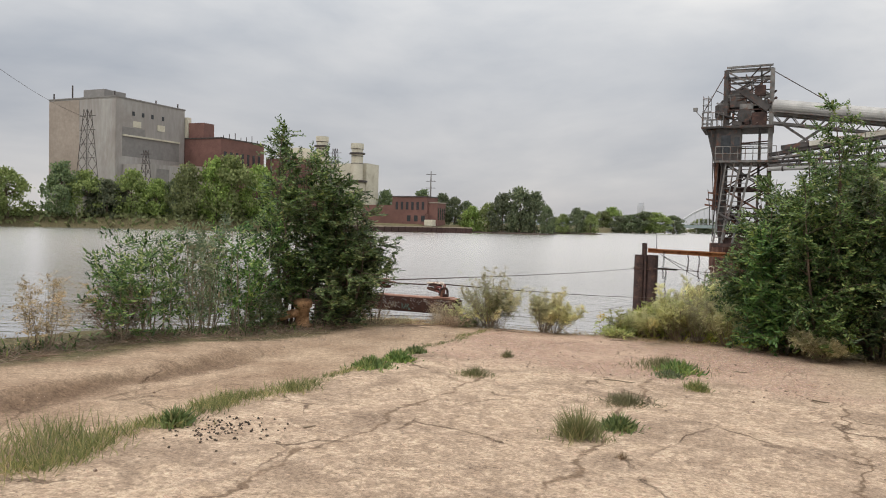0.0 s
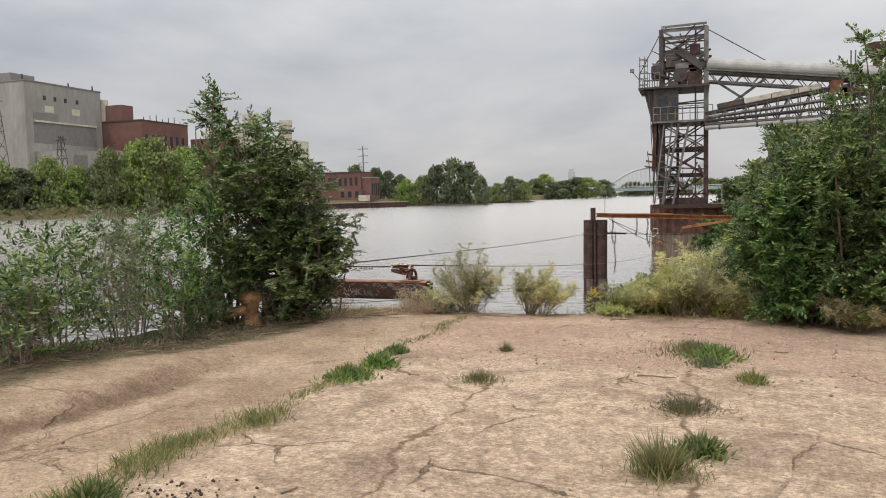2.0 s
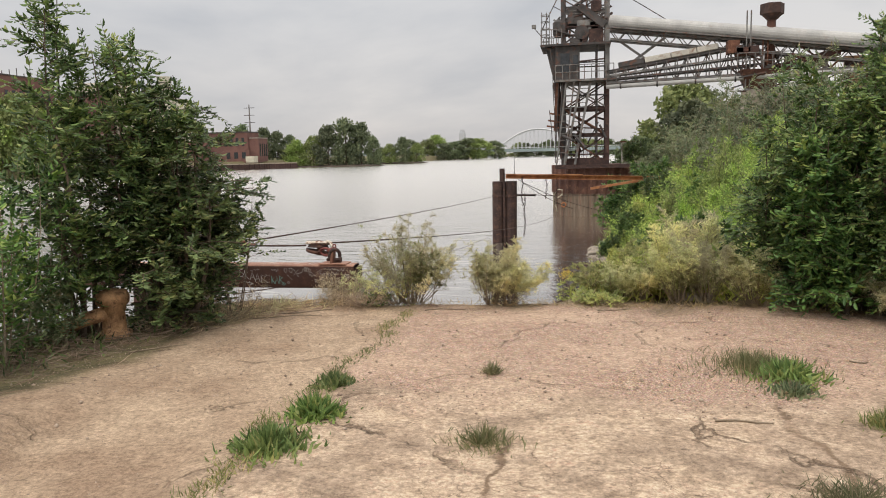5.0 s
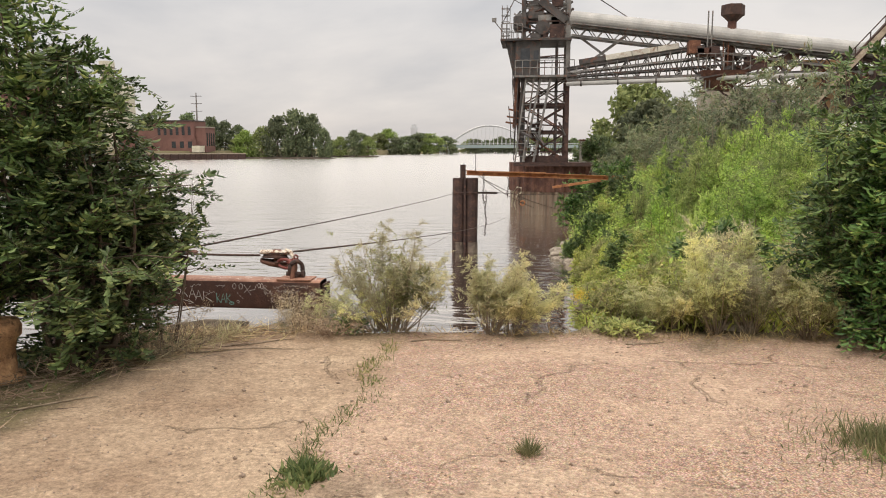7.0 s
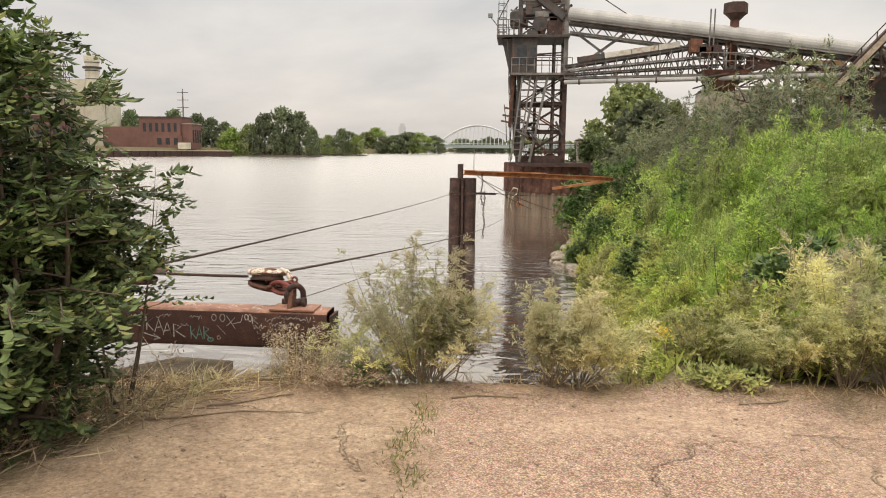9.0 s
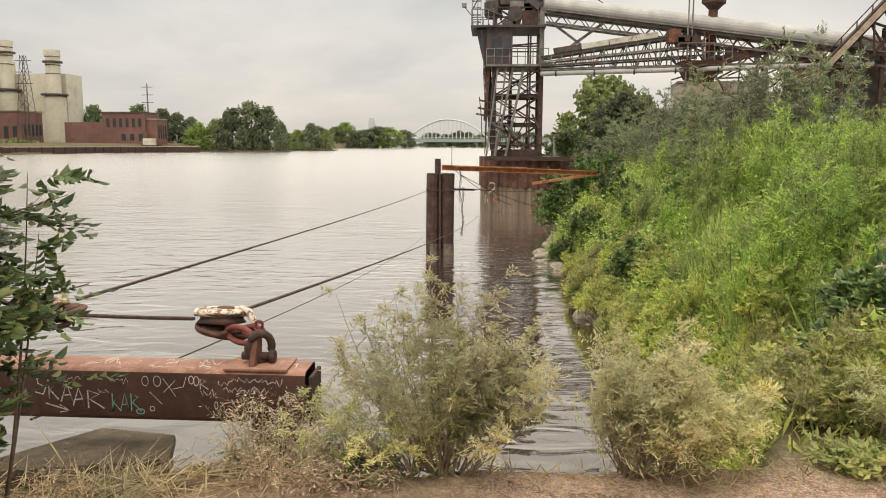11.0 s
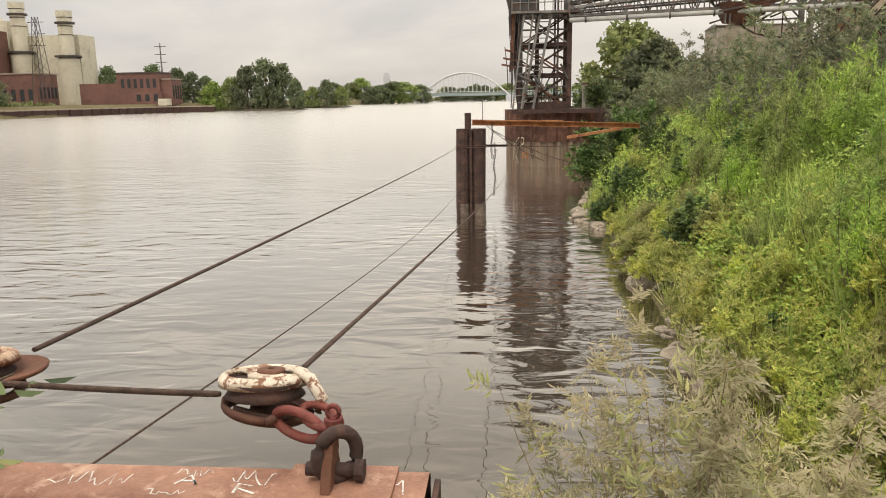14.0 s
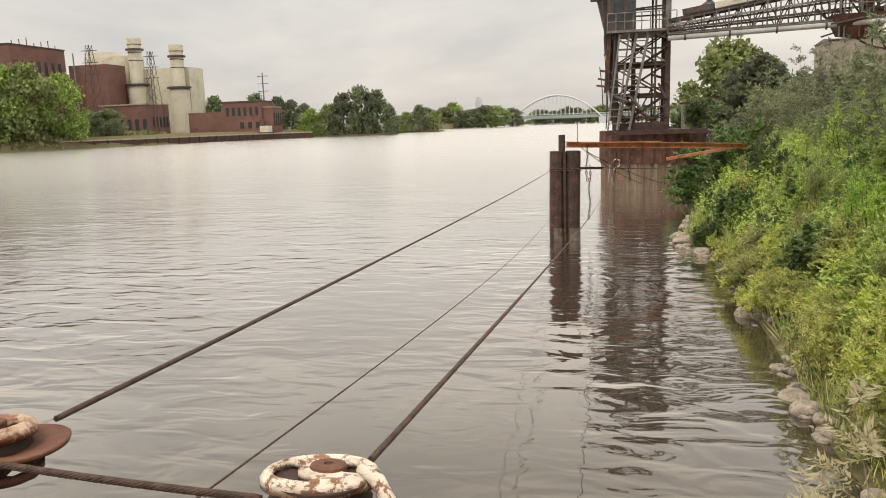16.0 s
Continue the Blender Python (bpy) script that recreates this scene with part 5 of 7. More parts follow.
lug.add([(-5.185, 11.80, BT + 0.012), (-5.185, 11.95, BT + 0.012), (-5.185, 11.91, BT + 0.13), (-5.185, 11.86, BT + 0.13), (-5.155, 11.80, BT + 0.012), (-5.155, 11.95, BT + 0.012), (-5.155, 11.91, BT + 0.13), (-5.155, 11.86, BT + 0.13)],
        [(0, 3, 2, 1), (4, 5, 6, 7), (0, 1, 5, 4), (1, 2, 6, 5), (2, 3, 7, 6), (3, 0, 4, 7)])
lug.obj("lug", RUST, beam, "upright lifting lug", bevel=0.006)


def ribbons(name, paths, w, material, flat=False):
    """Painted strokes on the beam's side, or on its top when flat; paths hold (along, across) pairs."""
    V, F = [], []
    for path in paths:
        pts = [Vector((p[0], p[1], 0)) for p in path]
        for j, p in enumerate(pts):
            d = (pts[min(j + 1, len(pts) - 1)] - pts[max(j - 1, 0)]).normalized()
            s = Vector((-d.y, d.x, 0)) * w / 2
            for q in (p - s, p + s):
                V.append((q.x, q.y, BT + 0.0016) if flat else (q.x, BF - 0.0016, q.y))
            if j:
                k = len(V)
                F.append((k - 4, k - 3, k - 1, k - 2))
    raw(name, V, F, material, beam, "scrawled paint strokes")


def fitted(path, x, z, sx, sz, slant=0.0):
    return [(x + sx * u + slant * v, z + sz * v) for u, v in path]


def curl(x, z, rx, rz, turns=1.0, shrink=0.0, n=16):
    return [(x + rx * (1 - shrink * k / n) * math.cos(6.283 * turns * k / n), z + rz * (1 - shrink * k / n) * math.sin(6.283 * turns * k / n)) for k in range(n + 1)]


def scribble(seed, x0, x1, z0, z1, n):
    r = np.random.RandomState(seed)
    return [(x0 + (x1 - x0) * (k + r.uniform(-0.6, 0.6)) / n, r.uniform(z0, z1)) for k in range(n)]


HOOK = ((0.9, 1), (0.2, 0.85), (0.25, 0.6), (0.8, 0.4), (0.6, 0.05), (0.0, 0.15))
FORK = ((0.0, 1), (0.05, 0), (0.1, 0.5), (0.8, 0.9), (0.1, 0.5), (0.8, 0.0))
PEAK = ((0, 0), (0.45, 1), (0.9, 0), (0.7, 0.4), (0.2, 0.35))
FLAG = ((0.1, 0), (0.1, 1), (0.8, 0.8), (0.2, 0.5), (1.1, 0))
ribbons("paint_mark", [fitted(HOOK, -6.25, 0.09, 0.07, 0.10), fitted(FORK, -6.18, 0.07, 0.06, 0.10), fitted(PEAK, -6.12, 0.06, 0.07, 0.09), fitted(PEAK, -6.06, 0.04, 0.07, 0.09), fitted(FLAG, -5.99, 0.03, 0.08, 0.09)], 0.0075, PAINT_WHITE)
ribbons("paint_mark", [((-6.2, 0.05), (-6.08, 0.015)), ((-6.13, 0.045), (-6.08, 0.015), (-6.13, 0.005))], 0.007, PAINT_WHITE)
ribbons("paint_mark", [fitted(FORK, -5.86, 0.02, 0.05, 0.09), fitted(PEAK, -5.82, 0.02, 0.05, 0.09), fitted(FLAG, -5.77, 0.02, 0.05, 0.09), curl(-5.72, 0.02, 0.02, 0.013)], 0.006, PAINT_TEAL)
ribbons("paint_mark", [scribble(21, -6.1, -5.99, 0.16, 0.19, 12), scribble(22, -5.86, -5.77, 0.155, 0.19, 10), scribble(23, -5.93, -5.87, 0.10, 0.13, 7)], 0.003, PAINT_WHITE)
ribbons("paint_mark", [curl(-5.69, 0.175, 0.016, 0.024), curl(-5.63, 0.175, 0.018, 0.026), ((-5.60, 0.19), (-5.54, 0.10)), ((-5.54, 0.18), (-5.60, 0.12)), ((-5.56, 0.135), (-5.50, 0.15), (-5.485, 0.20)), ((-5.67, 0.12), (-5.61, 0.06)), curl(-5.66, 0.035, 0.012, 0.012)], 0.0032, PAINT_WHITE)
ribbons("paint_mark", [curl(-5.46, 0.185, 0.012, 0.02), curl(-5.435, 0.18, 0.012, 0.024), fitted(FLAG, -5.42, 0.14, 0.04, 0.05), scribble(24, -5.42, -5.33, 0.09, 0.15, 9), curl(-5.34, 0.06, 0.008, 0.018)], 0.0042, PAINT_WHITE)
ribbons("paint_mark", [scribble(25, -5.33, -5.0, 0.155, 0.205, 34), scribble(26, -5.3, -5.08, 0.12, 0.16, 22), scribble(27, -5.29, -5.05, 0.02, 0.085, 15), scribble(28, -5.24, -5.14, 0.11, 0.14, 12)], 0.0034, PAINT_WHITE)
ribbons("paint_mark", [curl(-4.98, 0.105, 0.032, 0.03, 2.2, 0.8, 36), [(u, 0.03 + 0.01 * math.sin(u * 90)) for u in np.linspace(-5.1, -4.93, 18)]], 0.0036, PAINT_WHITE)
ribbons("paint_mark", [scribble(31, -5.68, -5.56, 11.80, 11.83, 12), scribble(32, -5.64, -5.52, 11.90, 11.95, 16), scribble(33, -5.46, -5.34, 11.86, 11.95, 16), scribble(34, -5.04, -4.95, 11.82, 11.93, 10), scribble(35, -6.0, -5.75, 11.84, 11.92, 18)], 0.0045, PAINT_WHITE, True)
ribbons("paint_mark", [fitted(PEAK, -5.62, 11.86, 0.07, 0.05), fitted(FLAG, -5.44, 11.82, 0.06, 0.05)], 0.009, PAINT_WHITE, True)


# ---- shackles, blocks and wires ----
def ring_path(centre, ax, ay, r1, r2, a0=0, a1=360, n=18):
    return [Vector(centre) + Vector(ax) * r1 * math.cos(radians(a0 + (a1 - a0) * k / n)) + Vector(ay) * r2 * math.sin(radians(a0 + (a1 - a0) * k / n)) for k in range(n + 1)]


sh = thing("shackle", (-5.17, 11.885, BT + 0.012), "heavy dark rusted bow shackle bolted to the lug", "shackle")
Shape().tube(ring_path((-5.15, 11.885, BT + 0.09), (0.8, 0.6, 0), (0, 0, 1), 0.06, 0.068), 0.02, 10, False).obj("bow", RUST_DARK, sh, smooth=True)
Shape().tube([(-5.24, 11.885, BT + 0.045), (-5.09, 11.885, BT + 0.045)], 0.02, 10).obj("pin", RUST_DARK, sh, smooth=True)
Shape().tube([(-5.10, 11.885, BT + 0.045), (-5.075, 11.885, BT + 0.045)], 0.032, 8).obj("nut", RUST_DARK, piece(sh, "pin"))
red = thing("shackle", (-5.18, 11.97, BT + 0.12), "red painted screw-pin shackle linking block and lug", "shackle")
Shape().tube(ring_path((-5.235, 12.045, BT + 0.13), (-0.62, 0.78, 0), (0.78, 0.62, 0.1), 0.10, 0.042), 0.0135, 8, False).obj("bow", RUST_RED, red, smooth=True)
Shape().tube([(-5.175, 11.96, BT + 0.07), (-5.175, 11.96, BT + 0.17)], 0.012, 8).obj("pin", RUST_RED, red, smooth=True)
Shape().tube(ring_path((-5.175, 11.96, BT + 0.185), (1, 0, 0), (0, 0, 1), 0.018, 0.018), 0.008, 7, False).obj("eye", RUST_RED, red, smooth=True)
Shape().tube([(-5.175, 11.96, BT + 0.145), (-5.175, 11.96, BT + 0.165)], 0.028, 8).obj("collar", RUST_RED, red)


def cheek_plate(parent, m, name, material, label):
    """An oval cast plate with a raised rim, two openings and a web between them, rounded at its edges."""
    n, rings = 60, (0.2, 0.38, 0.5, 0.72, 0.8, 0.93, 1.0)
    rise = (0.012, 0.012, 0.010, 0.010, 0.014, 0.010, -0.006)
    bm = bmesh.new()
    vs = []
    for u, dz in zip(rings, rise):
        vs.append([bm.verts.new((0.146 * u * math.cos(2 * math.pi * j / n), 0.112 * u * math.sin(2 * math.pi * j / n), 0.036 + dz)) for j in range(n)])
    for i in range(len(rings) - 1):
        for j in range(n):
            d = (j + 0.5) * 360 / n
            wide = i in (1, 2, 3) and (124 < d < 250)
            small = i in (1, 2) and (d < 44 or d > 326)
            if not (wide or small):
                bm.faces.new((vs[i][j], vs[i + 1][j], vs[i + 1][(j + 1) % n], vs[i][(j + 1) % n]))
    bm.faces.new(vs[0])
    got = bmesh.ops.extrude_face_region(bm, geom=bm.faces[:])
    for v in got["geom"]:
        if isinstance(v, bmesh.types.BMVert):
            v.co.z -= 0.026
    bmesh.ops.recalc_face_normals(bm, faces=bm.faces[:])
    bmesh.ops.bevel(bm, geom=[ed for ed in bm.edges if len(ed.link_faces) == 2 and ed.calc_face_angle(0) > 0.8], offset=0.006, segments=2, affect="EDGES")
    bm.verts.index_update()
    V, F = [tuple(m @ v.co) for v in bm.verts], [tuple(v.index for v in f.verts) for f in bm.faces]
    bm.free()
    raw(name, V, F, material, parent, label, smooth=True)


def block(base, turn, lean_deg, top_mat, label):
    """A snatch block on its side: two oval cheeks with openings, the sheave between them, and a becket strap."""
    t = thing("pulley_block", base, label, "pulley", "snatch blocks")
    m = Matrix.Translation(base) @ Euler((radians(lean_deg[0]), radians(lean_deg[1]), radians(turn))).to_matrix().to_4x4()
    cheek_plate(t, m, "upper_cheek", top_mat, "chipped cream cheek with two openings")
    low_m = m @ Matrix.Translation((0.01, 0, -0.05)) @ Euler((radians(7), radians(9), 0)).to_matrix().to_4x4() @ Matrix.Diagonal((1, 1, -1, 1))
    cheek_plate(t, low_m, "lower_cheek", RUST_MID, "rusty lower cheek hanging open")
    Shape().lathe(m @ Vector((0, 0, 0)), [(0.10, -0.022), (0.128, -0.026), (0.112, -0.008), (0.112, 0.008), (0.128, 0.026), (0.10, 0.022)], 28, m.to_3x3()).obj("sheave", RUST_DARK, t, smooth=True)
    Shape().lathe(m @ Vector((0.018, 0, 0)), [(0.03, -0.055), (0.046, 0.049), (0.044, 0.054), (0.03, 0.057), (0.012, 0.057), (0.010, 0.05)], 18, m.to_3x3()).obj("hub", RUST, t)
    Shape().tube([m @ Vector(v) for v in ((0.015, 0, 0.03), (0.015, 0, 0.052))], 0.012, 8).obj("axle", RUST_DARK, piece(t, "hub"))
    return t, m


blk, bm4 = block((-5.45, 12.19, 0.40), 22, (-6, 4), CREAM, "snatch block with chipped cream and rusty cheeks")
Shape().tube([bm4 @ Vector(v) for v in ((0.09, -0.05, 0.058), (0.13, -0.09, 0.04), (0.165, -0.13, -0.02), (0.15, -0.125, -0.06))], [0.012, 0.02, 0.02, 0.014], 8).obj("becket", CREAM, blk, "whitish bent becket strap", smooth=True)
Shape().tube([bm4 @ Vector(v) for v in ((-0.10, -0.05, -0.05), (0.02, -0.11, -0.075), (0.14, -0.11, -0.06))], 0.009, 7).obj("strap", RUST_DARK, blk, smooth=True)
link = thing("shackle", (-5.33, 12.03, 0.34), "dark red rusty shackle holding the block", "shackle")
Shape().tube(ring_path((-5.30, 12.03, 0.345), (0.86, -0.5, 0), (0, 0, 1), 0.10, 0.04, n=22), 0.015, 9, False).obj("bow", RUST_RED, link, smooth=True)
Shape().tube([(-5.40, 12.04, 0.345), (-5.36, 12.13, 0.345)], 0.014, 8).obj("pin", RUST_MID, link, smooth=True)
blk2, _ = block((-6.52, 12.3, 0.405), 8, (-4, -3), CREAM_RUSTY, "flat rusty snatch block with worn cream cheeks")
Shape().lathe((-6.42, 12.31, 0.40), [(0.05, -0.03), (0.135, -0.012), (0.14, 0.0), (0.13, 0.004), (0.05, -0.014)], 28).obj("dish", RUST, blk2, "dished rusty lower cheek", smooth=True)


def wire(name, pts, r, label, sag=0.0, twist=True, material=ROPE_STEEL):
    """A laid wire rope: six strands wound about a core."""
    pts = [Vector(p) for p in pts]
    line = []
    for a0, a1 in zip(pts, pts[1:]):
        k = max(8, min(40, int((a1 - a0).length)))
        line += [a0 + (a1 - a0) * (j / k) - Vector((0, 0, sag * 4 * (j / k) * (1 - j / k))) for j in range(k)]
    line.append(pts[-1])
    t = thing(name, pts[0], label, "cable", "mooring wires")
    Shape().tube(line, r * 0.8, 7).obj("core", material, t, smooth=True)
    if twist:
        length = min(3.2, (pts[1] - pts[0]).length)
        d = (pts[1] - pts[0]).normalized()
        s = d.cross(Vector((0, 0, 1))).normalized()
        u = s.cross(d)
        steps = int(length / 0.012)
        for q in range(6):
            path = []
            for j in range(steps + 1):
                w = j * 0.012
                full = w / (pts[1] - pts[0]).length
                a2 = q * math.pi / 3 + w * 2 * math.pi / (r * 11)
                path.append(pts[0] + d * w - Vector((0, 0, sag * 4 * full * (1 - full))) + (s * math.cos(a2) + u * math.sin(a2)) * r * 0.62)
            Shape().tube(path, r * 0.42, 4, False).obj("strand", material, t, smooth=True)
    return t


wire("wire_rope", [(-5.36, 12.315, 0.415), (-4.42, 57.0, -3.15)], 0.0105, "taut rusty wire rope running out over the river", sag=0.25)
wire("wire_rope", [(-6.38, 12.42, 0.43), (-6.52, 39.0, -0.60)], 0.0105, "taut wire rope running to the pile dolphin", sag=0.06)
wire("wire_rope", [(-6.50, 12.19, 0.405), (-5.56, 12.09, 0.412)], 0.0105, "wire rope stretched between two snatch blocks", sag=0.006)
wire("wire_rope", [(-8.4, 12.3, 0.45), (-6.55, 12.4, 0.41)], 0.0125, "wire rope leading back into the bush", sag=0.01, twist=False)
wire("wire_rope", [(-6.5, 12.1, -0.17), (-6.55, 39.0, -2.4)], 0.007, "thin wire rope hanging low over the water", sag=0.25)

# ---- the mooring bollard under the bush ----
bx0, by0 = -6.5, 9.85
bz = on_ground(bx0, by0)
bol = thing("bollard", (bx0, by0, bz), "orange-brown rusty cast bollard under the bush", "bollard")
Shape().lathe((bx0, by0, bz), [(0.15, -0.05), (0.145, 0.04), (0.1, 0.06), (0.094, 0.22), (0.106, 0.23), (0.106, 0.27), (0.138, 0.30), (0.142, 0.36), (0.122, 0.405), (0.05, 0.42)], 22).obj("post", BOLLARD, bol, smooth=True)
Shape().tube([(bx0 - 0.02, by0 - 0.05, bz + 0.22), (bx0 - 0.2, by0 - 0.14, bz + 0.17), (bx0 - 0.36, by0 - 0.2, bz + 0.11)], [0.065, 0.06, 0.068], 12).obj("horn", BOLLARD, bol, smooth=True)

# ---- the pile dolphin in the river ----
dol = thing("pile_dolphin", (-6.0, 39.0, RIVER), "pair of dark rusted steel piles standing in the river", "mooring pile")
for x0 in (-6.58, -5.99):
    s = Shape()
    s.tube([(x0 + 0.28, 39.0, RIVER - 1.5), (x0 + 0.28 - 0.03, 39.0, RIVER + 0.55), (x0 + 0.28, 39.0, 0.10)], [0.285, 0.285, 0.285], 12)
    pile = s.obj("steel_tube", RUST_DARK, dol)
    Shape().tube([(x0 + 0.27, 39.0, RIVER - 0.2), (x0 + 0.26, 39.0, RIVER + 0.5)], 0.289, 12, False).obj("tide_band", TIDE, pile, "tide-stained band")
Shape().box((-6.06, 38.70, RIVER), (-5.96, 38.86, 0.08)).obj("interlock", RUST_DARK, dol, bevel=0.02)
Shape().tube([(-6.13, 39.1, 0.0), (-6.13, 39.1, 0.70)], 0.13, 10).obj("top_post", RUST_DARK, dol)
for z in (-0.55, -0.62):
    Shape().tube([(-6.6, 38.72, z), (-5.4, 38.72, z)], 0.02, 6).obj("lashing", RUST_DARK, dol)
Shape().ibeam((-6.0, 38.95, -0.55), (-4.6, 39.8, -0.62), 0.09, 0.09).obj("strut", RUST_DARK, dol)

boom = thing("steel_boom", (-5.9, 39.0, 0.25), "long orange-rusted steel boom from the piles to the bank", "beam")
Shape().ibeam((-5.95, 39.0, 0.34), (2.9, 44.0, -0.12), 0.3, 0.22, 0.03).obj("girder", RUST_ORANGE, boom, bevel=0)
Shape().bar((-5.4, 38.85, 0.40), (-2.4, 40.5, 0.30), 0.12, 0.05).obj("top_plate", RUST_ORANGE, boom)
Shape().tube([(-5.55, 39.1, 0.4), (-5.55, 39.1, 1.15)], 0.015, 6).obj("rod", STEEL_DARK, boom)
gang = thing("steel_boom", (-1.97, 43.0, -0.5), "short orange-rusted brace leaning on the bank", "beam")
Shape().bar((-1.97, 43.0, -0.5), (1.5, 43.6, 0.0), 0.14, 0.12).obj("girder", RUST_ORANGE, gang)
for k, (x, y, z0, z1) in enumerate(((-5.1, 39.3, -0.55, -2.6), (-5.2, 39.2, 0.2, -1.2), (-3.6, 40.2, 0.1, -1.3), (-4.1, 39.9, 0.1, -0.9))):
    t = thing("hanging_chain", (x, y, z0), "rusty chain hanging from the boom", "chain", "hanging chains")
    s = Shape()
    links = int((z0 - z1) / 0.12)
    for j in range(links):
        ax = ((1, 0, 0), (0, 1, 0))[j % 2]
        s.tube(ring_path((x + 0.03 * math.sin(j * 0.7), y, z0 - 0.12 * j), ax, (0, 0, 1), 0.035, 0.08, n=8), 0.016, 4, False)
    s.obj("chain_run", RUST_DARK, t)
for k, (p, q) in enumerate((((-5.4, 39.1, 0.2), (-2.9, 44, -1.6)), ((-5.3, 39.3, 0.1), (-1.6, 47, -1.9)), ((-4.6, 39.8, -0.6), (0.2, 44, -0.7)))):
    wire("stay_wire", [p, q], 0.018, "slack stay wire below the boom", sag=0.15, twist=False)
rope = thing("frayed_rope", (-3.7, 52.0, -0.9), "frayed pale fibre rope hanging in a loop", "rope")
Shape().tube([(-4.2, 52, -2.2), (-4.15, 52, -1.3), (-3.9, 52, -0.95), (-3.65, 52, -1.0), (-3.65, 52, -1.3), (-3.95, 52, -1.5), (-4.05, 52, -2.0), (-3.95, 52, -2.4)], 0.05, 6).obj("loop", ROPE_FIBRE, rope, smooth=True)
Shape().tube(ring_path((-3.55, 52, -1.95), (1, 0, 0), (0, 0, 1), 0.14, 0.14), 0.05, 6, False).obj("thimble", RUST_ORANGE, rope, smooth=True)

# ---- the caisson and the loading tower ----
CX, CY, CR = -1.25, 62.2, 3.35
pier = thing("caisson", (CX, CY, RIVER), "round sheet-pile caisson, rust-red above and stained pale below", "pier")
def ribbed(r0, r1, z0, z1, n=96):
    s = Shape()
    k = n * 2
    for z in (z0, z1):
        for j in range(k):
            rad = r0 if (j // 2) % 2 else r1
            a2 = 2 * math.pi * j / k
            s.V.append((CX + rad * math.cos(a2), CY + rad * math.sin(a2), z))
    s.F = [(j, (j + 1) % k, (j + 1) % k + k, j + k) for j in range(k)] + [tuple(range(k, 2 * k))]
    return s
ribbed(CR - 0.06, CR, RIVER - 1.0, -1.65).obj("lower_piling", CAISSON, pier, "pale water-stained sheet piles")
ribbed(CR + 0.0, CR + 0.10, -1.65, 0.42, 60).obj("upper_ring", RUST_MID, pier, "rust-red upper ring")
wingw = thing("quay_wall", (2.6, 60.5, 0.4), "rust-red sheet-pile wall joining caisson and bank", "wall")
for k in range(9):
    Shape().box((1.1 + k * 0.55, 59.75 + 0.12 * (k % 2), -2.6), (1.65 + k * 0.55, 60.0 + 0.12 * (k % 2), 0.42)).obj("sheet_pile", RUST_DARK, wingw)

tower = thing("loading_tower", (-2.1, 60.5, 0.42), "weathered grey and rusty steel barge-loading tower", "tower")
XL, XR, YF, YB, Z0 = -3.72, -0.62, 58.95, 61.9, 0.42
def leg(x0, x1, y, z1, material, z0=0.42):
    Shape().ibeam((x0, y, z0), (x1, y, z1), 0.3, 0.3, 0.04).obj("leg", material, tower)
for y in (YF, YB):
    leg(XL, XL, y, 13.1, STEEL_DARK)
    leg(XR, XR, y, 6.5, RUST_DARK)
    leg(XR, XR, y, 13.1, STEEL_GREY, 6.5)
    Shape().bar((XL - 0.6, y, Z0 + 2.5), (XL - 0.25, y, 8.9), 0.2, 0.2).obj("raker", STEEL_GREY if y == YB else RUST, tower)
levels = (0.6, 2.6, 4.5, 6.45, 9.0, 11.2, 13.05)
for y in (YF, YB):
    for k, z in enumerate(levels):
        Shape().ibeam((XL, y, z), (XR, y, z), 0.16, 0.24, 0.03).obj("girder", RUST_DARK if z < 5 else STEEL_GREY, tower)
    for k, (za, zb) in enumerate(zip(levels, levels[1:])):
        if k in (0, 1, 2, 4, 5):
            Shape().bar((XL, y, za), (XR, y, zb), 0.12, 0.1).obj("brace", RUST_DARK if k < 3 else STEEL_DARK, tower)
        if k in (0, 1, 2, 5):
            Shape().bar((XR, y, za), (XL, y, zb), 0.12, 0.1).obj("brace", RUST if k < 2 else STEEL_GREY, tower)
for x in (XL, XR):
    for z in levels:
        Shape().ibeam((x, YF, z), (x, YB, z), 0.16, 0.24, 0.03).obj("girder", RUST_DARK if z < 5 else STEEL_GREY, tower)
    for za, zb in zip(levels, levels[1:]):
        Shape().bar((x, YF, za), (x, YB, zb), 0.1, 0.1).obj("brace", RUST_DARK, tower)
for y in (YF, YB):  # secondary bracing
    for k, (za, zb) in enumerate(zip(levels, levels[1:])):
        zm, xm = (za + zb) / 2, (XL + XR) / 2
        if k > 2:
            Shape().bar((XL, y, zm), (XR, y, zm), 0.09, 0.09).obj("rail", STEEL_DARK, tower)
        if k != 3:
            Shape().bar((xm, y, za), (XL if k % 2 else XR, y, zm), 0.08, 0.08).obj("brace", RUST_DARK if k < 3 else STEEL_DARK, tower)
    Shape().bar((-2.6, y, 0.42), (-2.6, y, 6.4), 0.14, 0.14).obj("post", RUST_DARK, tower)
    Shape().bar((-1.35, y, 0.42), (-1.35, y, 13.0), 0.12, 0.12).obj("post", STEEL_DARK, tower)
for k in range(12):
    Shape().bar((-4.15 + 0.055 * k, 58.42, 0.9 + k * 0.45), (-3.6 + 0.055 * k, 58.42, 0.9 + k * 0.45), 0.05, 0.05).obj("rung", STEEL_GREY, tower)
Shape().bar((-4.2, 58.42, 0.5), (-3.5, 58.42, 6.3), 0.14, 0.1).obj("ladder_rail", STEEL_GREY, tower)
Shape().bar((-3.65, 58.42, 0.5), (-2.95, 58.42, 6.3), 0.1, 0.1).obj("ladder_rail", STEEL_GREY, tower)
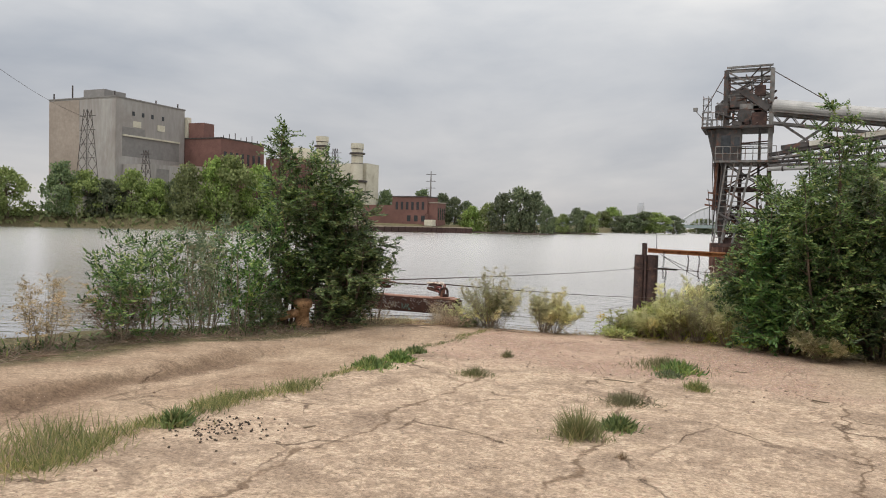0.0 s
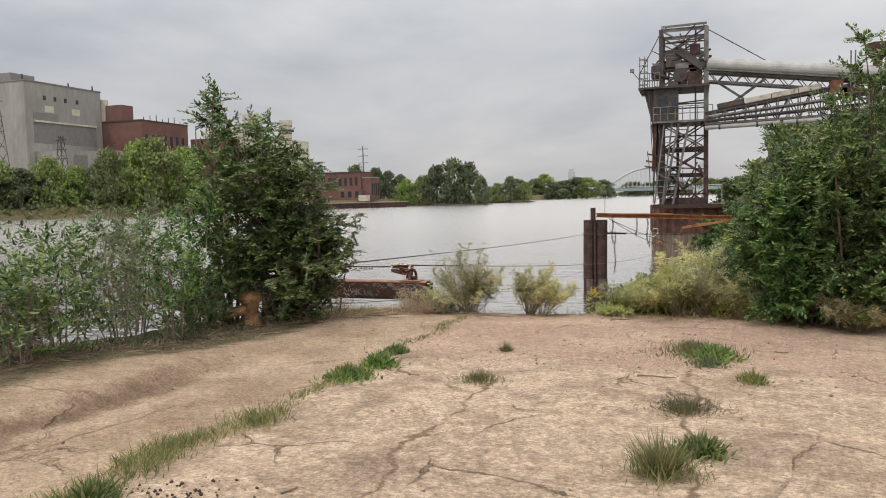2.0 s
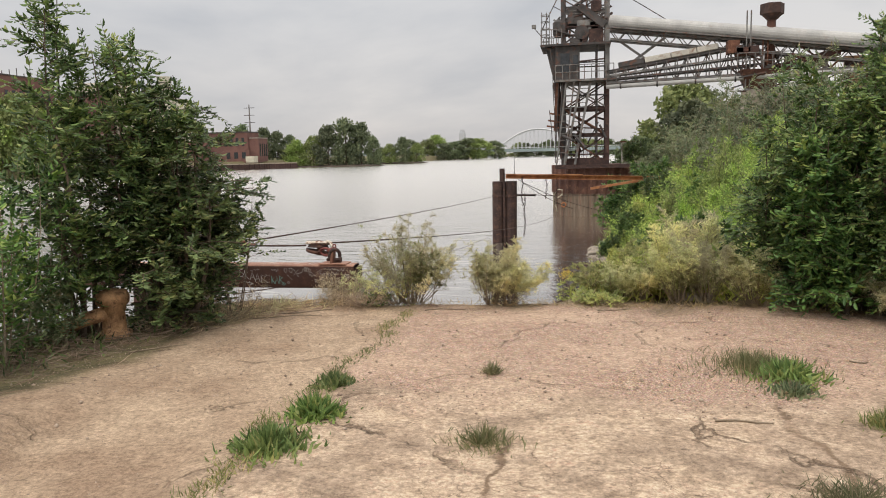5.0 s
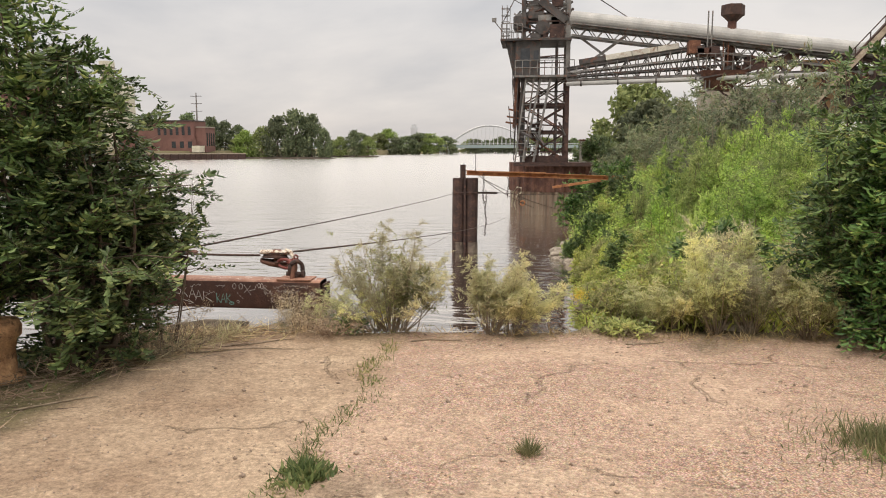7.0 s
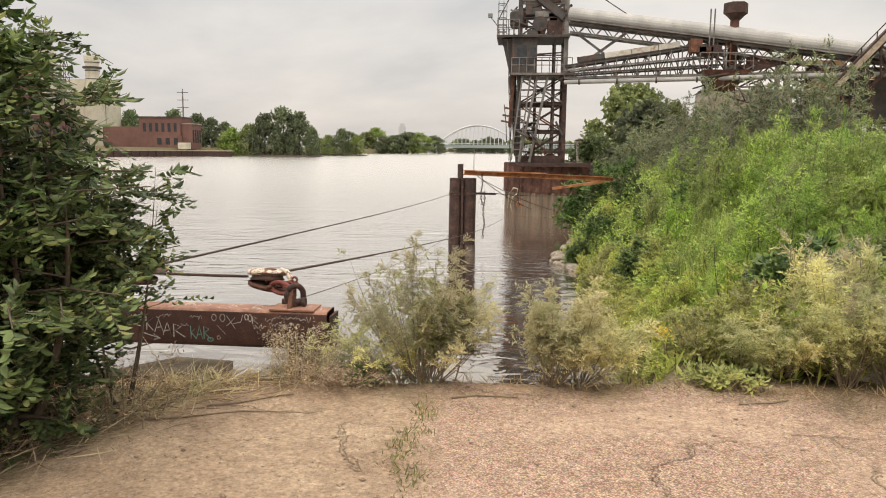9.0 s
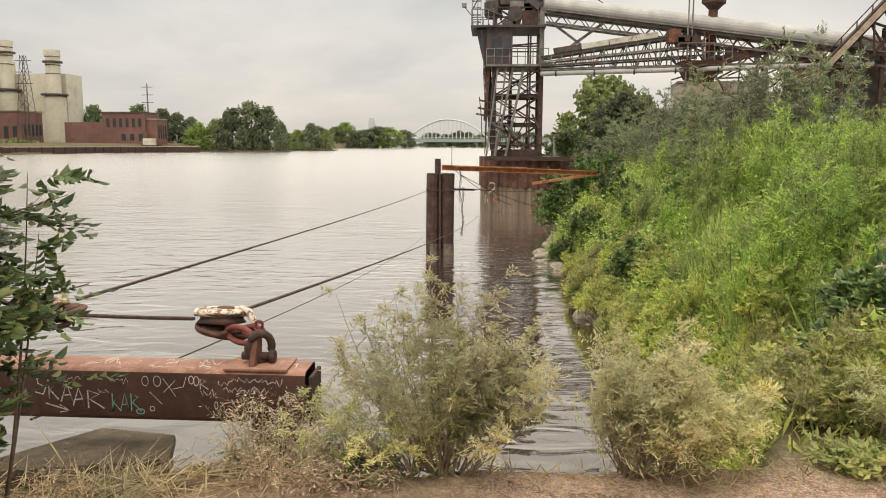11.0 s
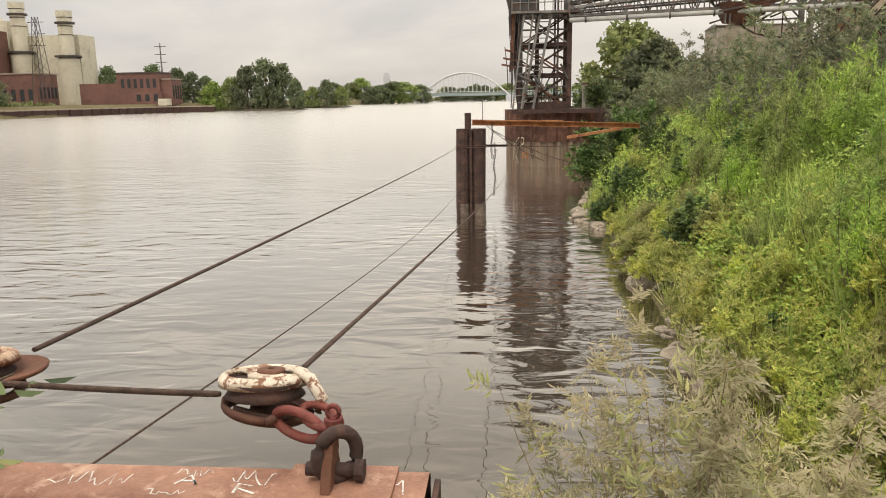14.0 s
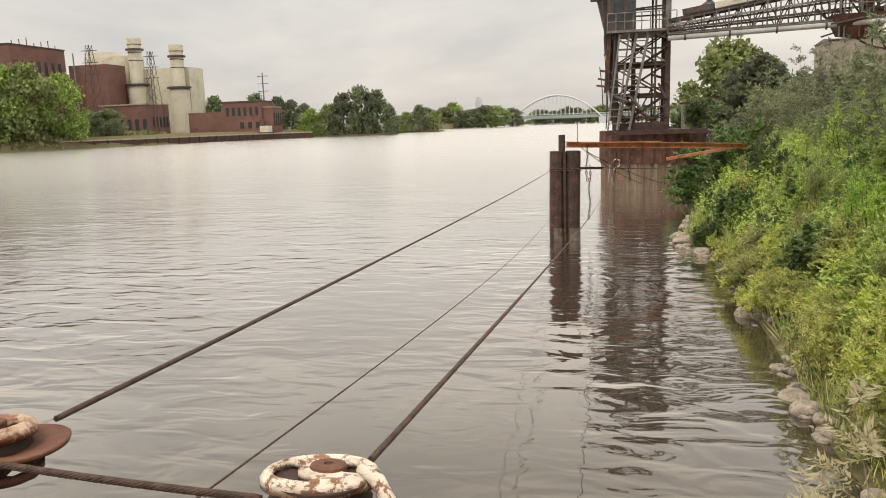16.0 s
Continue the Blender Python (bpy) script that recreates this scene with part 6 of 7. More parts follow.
# stair climbing inside the frame
stair = Shape()
for k in range(16):
    z = 0.9 + k * 0.33
    stair.box((-3.55 + k * 0.07, 58.55, z), (-2.85 + k * 0.07, 58.8, z + 0.04))
stair.bar((-3.6, 58.52, 0.5), (-2.5, 58.52, 6.3), 0.06, 0.16).bar((-2.9, 58.52, 0.5), (-1.8, 58.52, 6.3), 0.06, 0.16)
stair.obj("stair", STEEL_GREY, tower, "steep grey steel stair")
# decks, cab and machinery
Shape().box((-5.3, 58.3, 8.86), (-0.4, 62.4, 9.0)).obj("deck", STEEL_DARK, tower)
Shape().box((-4.3, 58.2, 6.36), (0.0, 62.2, 6.5)).obj("deck", STEEL_GREY, tower)
Shape().box((-4.25, 58.6, 6.5), (-2.55, 60.6, 8.86)).obj("cab", STEEL_DARK, tower, "dark grey steel control cab")
cab = piece(tower, "cab")
# no real opening: a dark slab paints the doorway's inner shade
Shape().box((-3.9, 58.57, 7.0), (-3.25, 58.61, 8.35)).obj("cab_door", OPENING_DARK, cab, "dark slab for the shade in the cab doorway")
Shape().box((-3.0, 58.57, 7.5), (-2.65, 58.61, 8.2)).obj("cab_window", OPENING_DARK, cab)
chute = Shape()
chute.add([(-4.95, 58.8, 8.8), (-4.2, 58.8, 8.8), (-4.2, 60.2, 8.8), (-4.95, 60.2, 8.8), (-4.35, 58.9, 6.3), (-4.05, 58.9, 6.3), (-4.05, 60.0, 6.3), (-4.35, 60.0, 6.3)],
          [(0, 1, 2, 3), (7, 6, 5, 4), (0, 4, 5, 1), (1, 5, 6, 2), (2, 6, 7, 3), (3, 7, 4, 0)])
chute.obj("chute", STEEL_DARK, tower, "tapered dark loading chute")
Shape().tube([(-4.2, 59.3, 6.4), (-3.95, 59.3, 3.2), (-3.75, 59.3, 0.9)], [0.26, 0.2, 0.2], 8).obj("spout", RUST_DARK, tower)
Shape().lathe((-3.9, 59.3, 10.2), [(0.45, -0.6), (0.55, -0.4), (0.55, 0.4), (0.3, 0.6)], 14).obj("drum", STEEL_DARK, tower)
Shape().box((-3.4, 58.9, 10.4), (-2.3, 60.6, 11.6)).obj("gear_house", STEEL_DARK, tower, bevel=0.05)
Shape().tube([(-2.4, 58.8, 9.8), (-2.4, 61.4, 9.8)], 0.5, 14).obj("head_pulley", STEEL_DARK, tower)
Shape().bar((-2.6, 59.0, 11.6), (-0.8, 59.0, 10.2), 0.7, 0.5).obj("hood", STEEL_DARK, tower)
Shape().box((-1.9, 58.8, 9.0), (-0.9, 60.0, 10.0)).obj("drive_box", RUST_DARK, tower, bevel=0.04)
Shape().bar((-3.7, 58.9, 13.3), (-0.6, 58.9, 13.35), 0.14, 0.14).bar((-3.4, 58.9, 13.05), (-3.4, 58.9, 13.35), 0.1, 0.1).bar((-0.8, 58.9, 13.05), (-0.8, 58.9, 13.35), 0.1, 0.1).obj("top_frame", STEEL_GREY, tower)
for k in range(9):
    Shape().bar((-3.5 + 0.28 * k, 59.7, 0.5), (-3.3 + 0.28 * k, 59.7, 2.4 - 0.08 * k), 0.1, 0.03).obj("slat", (RUST_MID, STEEL_DARK, RUST_DARK)[k % 3], tower)
Shape().box((-3.6, 58.7, 0.42), (-0.7, 58.8, 0.95)).obj("kick_plate", RUST_DARK, tower)
Shape().box((-4.3, 58.3, 0.2), (2.0, 59.2, 0.46)).obj("deck_edge", RUST_DARK, tower)
def railing(x0, x1, y, z, posts, material, parent, z2=None):
    z2 = z if z2 is None else z2
    s = Shape()
    for h in (0.5, 1.0):
        s.tube([(x0, y, z + h), (x1, y, z2 + h)], 0.03, 5)
    for k in range(posts + 1):
        u = k / posts
        s.tube([(x0 + (x1 - x0) * u, y, z + (z2 - z) * u), (x0 + (x1 - x0) * u, y, z + (z2 - z) * u + 1.0)], 0.03, 5)
    return s.obj("railing", material, parent)
railing(-5.25, -3.8, 58.35, 9.0, 4, STEEL_GREY, tower)
railing(-4.25, -0.2, 58.25, 6.5, 8, STEEL_GREY, tower)
railing(-5.25, -3.8, 62.3, 9.0, 4, STEEL_GREY, tower)
lampp = Shape().bar((-5.25, 58.4, 9.6), (-5.75, 58.4, 10.2), 0.06, 0.06).box((-5.9, 58.3, 10.15), (-5.6, 58.55, 10.4))
lampp.obj("floodlight", STEEL_GREY, tower, "small grey floodlight on a bracket")
cage = Shape()
for k in range(5):
    cage.tube(ring_path((-4.95, 58.4, 9.2 + 0.45 * k), (1, 0, 0), (0, 1, 0), 0.3, 0.3, n=10), 0.025, 4, False)
for k in range(5):
    a2 = 2 * math.pi * k / 5
    cage.tube([(-4.95 + 0.3 * math.cos(a2), 58.4 + 0.3 * math.sin(a2), 9.0), (-4.95 + 0.3 * math.cos(a2), 58.4 + 0.3 * math.sin(a2), 11.2)], 0.02, 4)
cage.obj("ladder_cage", STEEL_GREY, tower, "hooped ladder cage")
for k, (x, y, z0, z1) in enumerate(((-4.6, 58.5, 8.8, 5.2), (-4.45, 58.6, 6.2, 1.0), (-4.7, 58.7, 4.4, 1.8))):
    Shape().tube([(x, y, z0), (x + 0.15, y, (z0 + z1) / 2), (x + 0.2, y, z1)], 0.03, 5).obj("cable", STEEL_DARK, tower)
for k, z in enumerate((3.3, 3.7, 4.2)):
    Shape().bar((-4.9 + 0.1 * k, 58.7, z), (-3.7, 58.9, z - 0.2), 0.1, 0.12).obj("fender_arm", RUST, tower)

rcl = np.random.RandomState(19)
for k in range(34):  # pipes, conduits and broken bracing
    zc = rcl.uniform(8.9, 12.6) if k < 20 else rcl.uniform(1.0, 8.0)
    x0, y0 = rcl.uniform(XL - 0.5, XR), rcl.choice([YF - 0.15, YB, 60.3])
    d3 = Vector((rcl.normal(0, 1), rcl.normal(0, 0.3), rcl.normal(0, 1))).normalized() * rcl.uniform(0.7, 2.2)
    q = Vector((x0, y0, zc)) + d3
    q.x, q.z = min(max(q.x, XL - 0.7), XR + 0.3), min(max(q.z, 0.6), 13.0)
    Shape().tube([(x0, y0, zc), q], rcl.uniform(0.03, 0.1), 6).obj("conduit", (STEEL_GREY, STEEL_DARK, RUST_DARK, RUST)[k % 4], tower)
for k in range(7):
    x0, z0 = rcl.uniform(XL - 0.3, XR - 0.8), rcl.uniform(9.1, 11.2)
    Shape().box((x0, YF - 0.1, z0), (x0 + rcl.uniform(0.3, 0.9), YF + 0.8, z0 + rcl.uniform(0.3, 0.9))).obj("equipment_box", (STEEL_GREY, STEEL_DARK, RUST_DARK)[k % 3], tower, bevel=0.03)

for k, (p, q) in enumerate((((-0.7, 58.9, 13.0), (3.4, 57.9, 10.1)), ((-0.7, 61.9, 13.0), (-0.7, 59.0, 9.2)), ((-3.7, 58.9, 13.0), (-5.2, 58.4, 10.0)), ((-3.9, 58.7, 9.0), (-4.3, 58.6, 0.6)), ((-3.75, 58.6, 6.4), (-4.15, 58.5, 0.6)))):
    Shape().tube([p, q], 0.035, 5).obj("stay", STEEL_DARK, tower)
for k in range(22):  # torn mesh and slats behind the lower stair
    x0 = -3.5 + 0.13 * k
    Shape().bar((x0, 60.1, 0.6), (x0 + 0.25 * math.sin(k * 1.7), 60.1, 2.2 + 0.9 * math.sin(k * 0.9)), 0.07, 0.03).obj("slat", (RUST_DARK, RUST_MID, STEEL_DARK)[k % 3], tower)
for k, (z, w) in enumerate(((1.2, 0.1), (1.7, 0.08), (3.2, 0.09), (5.4, 0.1), (7.7, 0.09), (9.6, 0.08), (10.2, 0.08), (12.1, 0.09))):
    Shape().bar((XL, YF - 0.1, z), (XR, YF - 0.1, z + 0.25 * math.sin(k * 2.1)), w, w).obj("rail", (RUST_DARK, STEEL_DARK)[k % 2], tower)

# ---- conveyors to the shore ----
def on_line(x):
    return 58.61 - 0.25 * x
tub = thing("tube_conveyor", (8, 56.6, 9.0), "long pale grey tubular conveyor on a steel truss", "conveyor")
xa, xb = -0.45, 24.0
zt = lambda x: 10.45 - 0.173 * (x + 0.78)  # noqa: E731
for k in range(9):
    x0, x1 = xa + (xb - xa) * k / 9, xa + (xb - xa) * (k + 1) / 9
    Shape().tube([(x0, on_line(x0), zt(x0)), (x1, on_line(x1), zt(x1))], 0.46, 18).obj("tube_section", TUBE_GREY, tub, smooth=False)
    Shape().tube([(x1 - 0.04, on_line(x1 - 0.04), zt(x1 - 0.04)), (x1 + 0.04, on_line(x1 + 0.04), zt(x1 + 0.04))], 0.472, 18).obj("flange", TUBE_GREY, tub)
for off in (-0.5, 0.5):
    for dz in (-0.5, -0.62, -1.25):
        Shape().ibeam((xa, on_line(xa) + off, zt(xa) + dz), (xb, on_line(xb) + off, zt(xb) + dz), 0.12, 0.14, 0.025).obj("chord", STEEL_GREY, tub)
    n2 = 44
    for k in range(n2):
        x0, x1 = xa + (xb - xa) * k / n2, xa + (xb - xa) * (k + 1) / n2
        lo, hi = (-1.25, -0.55) if k % 2 else (-0.55, -1.25)
        Shape().bar((x0, on_line(x0) + off, zt(x0) + lo), (x1, on_line(x1) + off, zt(x1) + hi), 0.06, 0.06).obj("web", STEEL_GREY if off < 0 else STEEL_DARK, tub)
Shape().bar((xa, on_line(xa) - 0.75, zt(xa) - 0.5), (xb, on_line(xb) - 0.75, zt(xb) - 0.5), 0.4, 0.08).obj("walkway", STEEL_GREY, tub)

low = thing("belt_conveyor", (4, 57.6, 7.0), "open belt conveyor with weathered white covers", "conveyor")
zl = lambda x: 7.1 + 0.125 * (x + 0.7)  # noqa: E731
for k, (x0, x1) in enumerate(((0.2, 1.9), (1.95, 3.6), (3.65, 5.2), (5.25, 6.5))):
    Shape().bar((x0, on_line(x0) - 0.1, zl(x0) + 0.1), (x1, on_line(x1) - 0.1, zl(x1) + 0.1), 0.9, 0.34).obj("cover", PANEL if k else STEEL_DARK, low, "weathered white cover" if k else "")
for off in (-0.6, 0.6):
    Shape().ibeam((-0.7, on_line(-0.7) + off, zl(-0.7) - 0.2), (8.6, on_line(8.6) + off, zl(8.6) - 0.2), 0.1, 0.18, 0.025).obj("chord", STEEL_DARK, low)
    Shape().ibeam((-0.7, on_line(-0.7) + off, 6.15), (14.5, on_line(14.5) + off, 6.15), 0.1, 0.14, 0.025).obj("chord", STEEL_GREY, low)
    for k in range(15):
        x0 = -0.7 + k * 0.66
        Shape().bar((x0, on_line(x0) + off, 6.15), (x0, on_line(x0) + off, zl(x0) - 0.2), 0.07, 0.07).obj("post", STEEL_GREY, low)
        if k < 14:
            Shape().bar((x0, on_line(x0) + off, 6.15 if k % 2 else zl(x0) - 0.2), (x0 + 0.66, on_line(x0 + 0.66) + off, zl(x0 + 0.66) - 0.2 if k % 2 else 6.15), 0.06, 0.06).obj("web", STEEL_DARK, low)
for u in (0.3, 0.62):  # handrail and cable trays along the belt
    for off in (-0.7, 0.65):
        Shape().bar((-0.7, on_line(-0.7) + off, 6.15 + u * (zl(-0.7) - 6.35)), (9.0, on_line(9.0) + off, 6.15 + u * (zl(9.0) - 6.35)), 0.09, 0.11).obj("tray", STEEL_DARK if u < 0.5 else STEEL_GREY, low)
for k in range(18):
    x0 = 9.2 + k * 0.45
    Shape().bar((x0, on_line(x0) + (0.6 if k % 2 else -0.6), 6.2), (x0 + (0.9 if k % 3 else -0.7), on_line(x0) + 0.2, zt(x0) - 1.2), 0.08, 0.08).obj("web", (RUST_DARK, STEEL_DARK, RUST)[k % 3], low)
Shape().bar((0.2, on_line(0.2), 9.0), (2.0, on_line(2), 7.6), 0.16, 0.16).obj("brace", STEEL_GREY, low)
Shape().bar((3.2, on_line(3.2), 9.0), (1.2, on_line(1.2), 7.6), 0.16, 0.16).obj("brace", STEEL_GREY, low)
pip = thing("pipe", (7, 56.9, 5.9), "long pale grey steel pipe below the conveyor", "pipe")
Shape().tube([(-0.7, on_line(-0.7) - 0.8, 5.85), (18.0, on_line(18) - 0.8, 5.95)], 0.15, 12).obj("run", TUBE_GREY, pip, smooth=True)
for k in range(7):
    x0 = 0.2 + k * 2.4
    Shape().tube([(x0, on_line(x0) - 0.8, 5.85), (x0 + 0.1, on_line(x0) - 0.82, 5.85)], 0.19, 12).obj("coupling", STEEL_DARK, piece(pip, "run"))

stk = thing("vent_stack", (9.6, 56.2, 6.2), "dark rusty vent stack with a wide drum cap", "chimney")
Shape().tube([(9.55, 56.2, 6.0), (9.62, 56.2, 9.7)], [0.34, 0.27], 12).obj("pipe", RUST_MID, stk, smooth=True)
Shape().lathe((9.63, 56.2, 9.6), [(0.24, -0.15), (0.6, 0.2), (0.74, 0.28), (0.74, 0.9), (0.66, 0.94)], 6).obj("cap", RUST_DARK, stk)
hop = thing("hopper", (9.0, 56.2, 4.6), "rusty brown steel hopper under the conveyor", "hopper")
Shape().add([(7.7, 55.3, 6.4), (10.6, 55.3, 6.4), (10.6, 57.2, 6.4), (7.7, 57.2, 6.4), (8.1, 55.8, 5.3), (9.6, 55.8, 5.1), (9.6, 56.6, 5.1), (8.1, 56.6, 5.3)],
            [(3, 2, 1, 0), (4, 5, 6, 7), (0, 1, 5, 4), (1, 2, 6, 5), (2, 3, 7, 6), (3, 0, 4, 7)]).obj("bin", RUST_MID, hop)
Shape().box((6.9, 55.6, 7.5), (7.6, 56.5, 8.3)).obj("motor_box", RUST, hop)
Shape().bar((9.9, 56, 6.4), (13.0, 55.4, 7.1), 0.7, 0.5).obj("trough", RUST_DARK, hop)
for k, x in enumerate((8.0, 8.25, 9.0, 9.3)):
    Shape().tube([(x, 55.6, 5.2), (x, 55.6, 10.1 if k < 2 else 8.2)], 0.045, 6).obj("pole", STEEL_GREY if k < 2 else RUST, hop)
railing(7.4, 10.6, 55.2, 6.4, 6, STEEL_GREY, hop)
rh = np.random.RandomState(41)
for k in range(34):  # struts, pipes and drives about the transfer point
    p = Vector((rh.uniform(7.0, 14.5), rh.uniform(55.2, 56.4), rh.uniform(5.0, 8.2)))
    q = p + Vector((rh.normal(0, 1.1), 0.1, rh.normal(0, 0.7)))
    q.z = min(max(q.z, 4.6), 8.4)
    Shape().bar(p, q, rh.uniform(0.06, 0.16), 0.09).obj("strut", (RUST_DARK, STEEL_DARK, RUST_MID, STEEL_GREY)[k % 4], hop)
for k in range(8):
    x0, z0 = rh.uniform(7.2, 13.5), rh.uniform(5.6, 7.6)
    Shape().box((x0, 55.4, z0), (x0 + rh.uniform(0.3, 1.0), 56.2, z0 + rh.uniform(0.25, 0.6))).obj("drive_casing", (RUST_MID, STEEL_DARK, RUST_DARK)[k % 3], hop, bevel=0.03)

# shore end: trestle bents, curved truss and the inclined gallery
trs = thing("trestle", (13, 55.0, 1.0), "rusty steel trestle carrying the conveyors", "trestle")
for x, material in ((12.2, STEEL_GREY), (12.7, STEEL_GREY), (13.9, RUST_DARK), (15.0, RUST)):
    Shape().ibeam((x, on_line(x), 1.2), (x, on_line(x), zt(x) - 1.3), 0.26, 0.26, 0.03).obj("column", material, trs)
for k in range(4):
    z = 2.0 + k * 1.2
    Shape().bar((13.9, on_line(13.9), z), (15.0, on_line(15.0), z + 1.2), 0.08, 0.08).obj("brace", RUST, trs)
    Shape().bar((15.0, on_line(15.0), z), (13.9, on_line(13.9), z + 1.2), 0.08, 0.08).obj("brace", RUST_DARK, trs)
for k in range(10):
    a0, a1 = math.pi * k / 10, math.pi * (k + 1) / 10
    p0, p1 = (11.3 - 2.6 * math.cos(a0), 55.9, 5.75 - 1.35 * math.sin(a0)), (11.3 - 2.6 * math.cos(a1), 55.9, 5.75 - 1.35 * math.sin(a1))
    Shape().bar(p0, p1, 0.1, 0.1).obj("bottom_chord", RUST_DARK, trs)
    Shape().bar(p1, (p0[0], 55.9, 5.8) if k % 2 else (p1[0], 55.9, 5.8), 0.06, 0.06).obj("web", RUST_DARK, trs)
gal = thing("inclined_gallery", (16, 54.6, 5.0), "steep inclined conveyor gallery, dark and rusty", "conveyor")
ga, gb = Vector((11.9, 54.2, 1.6)), Vector((20.5, 52.4, 12.0))
up = Vector((-0.55, 0, 0.83))
Shape().bar(ga, gb, 1.0, 0.5).obj("floor_pan", RUST_DARK, gal)
Shape().bar(ga + up * 0.1 + Vector((0, -0.6, 0)), gb + up * 0.1 + Vector((0, -0.6, 0)), 0.12, 0.3).obj("side_girder", CONCRETE, gal, "pale side girder")
Shape().bar(ga - up * 1.5, gb - up * 1.5, 0.2, 0.16).obj("lower_chord", RUST_DARK, gal)
for k in range(14):
    u0, u1 = k / 14, (k + 1) / 14
    Shape().bar(ga + (gb - ga) * u1 + Vector((0, -0.55, 0)), ga + (gb - ga) * u0 - up * 1.5 + Vector((0, -0.55, 0)), 0.09, 0.09).obj("web", RUST_DARK, gal)
    Shape().bar(ga + (gb - ga) * u0, ga + (gb - ga) * u1 - up * 1.5, 0.12, 0.12).obj("web", RUST_DARK if k % 2 else RUST, gal)
    Shape().bar(ga + (gb - ga) * u1, ga + (gb - ga) * u1 - up * 1.5, 0.1, 0.1).obj("web", RUST_DARK, gal)
Shape().box((13.9, 55.75, 2.4), (16.25, 55.85, 7.0)).obj("sheet_panel", ORANGE_FADED, gal, "faded orange sheet panel")
for k in range(12):
    u0 = (k + 0.5) / 12
    foot = ga + (gb - ga) * u0 + Vector((0, -0.62, 0))
    Shape().tube([foot, foot + Vector((0, 0, 1.0))], 0.035, 5).obj("rail_post", RUST_DARK, gal)
Shape().tube([ga + Vector((0, -0.62, 1.0)), gb + Vector((0, -0.62, 1.0))], 0.035, 5).obj("rail", RUST_DARK, gal)
for x, z in ((14.6, 3.4), (17.0, 6.2), (18.6, 8.0)):
    Shape().ibeam((x, 53.6, 0.8), (x, 53.6, z), 0.2, 0.2, 0.03).obj("column", RUST_DARK, gal)
Shape().box((16.3, 55.0, 3.2), (19.5, 58.0, 6.5)).obj("transfer_house", STEEL_DARK, gal, "dark transfer house")

shed = thing("shed", (13.5, 68.0, 1.5), "plain beige concrete shed with a small dark window", "shed")
Shape().box((10.8, 66.0, 0.8), (16.8, 71.0, 6.0)).obj("wall", SHED_WALL, shed)
Shape().add([(10.7, 65.9, 6.0), (16.9, 65.9, 6.0), (16.9, 71.1, 6.0), (10.7, 71.1, 6.0), (10.7, 68.5, 6.25), (16.9, 68.5, 6.25)], [(0, 1, 5, 4), (2, 3, 4, 5), (0, 4, 3), (1, 2, 5), (3, 2, 1, 0)]).obj("roof", STEEL_GREY, shed)
for x in (12.6, 15.2):
    Shape().box((x, 65.96, 3.6), (x + 0.6, 66.02, 4.4)).obj("window", OPENING_DARK, piece(shed, "wall"))
hut = thing("equipment_hut", (0.9, 60.6, 0.5), "small rusty white equipment hut on the pier", "hut")
Shape().box((0.5, 60.3, 0.42), (1.9, 61.5, 2.0)).obj("wall", PANEL, hut)
Shape().box((0.4, 60.2, 2.0), (2.0, 61.6, 2.1)).obj("roof", RUST, hut)
Shape().box((0.8, 60.27, 1.1), (1.2, 60.31, 1.6)).obj("window", OPENING_DARK, piece(hut, "wall"))

shrub("bush", (1.3, 59.95, 0.42), "scrubby green bush growing on the pier's edge", "bush", LEAF_DEEP, seed=151,
      stems=9, height=1.9, spread=0.7, branches=10, twigs=4, twig_len=0.35, leaves=8, leaf_len=0.14, leaf_wid=0.07, start=0.1, reach=0.6, rise=0.6, stem_r=0.02, base_r=0.25)
# trees behind the pier
for k, (x, y, h, w) in enumerate(((2.3, 66, 5.6, 5.2), (6.2, 67, 5.2, 5.5), (8.6, 64, 3.4, 4.0), (4.6, 63, 3.8, 4.0), (24, 62, 7, 7), (30, 70, 9, 8))):
    far_tree("tree", (x, y, on_ground(x, y) - 0.1), h, w, LEAF_FAR, 300 + k, "dark green broad tree behind the loading pier", "trees behind the pier", size=0.34, clumps=60, per=60, low=0.05)


# ---- the far bank ----
def block_house(name, base, label, boxes, category="building"):
    t = thing(name, base, label, category)
    for nm, lo, hi, material in boxes:
        Shape().box(lo, hi).obj(nm, material, t)
    return t


boiler = block_house("boiler_house", (-309, 280, 1), "huge grey clad boiler house above the trees", (
    ("wall", (-331, 258, 0), (-286, 303, 57.5), CLADDING), ("roof_parapet", (-331.3, 257.7, 57.5), (-285.7, 303.3, 58.1), CLADDING_DARK),
    ("penthouse", (-312, 262, 58.1), (-298, 275, 62.5), CLADDING_DARK), ("side_panel", (-285.98, 262, 30), (-285.9, 276, 44), CLADDING_DARK), ("side_panel", (-285.98, 276, 30), (-285.9, 299, 40), CLADDING_DARK),
    ("side_ledge", (-285.9, 262, 39.6), (-285.2, 299, 40.4), CREAM_WALL), ("side_panel", (-331.04, 257.9, 14), (-310, 257.96, 57), CLADDING_TAN)))
for k, y in enumerate((268, 274, 280, 287)):
    Shape().box((-285.98, y, 50), (-285.8, y + 1.4, 52)).obj("vent", OPENING_DARK, piece(boiler, "wall"))
for k, y in enumerate((268.5, 284)):
    Shape().box((-285.98, y, 44.5), (-285.8, y + 5, 47.5)).obj("louvre", CREAM_WALL, piece(boiler, "wall"))
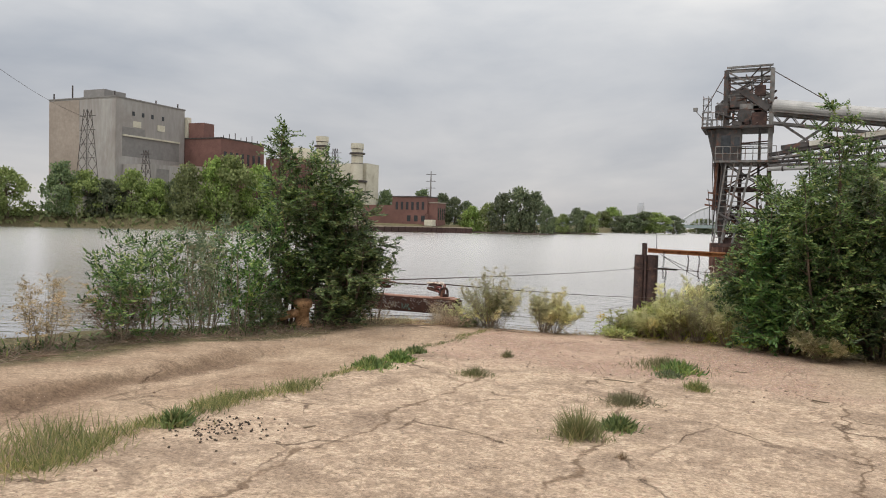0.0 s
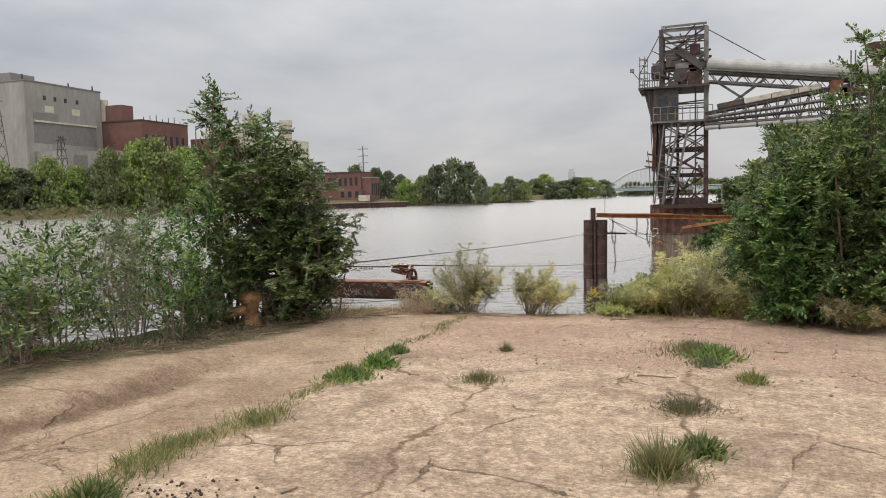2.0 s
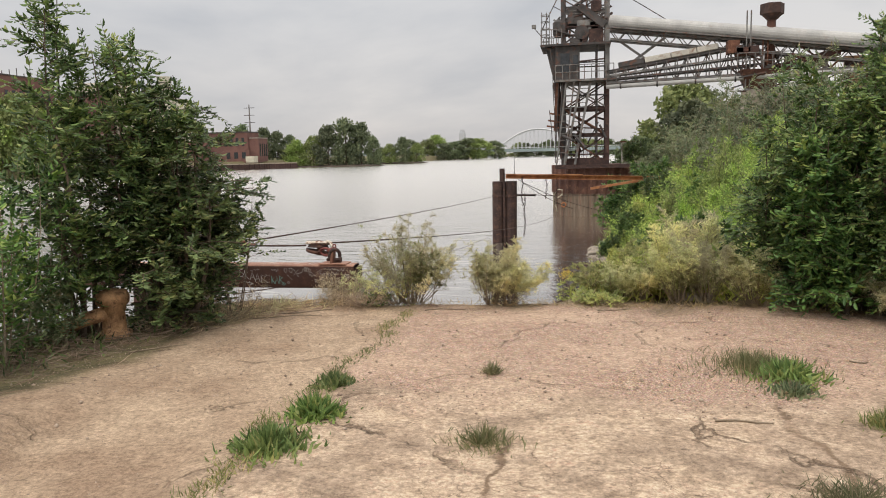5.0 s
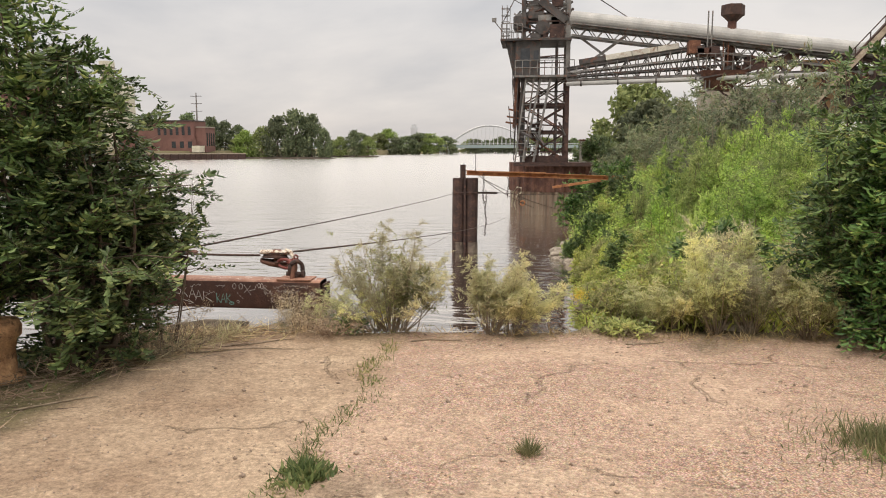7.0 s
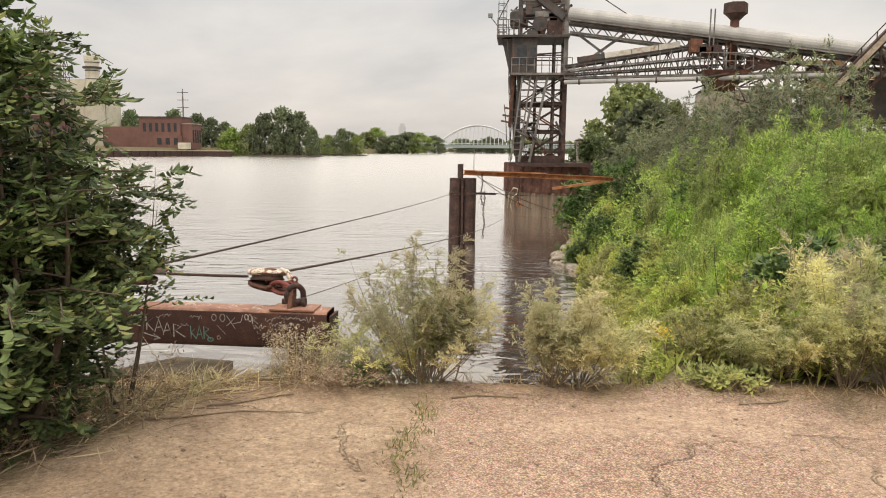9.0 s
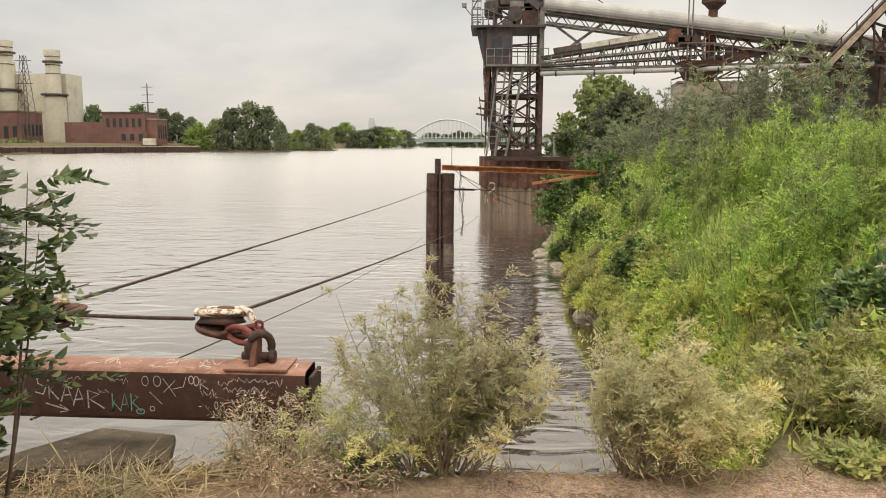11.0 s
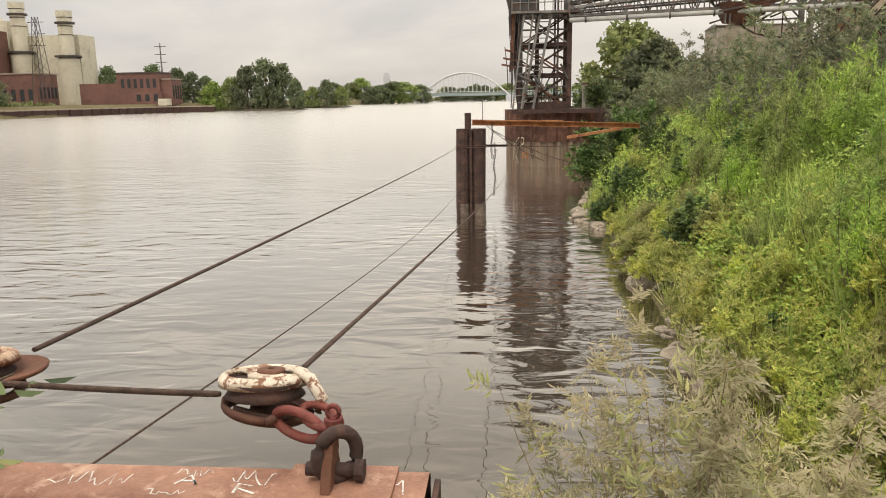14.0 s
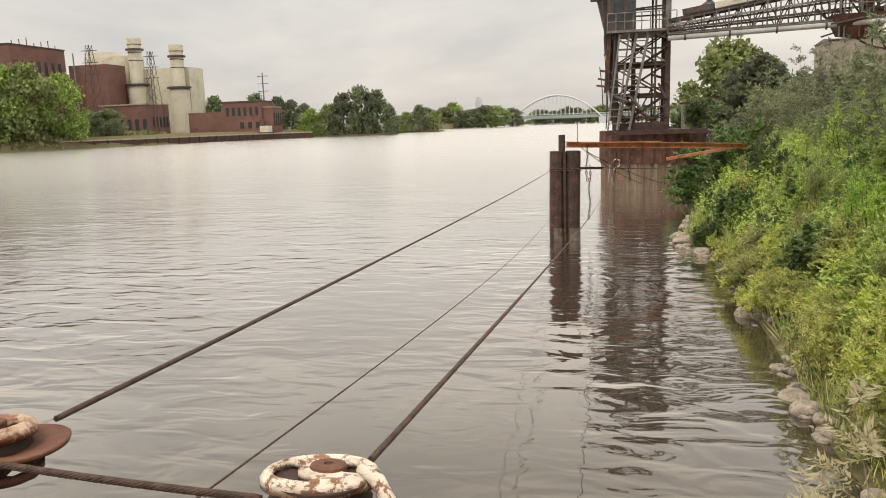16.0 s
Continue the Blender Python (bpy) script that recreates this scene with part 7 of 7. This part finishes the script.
for k, (x, y, h) in enumerate(((-329, 259, 3), (-316, 259, 6.5), (-290, 261, 3), (-288, 300, 2.5), (-288, 285, 2))):
    Shape().tube([(x, y, 58), (x, y, 58 + h)], 0.35, 6).obj("roof_pipe", STEEL_DARK, boiler)
block_house("annex", (-268, 262, 1), "low grey and tan clad annex before the boiler house", (
    ("wall", (-285.7, 262, 0), (-268, 285, 26), CLADDING), ("wall_panel", (-285.6, 285, 0), (-264, 300, 27), CLADDING_TAN), ("door_bay", (-267.98, 266, 3), (-267.9, 274, 24), CLADDING_DARK), ("plinth", (-290, 258, 0), (-266, 262, 14), CREAM_WALL)))
brick = block_house("brick_powerhouse", (-280, 320, 1), "dark red brick powerhouse with stepped roofs", (
    ("wall", (-330, 303.5, 0), (-262, 339, 42.5), BRICK_RED), ("roof_parapet", (-330.3, 303.2, 42.5), (-261.7, 339.3, 43.1), STEEL_DARK), ("roof_house", (-284, 304, 43.1), (-274, 312, 51), BRICK_RED),
    ("stair_tower", (-288, 303.4, 43.1), (-284.2, 306, 54), CREAM_WALL), ("side_wing", (-262, 341, 0), (-241, 356, 35.5), BRICK_RED), ("front_wing", (-236, 326, 0), (-210, 342, 14.5), BRICK_RED), ("front_roof", (-236.4, 325.6, 14.5), (-209.6, 342.4, 15.1), CLADDING_TAN)))
for k in range(6):
    Shape().box((-234 + k * 4, 325.9, 3), (-232 + k * 4, 325.98, 8)).obj("window", OPENING_DARK, piece(brick, "wall"))
for k in range(5):
    Shape().box((-209.98, 328 + k * 2.8, 4), (-209.9, 329.6 + k * 2.8, 9)).obj("window", OPENING_DARK, piece(brick, "wall"))
for k in range(7):
    Shape().box((-261.98, 306 + k * 4.6, 30), (-261.9, 308 + k * 4.6, 36)).obj("window", OPENING_DARK, piece(brick, "wall"))
    Shape().tube([(-262.5, 306 + k * 4.6, 43), (-262.5, 306 + k * 4.6, 44.5 + (k % 3))], 0.2, 5).obj("roof_pipe", STEEL_DARK, brick)
silo = block_house("silo_block", (-238, 365, 1), "cream concrete silo block beside the chimneys", (
    ("wall", (-267, 360, 0), (-243, 376, 41), CREAM_WALL), ("wall", (-243, 362, 0), (-209, 376, 34), CREAM_WALL), ("roof_house", (-266, 361, 41), (-252, 370, 43.5), CREAM_WALL)))
for k, (x, h) in enumerate(((-236, 49), (-212.8, 44.5))):
    ch = thing("chimney", (x, 358, 1), "stout cream concrete chimney with steel galleries", "chimney", "chimneys")
    Shape().lathe((x, 358, 0), [(4.9, 0), (4.9, h * 0.5), (3.3, h * 0.53), (3.2, h - 3), (3.6, h - 2.9), (3.6, h)], 24).obj("shaft", CREAM_WALL, ch, smooth=False)
    for z in (h * 0.52, h - 6):
        Shape().lathe((x, 358, z), [(3.4, 0), (4.4 if z > h * 0.6 else 6.0, 0.1), (4.4 if z > h * 0.6 else 6.0, 0.9), (3.4, 1.0)], 20).obj("gallery", STEEL_DARK, piece(ch, "shaft"))
    for k2 in range(3):
        Shape().lathe((x, 358, h - 3 - 4 * k2), [(3.25, -0.2), (3.5, 0), (3.25, 0.2)], 20).obj("band", STEEL_DARK, piece(ch, "shaft"))
house = block_house("brick_pumphouse", (-175, 345, 1), "low red brick pumphouse at the water's edge", (
    ("wall", (-181, 341, 0), (-161, 354, 14.4), BRICK_RED), ("roof_parapet", (-181.3, 340.7, 14.4), (-160.7, 354.3, 15.0), STEEL_DARK), ("end_block", (-161, 342.5, 0), (-156, 353, 11.5), BRICK_RED), ("end_parapet", (-160.7, 342.2, 11.5), (-155.7, 353.3, 12.0), CLADDING_TAN), ("wing", (-199, 341, 0), (-181, 352, 10.2), BRICK_RED), ("porch", (-172, 336.5, 0), (-160, 341, 6.0), BRICK_RED), ("plinth", (-160, 336, 0), (-156, 341, 3.0), CREAM_WALL)))
for k in range(4):
    Shape().box((-155.98, 343.5 + k * 2.4, 3), (-155.9, 344.8 + k * 2.4, 9)).obj("window", OPENING_DARK, piece(house, "wall"))
for k in range(3):
    Shape().box((-170 + k * 4, 336.4, 2), (-168 + k * 4, 336.48, 5.0)).obj("window", OPENING_DARK, piece(house, "wall"))
for k in range(6):
    Shape().box((-179 + k * 3.0, 340.88, 8), (-177.6 + k * 3.0, 340.96, 12)).obj("window", OPENING_DARK, piece(house, "wall"))
# quay wall along the far bank
quay = thing("river_quay", (-165, 320, RIVER), "dark timbered quay wall along the far bank", "quay")
edge = [(-190, 236), (-176, 262), (-171, 300), (-163, 327), (-154, 341), (-140, 346)]
for (x0, y0), (x1, y1) in zip(edge, edge[1:]):
    Shape().bar((x0 + 2, y0, RIVER + 1.1), (x1 + 2, y1, RIVER + 1.1), 1.2, 2.6).obj("wall", RUST_DARK, quay)
    Shape().bar((x0 + 2, y0, RIVER + 2.7), (x1 + 2, y1, RIVER + 2.7), 1.6, 0.5).obj("coping", CONCRETE, quay)
    for k in range(6):
        u = (k + 0.5) / 6
        Shape().tube([(x0 + (x1 - x0) * u + 2.8, y0 + (y1 - y0) * u - 0.3, RIVER - 0.5), (x0 + (x1 - x0) * u + 2.8, y0 + (y1 - y0) * u - 0.3, RIVER + 2.6)], 0.3, 6).obj("fender_pile", RUST_DARK, quay)


def pylon(x, y, z0, h, arms, label, single=False):
    t = thing("pylon", (x, y, z0), label, "pylon", "power line pylons")
    if single:
        Shape().tube([(x, y, z0), (x, y, z0 + h)], [0.55, 0.25], 8).obj("pole", STEEL_GREY, t)
    else:
        s = Shape()
        w0, w1, n2 = h * 0.09, h * 0.022, 8
        for sx, sy in ((-1, -1), (1, -1), (1, 1), (-1, 1)):
            s.bar((x + sx * w0, y + sy * w0, z0), (x + sx * w1, y + sy * w1, z0 + h), 0.22, 0.22)
        for k in range(n2):
            u0, u1 = k / n2, (k + 1) / n2
            a0, a1 = w0 + (w1 - w0) * u0, w0 + (w1 - w0) * u1
            for sy in (-1, 1):
                s.bar((x - a0, y + sy * a0, z0 + h * u0), (x + a1, y + sy * a1, z0 + h * u1), 0.14, 0.14)
                s.bar((x + a0, y + sy * a0, z0 + h * u0), (x - a1, y + sy * a1, z0 + h * u1), 0.14, 0.14)
        s.obj("lattice", STEEL_DARK, t)
    for k in range(arms):
        z = z0 + h * (0.94 - 0.13 * k)
        Shape().bar((x - h * 0.1, y, z), (x + h * 0.1, y, z), 0.25, 0.25).obj("cross_arm", STEEL_DARK, t)
    return t


pylon(-225, 307.7, 1, 39.5, 3, "steel lattice power pylon before the powerhouse")
pylon(-204.4, 322, 1, 37, 3, "steel lattice power pylon before the chimneys")
pylon(-224.3, 296, 1, 35, 0, "slim grey steel pole before the powerhouse", True)
pylon(-161.5, 346, 1, 27, 3, "tall tubular power mast beside the pumphouse", True)
pylon(-252.3, 213.9, 0.5, 43, 4, "steel lattice power pylon before the boiler house")
pylon(-236.5, 229, 0.5, 28, 3, "steel lattice power pylon before the annex")

# far trees: a few grown, then repeated
far_protos = [far_tree("tree", (0, 0, 0), 20, 20, LEAF_WILLOW if k % 2 else LEAF_FAR, 400 + k, "broad %s tree on the far bank" % ("yellow-green willow" if k % 2 else "dark green"), "trees on the far bank", size=1.1, clumps=70, per=44, low=0.02) for k in range(4)]
used = set()
rt = np.random.RandomState(91)


def plant(kind, x, y, h, w=None):
    z, turn = max(on_ground(x, y), RIVER + 0.2) - 0.2, rt.uniform(0, 360)
    s2 = h / 20
    sc = ((w or h) / 20, (w or h) / 20, s2)
    if kind not in used:
        used.add(kind)
        far_protos[kind].location, far_protos[kind].scale = (x, y, z), sc
    else:
        ob = copy_thing(far_protos[kind], pose(x, y, z, 0, 0, turn))
        ob.scale = sc


for k in range(10):  # front row on the far bank
    x = -238 + k * 5.6
    y = float(np.interp(x, [-300, -250, -205, -185, -172], [156, 178, 214, 238, 266])) + rt.uniform(2, 9)
    plant((0, 1, 0, 1, 1, 2, 3, 3, 1, 3, 1, 1)[k], x, y, (20, 17, 14, 18, 15, 15, 21, 24, 25, 22, 17, 13)[k], (15, 15, 15, 14, 13, 13, 15, 18, 19, 17, 12, 9)[k])
for k in range(16):  # further left and behind
    plant(int(rt.randint(4)), -246 - k * 13 + rt.uniform(-4, 4), 172 - k * 6 + rt.uniform(4, 16), rt.uniform(13, 20), rt.uniform(12, 19))
for k in range(12):
    plant(int(rt.randint(4)), -236 + k * 4.5, 196 + k * 5.5 + rt.uniform(0, 8), rt.uniform(9, 13), rt.uniform(10, 14))
for x, y, h in ((-206, 380, 19), (-196, 384, 15), (-188, 392, 20), (-176, 394, 18), (-170, 398, 16), (-164, 402, 14)):
    plant(0 if h > 16 else 2, x, y, h, h * 0.8)
for x, y, h, w, k in ((-148, 372, 14, 13, 1), (-139, 371, 16, 14, 3), (-131, 371, 21, 17, 0), (-122, 373, 24, 20, 2), (-114, 374, 22, 16, 0), (-107, 372, 15, 9, 2), (-153, 377, 9, 12, 1)):
    plant(k, x, y, h, w)
for x, y, h, w, k in ((-118, 447, 12, 11, 1), (-110, 449, 16, 12, 0), (-102, 451, 12, 12, 1), (-125, 452, 10, 12, 2)):
    plant(k, x, y, h, w)
for k in range(30):
    x, y = -150 + k * 9.5 + rt.uniform(-3, 3), 640 + k * 6 + rt.uniform(-30, 30) + (180 if k > 7 else 0)
    plant(int(rt.randint(4)), x, y, rt.uniform(14, 20), rt.uniform(18, 30))
for k in range(16):
    plant(int(rt.randint(4)), 12 + k * 5, 120 + k * 18 + rt.uniform(-8, 8), rt.uniform(8, 13), rt.uniform(9, 14))
for nm, cx, cy, rx, ry in (("island", -128, 375, 27, 12), ("island", -111, 451, 17, 6)):
    isl = Shape().lathe((0, 0, 0), [(1.0, -1.0), (0.97, 0.2), (0.85, 0.7), (0.2, 1.1)], 36).obj(nm, DIRT_BLACK, smooth=True)
    isl.matrix_world = Matrix.Translation((cx, cy, RIVER)) @ Matrix.Diagonal((rx, ry, 1, 1))
    tagged(isl, "low wooded island with a dark muddy shore", "island", kind="structure")
V, F = blades(500, scatter(501, 2600, ((-330, 130), (-186, 300), lambda X, Y: (signed_reach(FAR_BANK, X, Y) > 1) & (signed_reach(FAR_BANK, X, Y) < 22))), 2.2, 1.4, 0.9, 1, 0.5)
tagged(raw("far_bank_scrub", V, F, LEAF_WILLOW), "low green scrub along the far bank", "scrub", kind="stuff")

# ---- bridge and skyline ----
br = thing("arch_bridge", (-48, 808, RIVER), "white steel arch bridge with a green deck far upstream", "bridge")
bx = lambda u: -96 + 97 * u  # noqa: E731
by = lambda u: 815 - 15 * u  # noqa: E731
n2 = 22
for side in (-6, 6):
    arch = [(bx(u), by(u) + side, 1.5 + 25 * (1 - (2 * u - 1) ** 2)) for u in np.linspace(0, 1, n2 + 1)]
    Shape().tube(arch, 0.75, 8).obj("arch", WHITE_STEEL, br, smooth=True)
    for k in range(2, n2 - 1):
        Shape().tube([arch[k], (arch[k][0], arch[k][1], 6)], 0.2, 5).obj("hanger", WHITE_STEEL, br)
Shape().bar((-330, 850, 4.4), (320, 760, 4.4), 16, 3.2).obj("deck", BRIDGE_GREEN, br, "grey-green deck girder")
Shape().bar((-330, 849, 7.2), (320, 759, 7.2), 0.4, 0.5).obj("rail", WHITE_STEEL, br)
for x in (-220, -160, -97, 1, 60, 120):
    Shape().box((x - 5, 830 - 0.14 * (x + 220) - 8, RIVER - 1), (x + 5, 830 - 0.14 * (x + 220) + 12, 3.0)).obj("pier", HAZE_GREY, br)
block_house("office_tower", (-253, 1591, 0), "pale office tower far off above the trees", (("wall", (-260, 1585, 0), (-247, 1597, 48), HAZE_GREY), ("setback", (-258, 1587, 48), (-249, 1595, 54), HAZE_GREY)))
block_house("office_tower", (10, 1500, 0), "grey tower block far off upstream", (("wall", (2, 1490, 0), (18, 1505, 52), HAZE_GREY), ("plant_room", (5, 1492, 52), (15, 1502, 56), HAZE_GREY)))
wire("power_line", [(-140, 70, 46), (-252, 214, 40)], 0.06, "overhead power line crossing the river", sag=4, twist=False)
block_house("low_white_building", (-238, 196, 0.5), "low white flat-roofed building on the far bank", (("wall", (-247, 193, 0), (-232, 201, 7.5), CREAM_WALL), ("roof", (-247.4, 192.6, 7.5), (-231.6, 201.4, 8.0), CLADDING)))
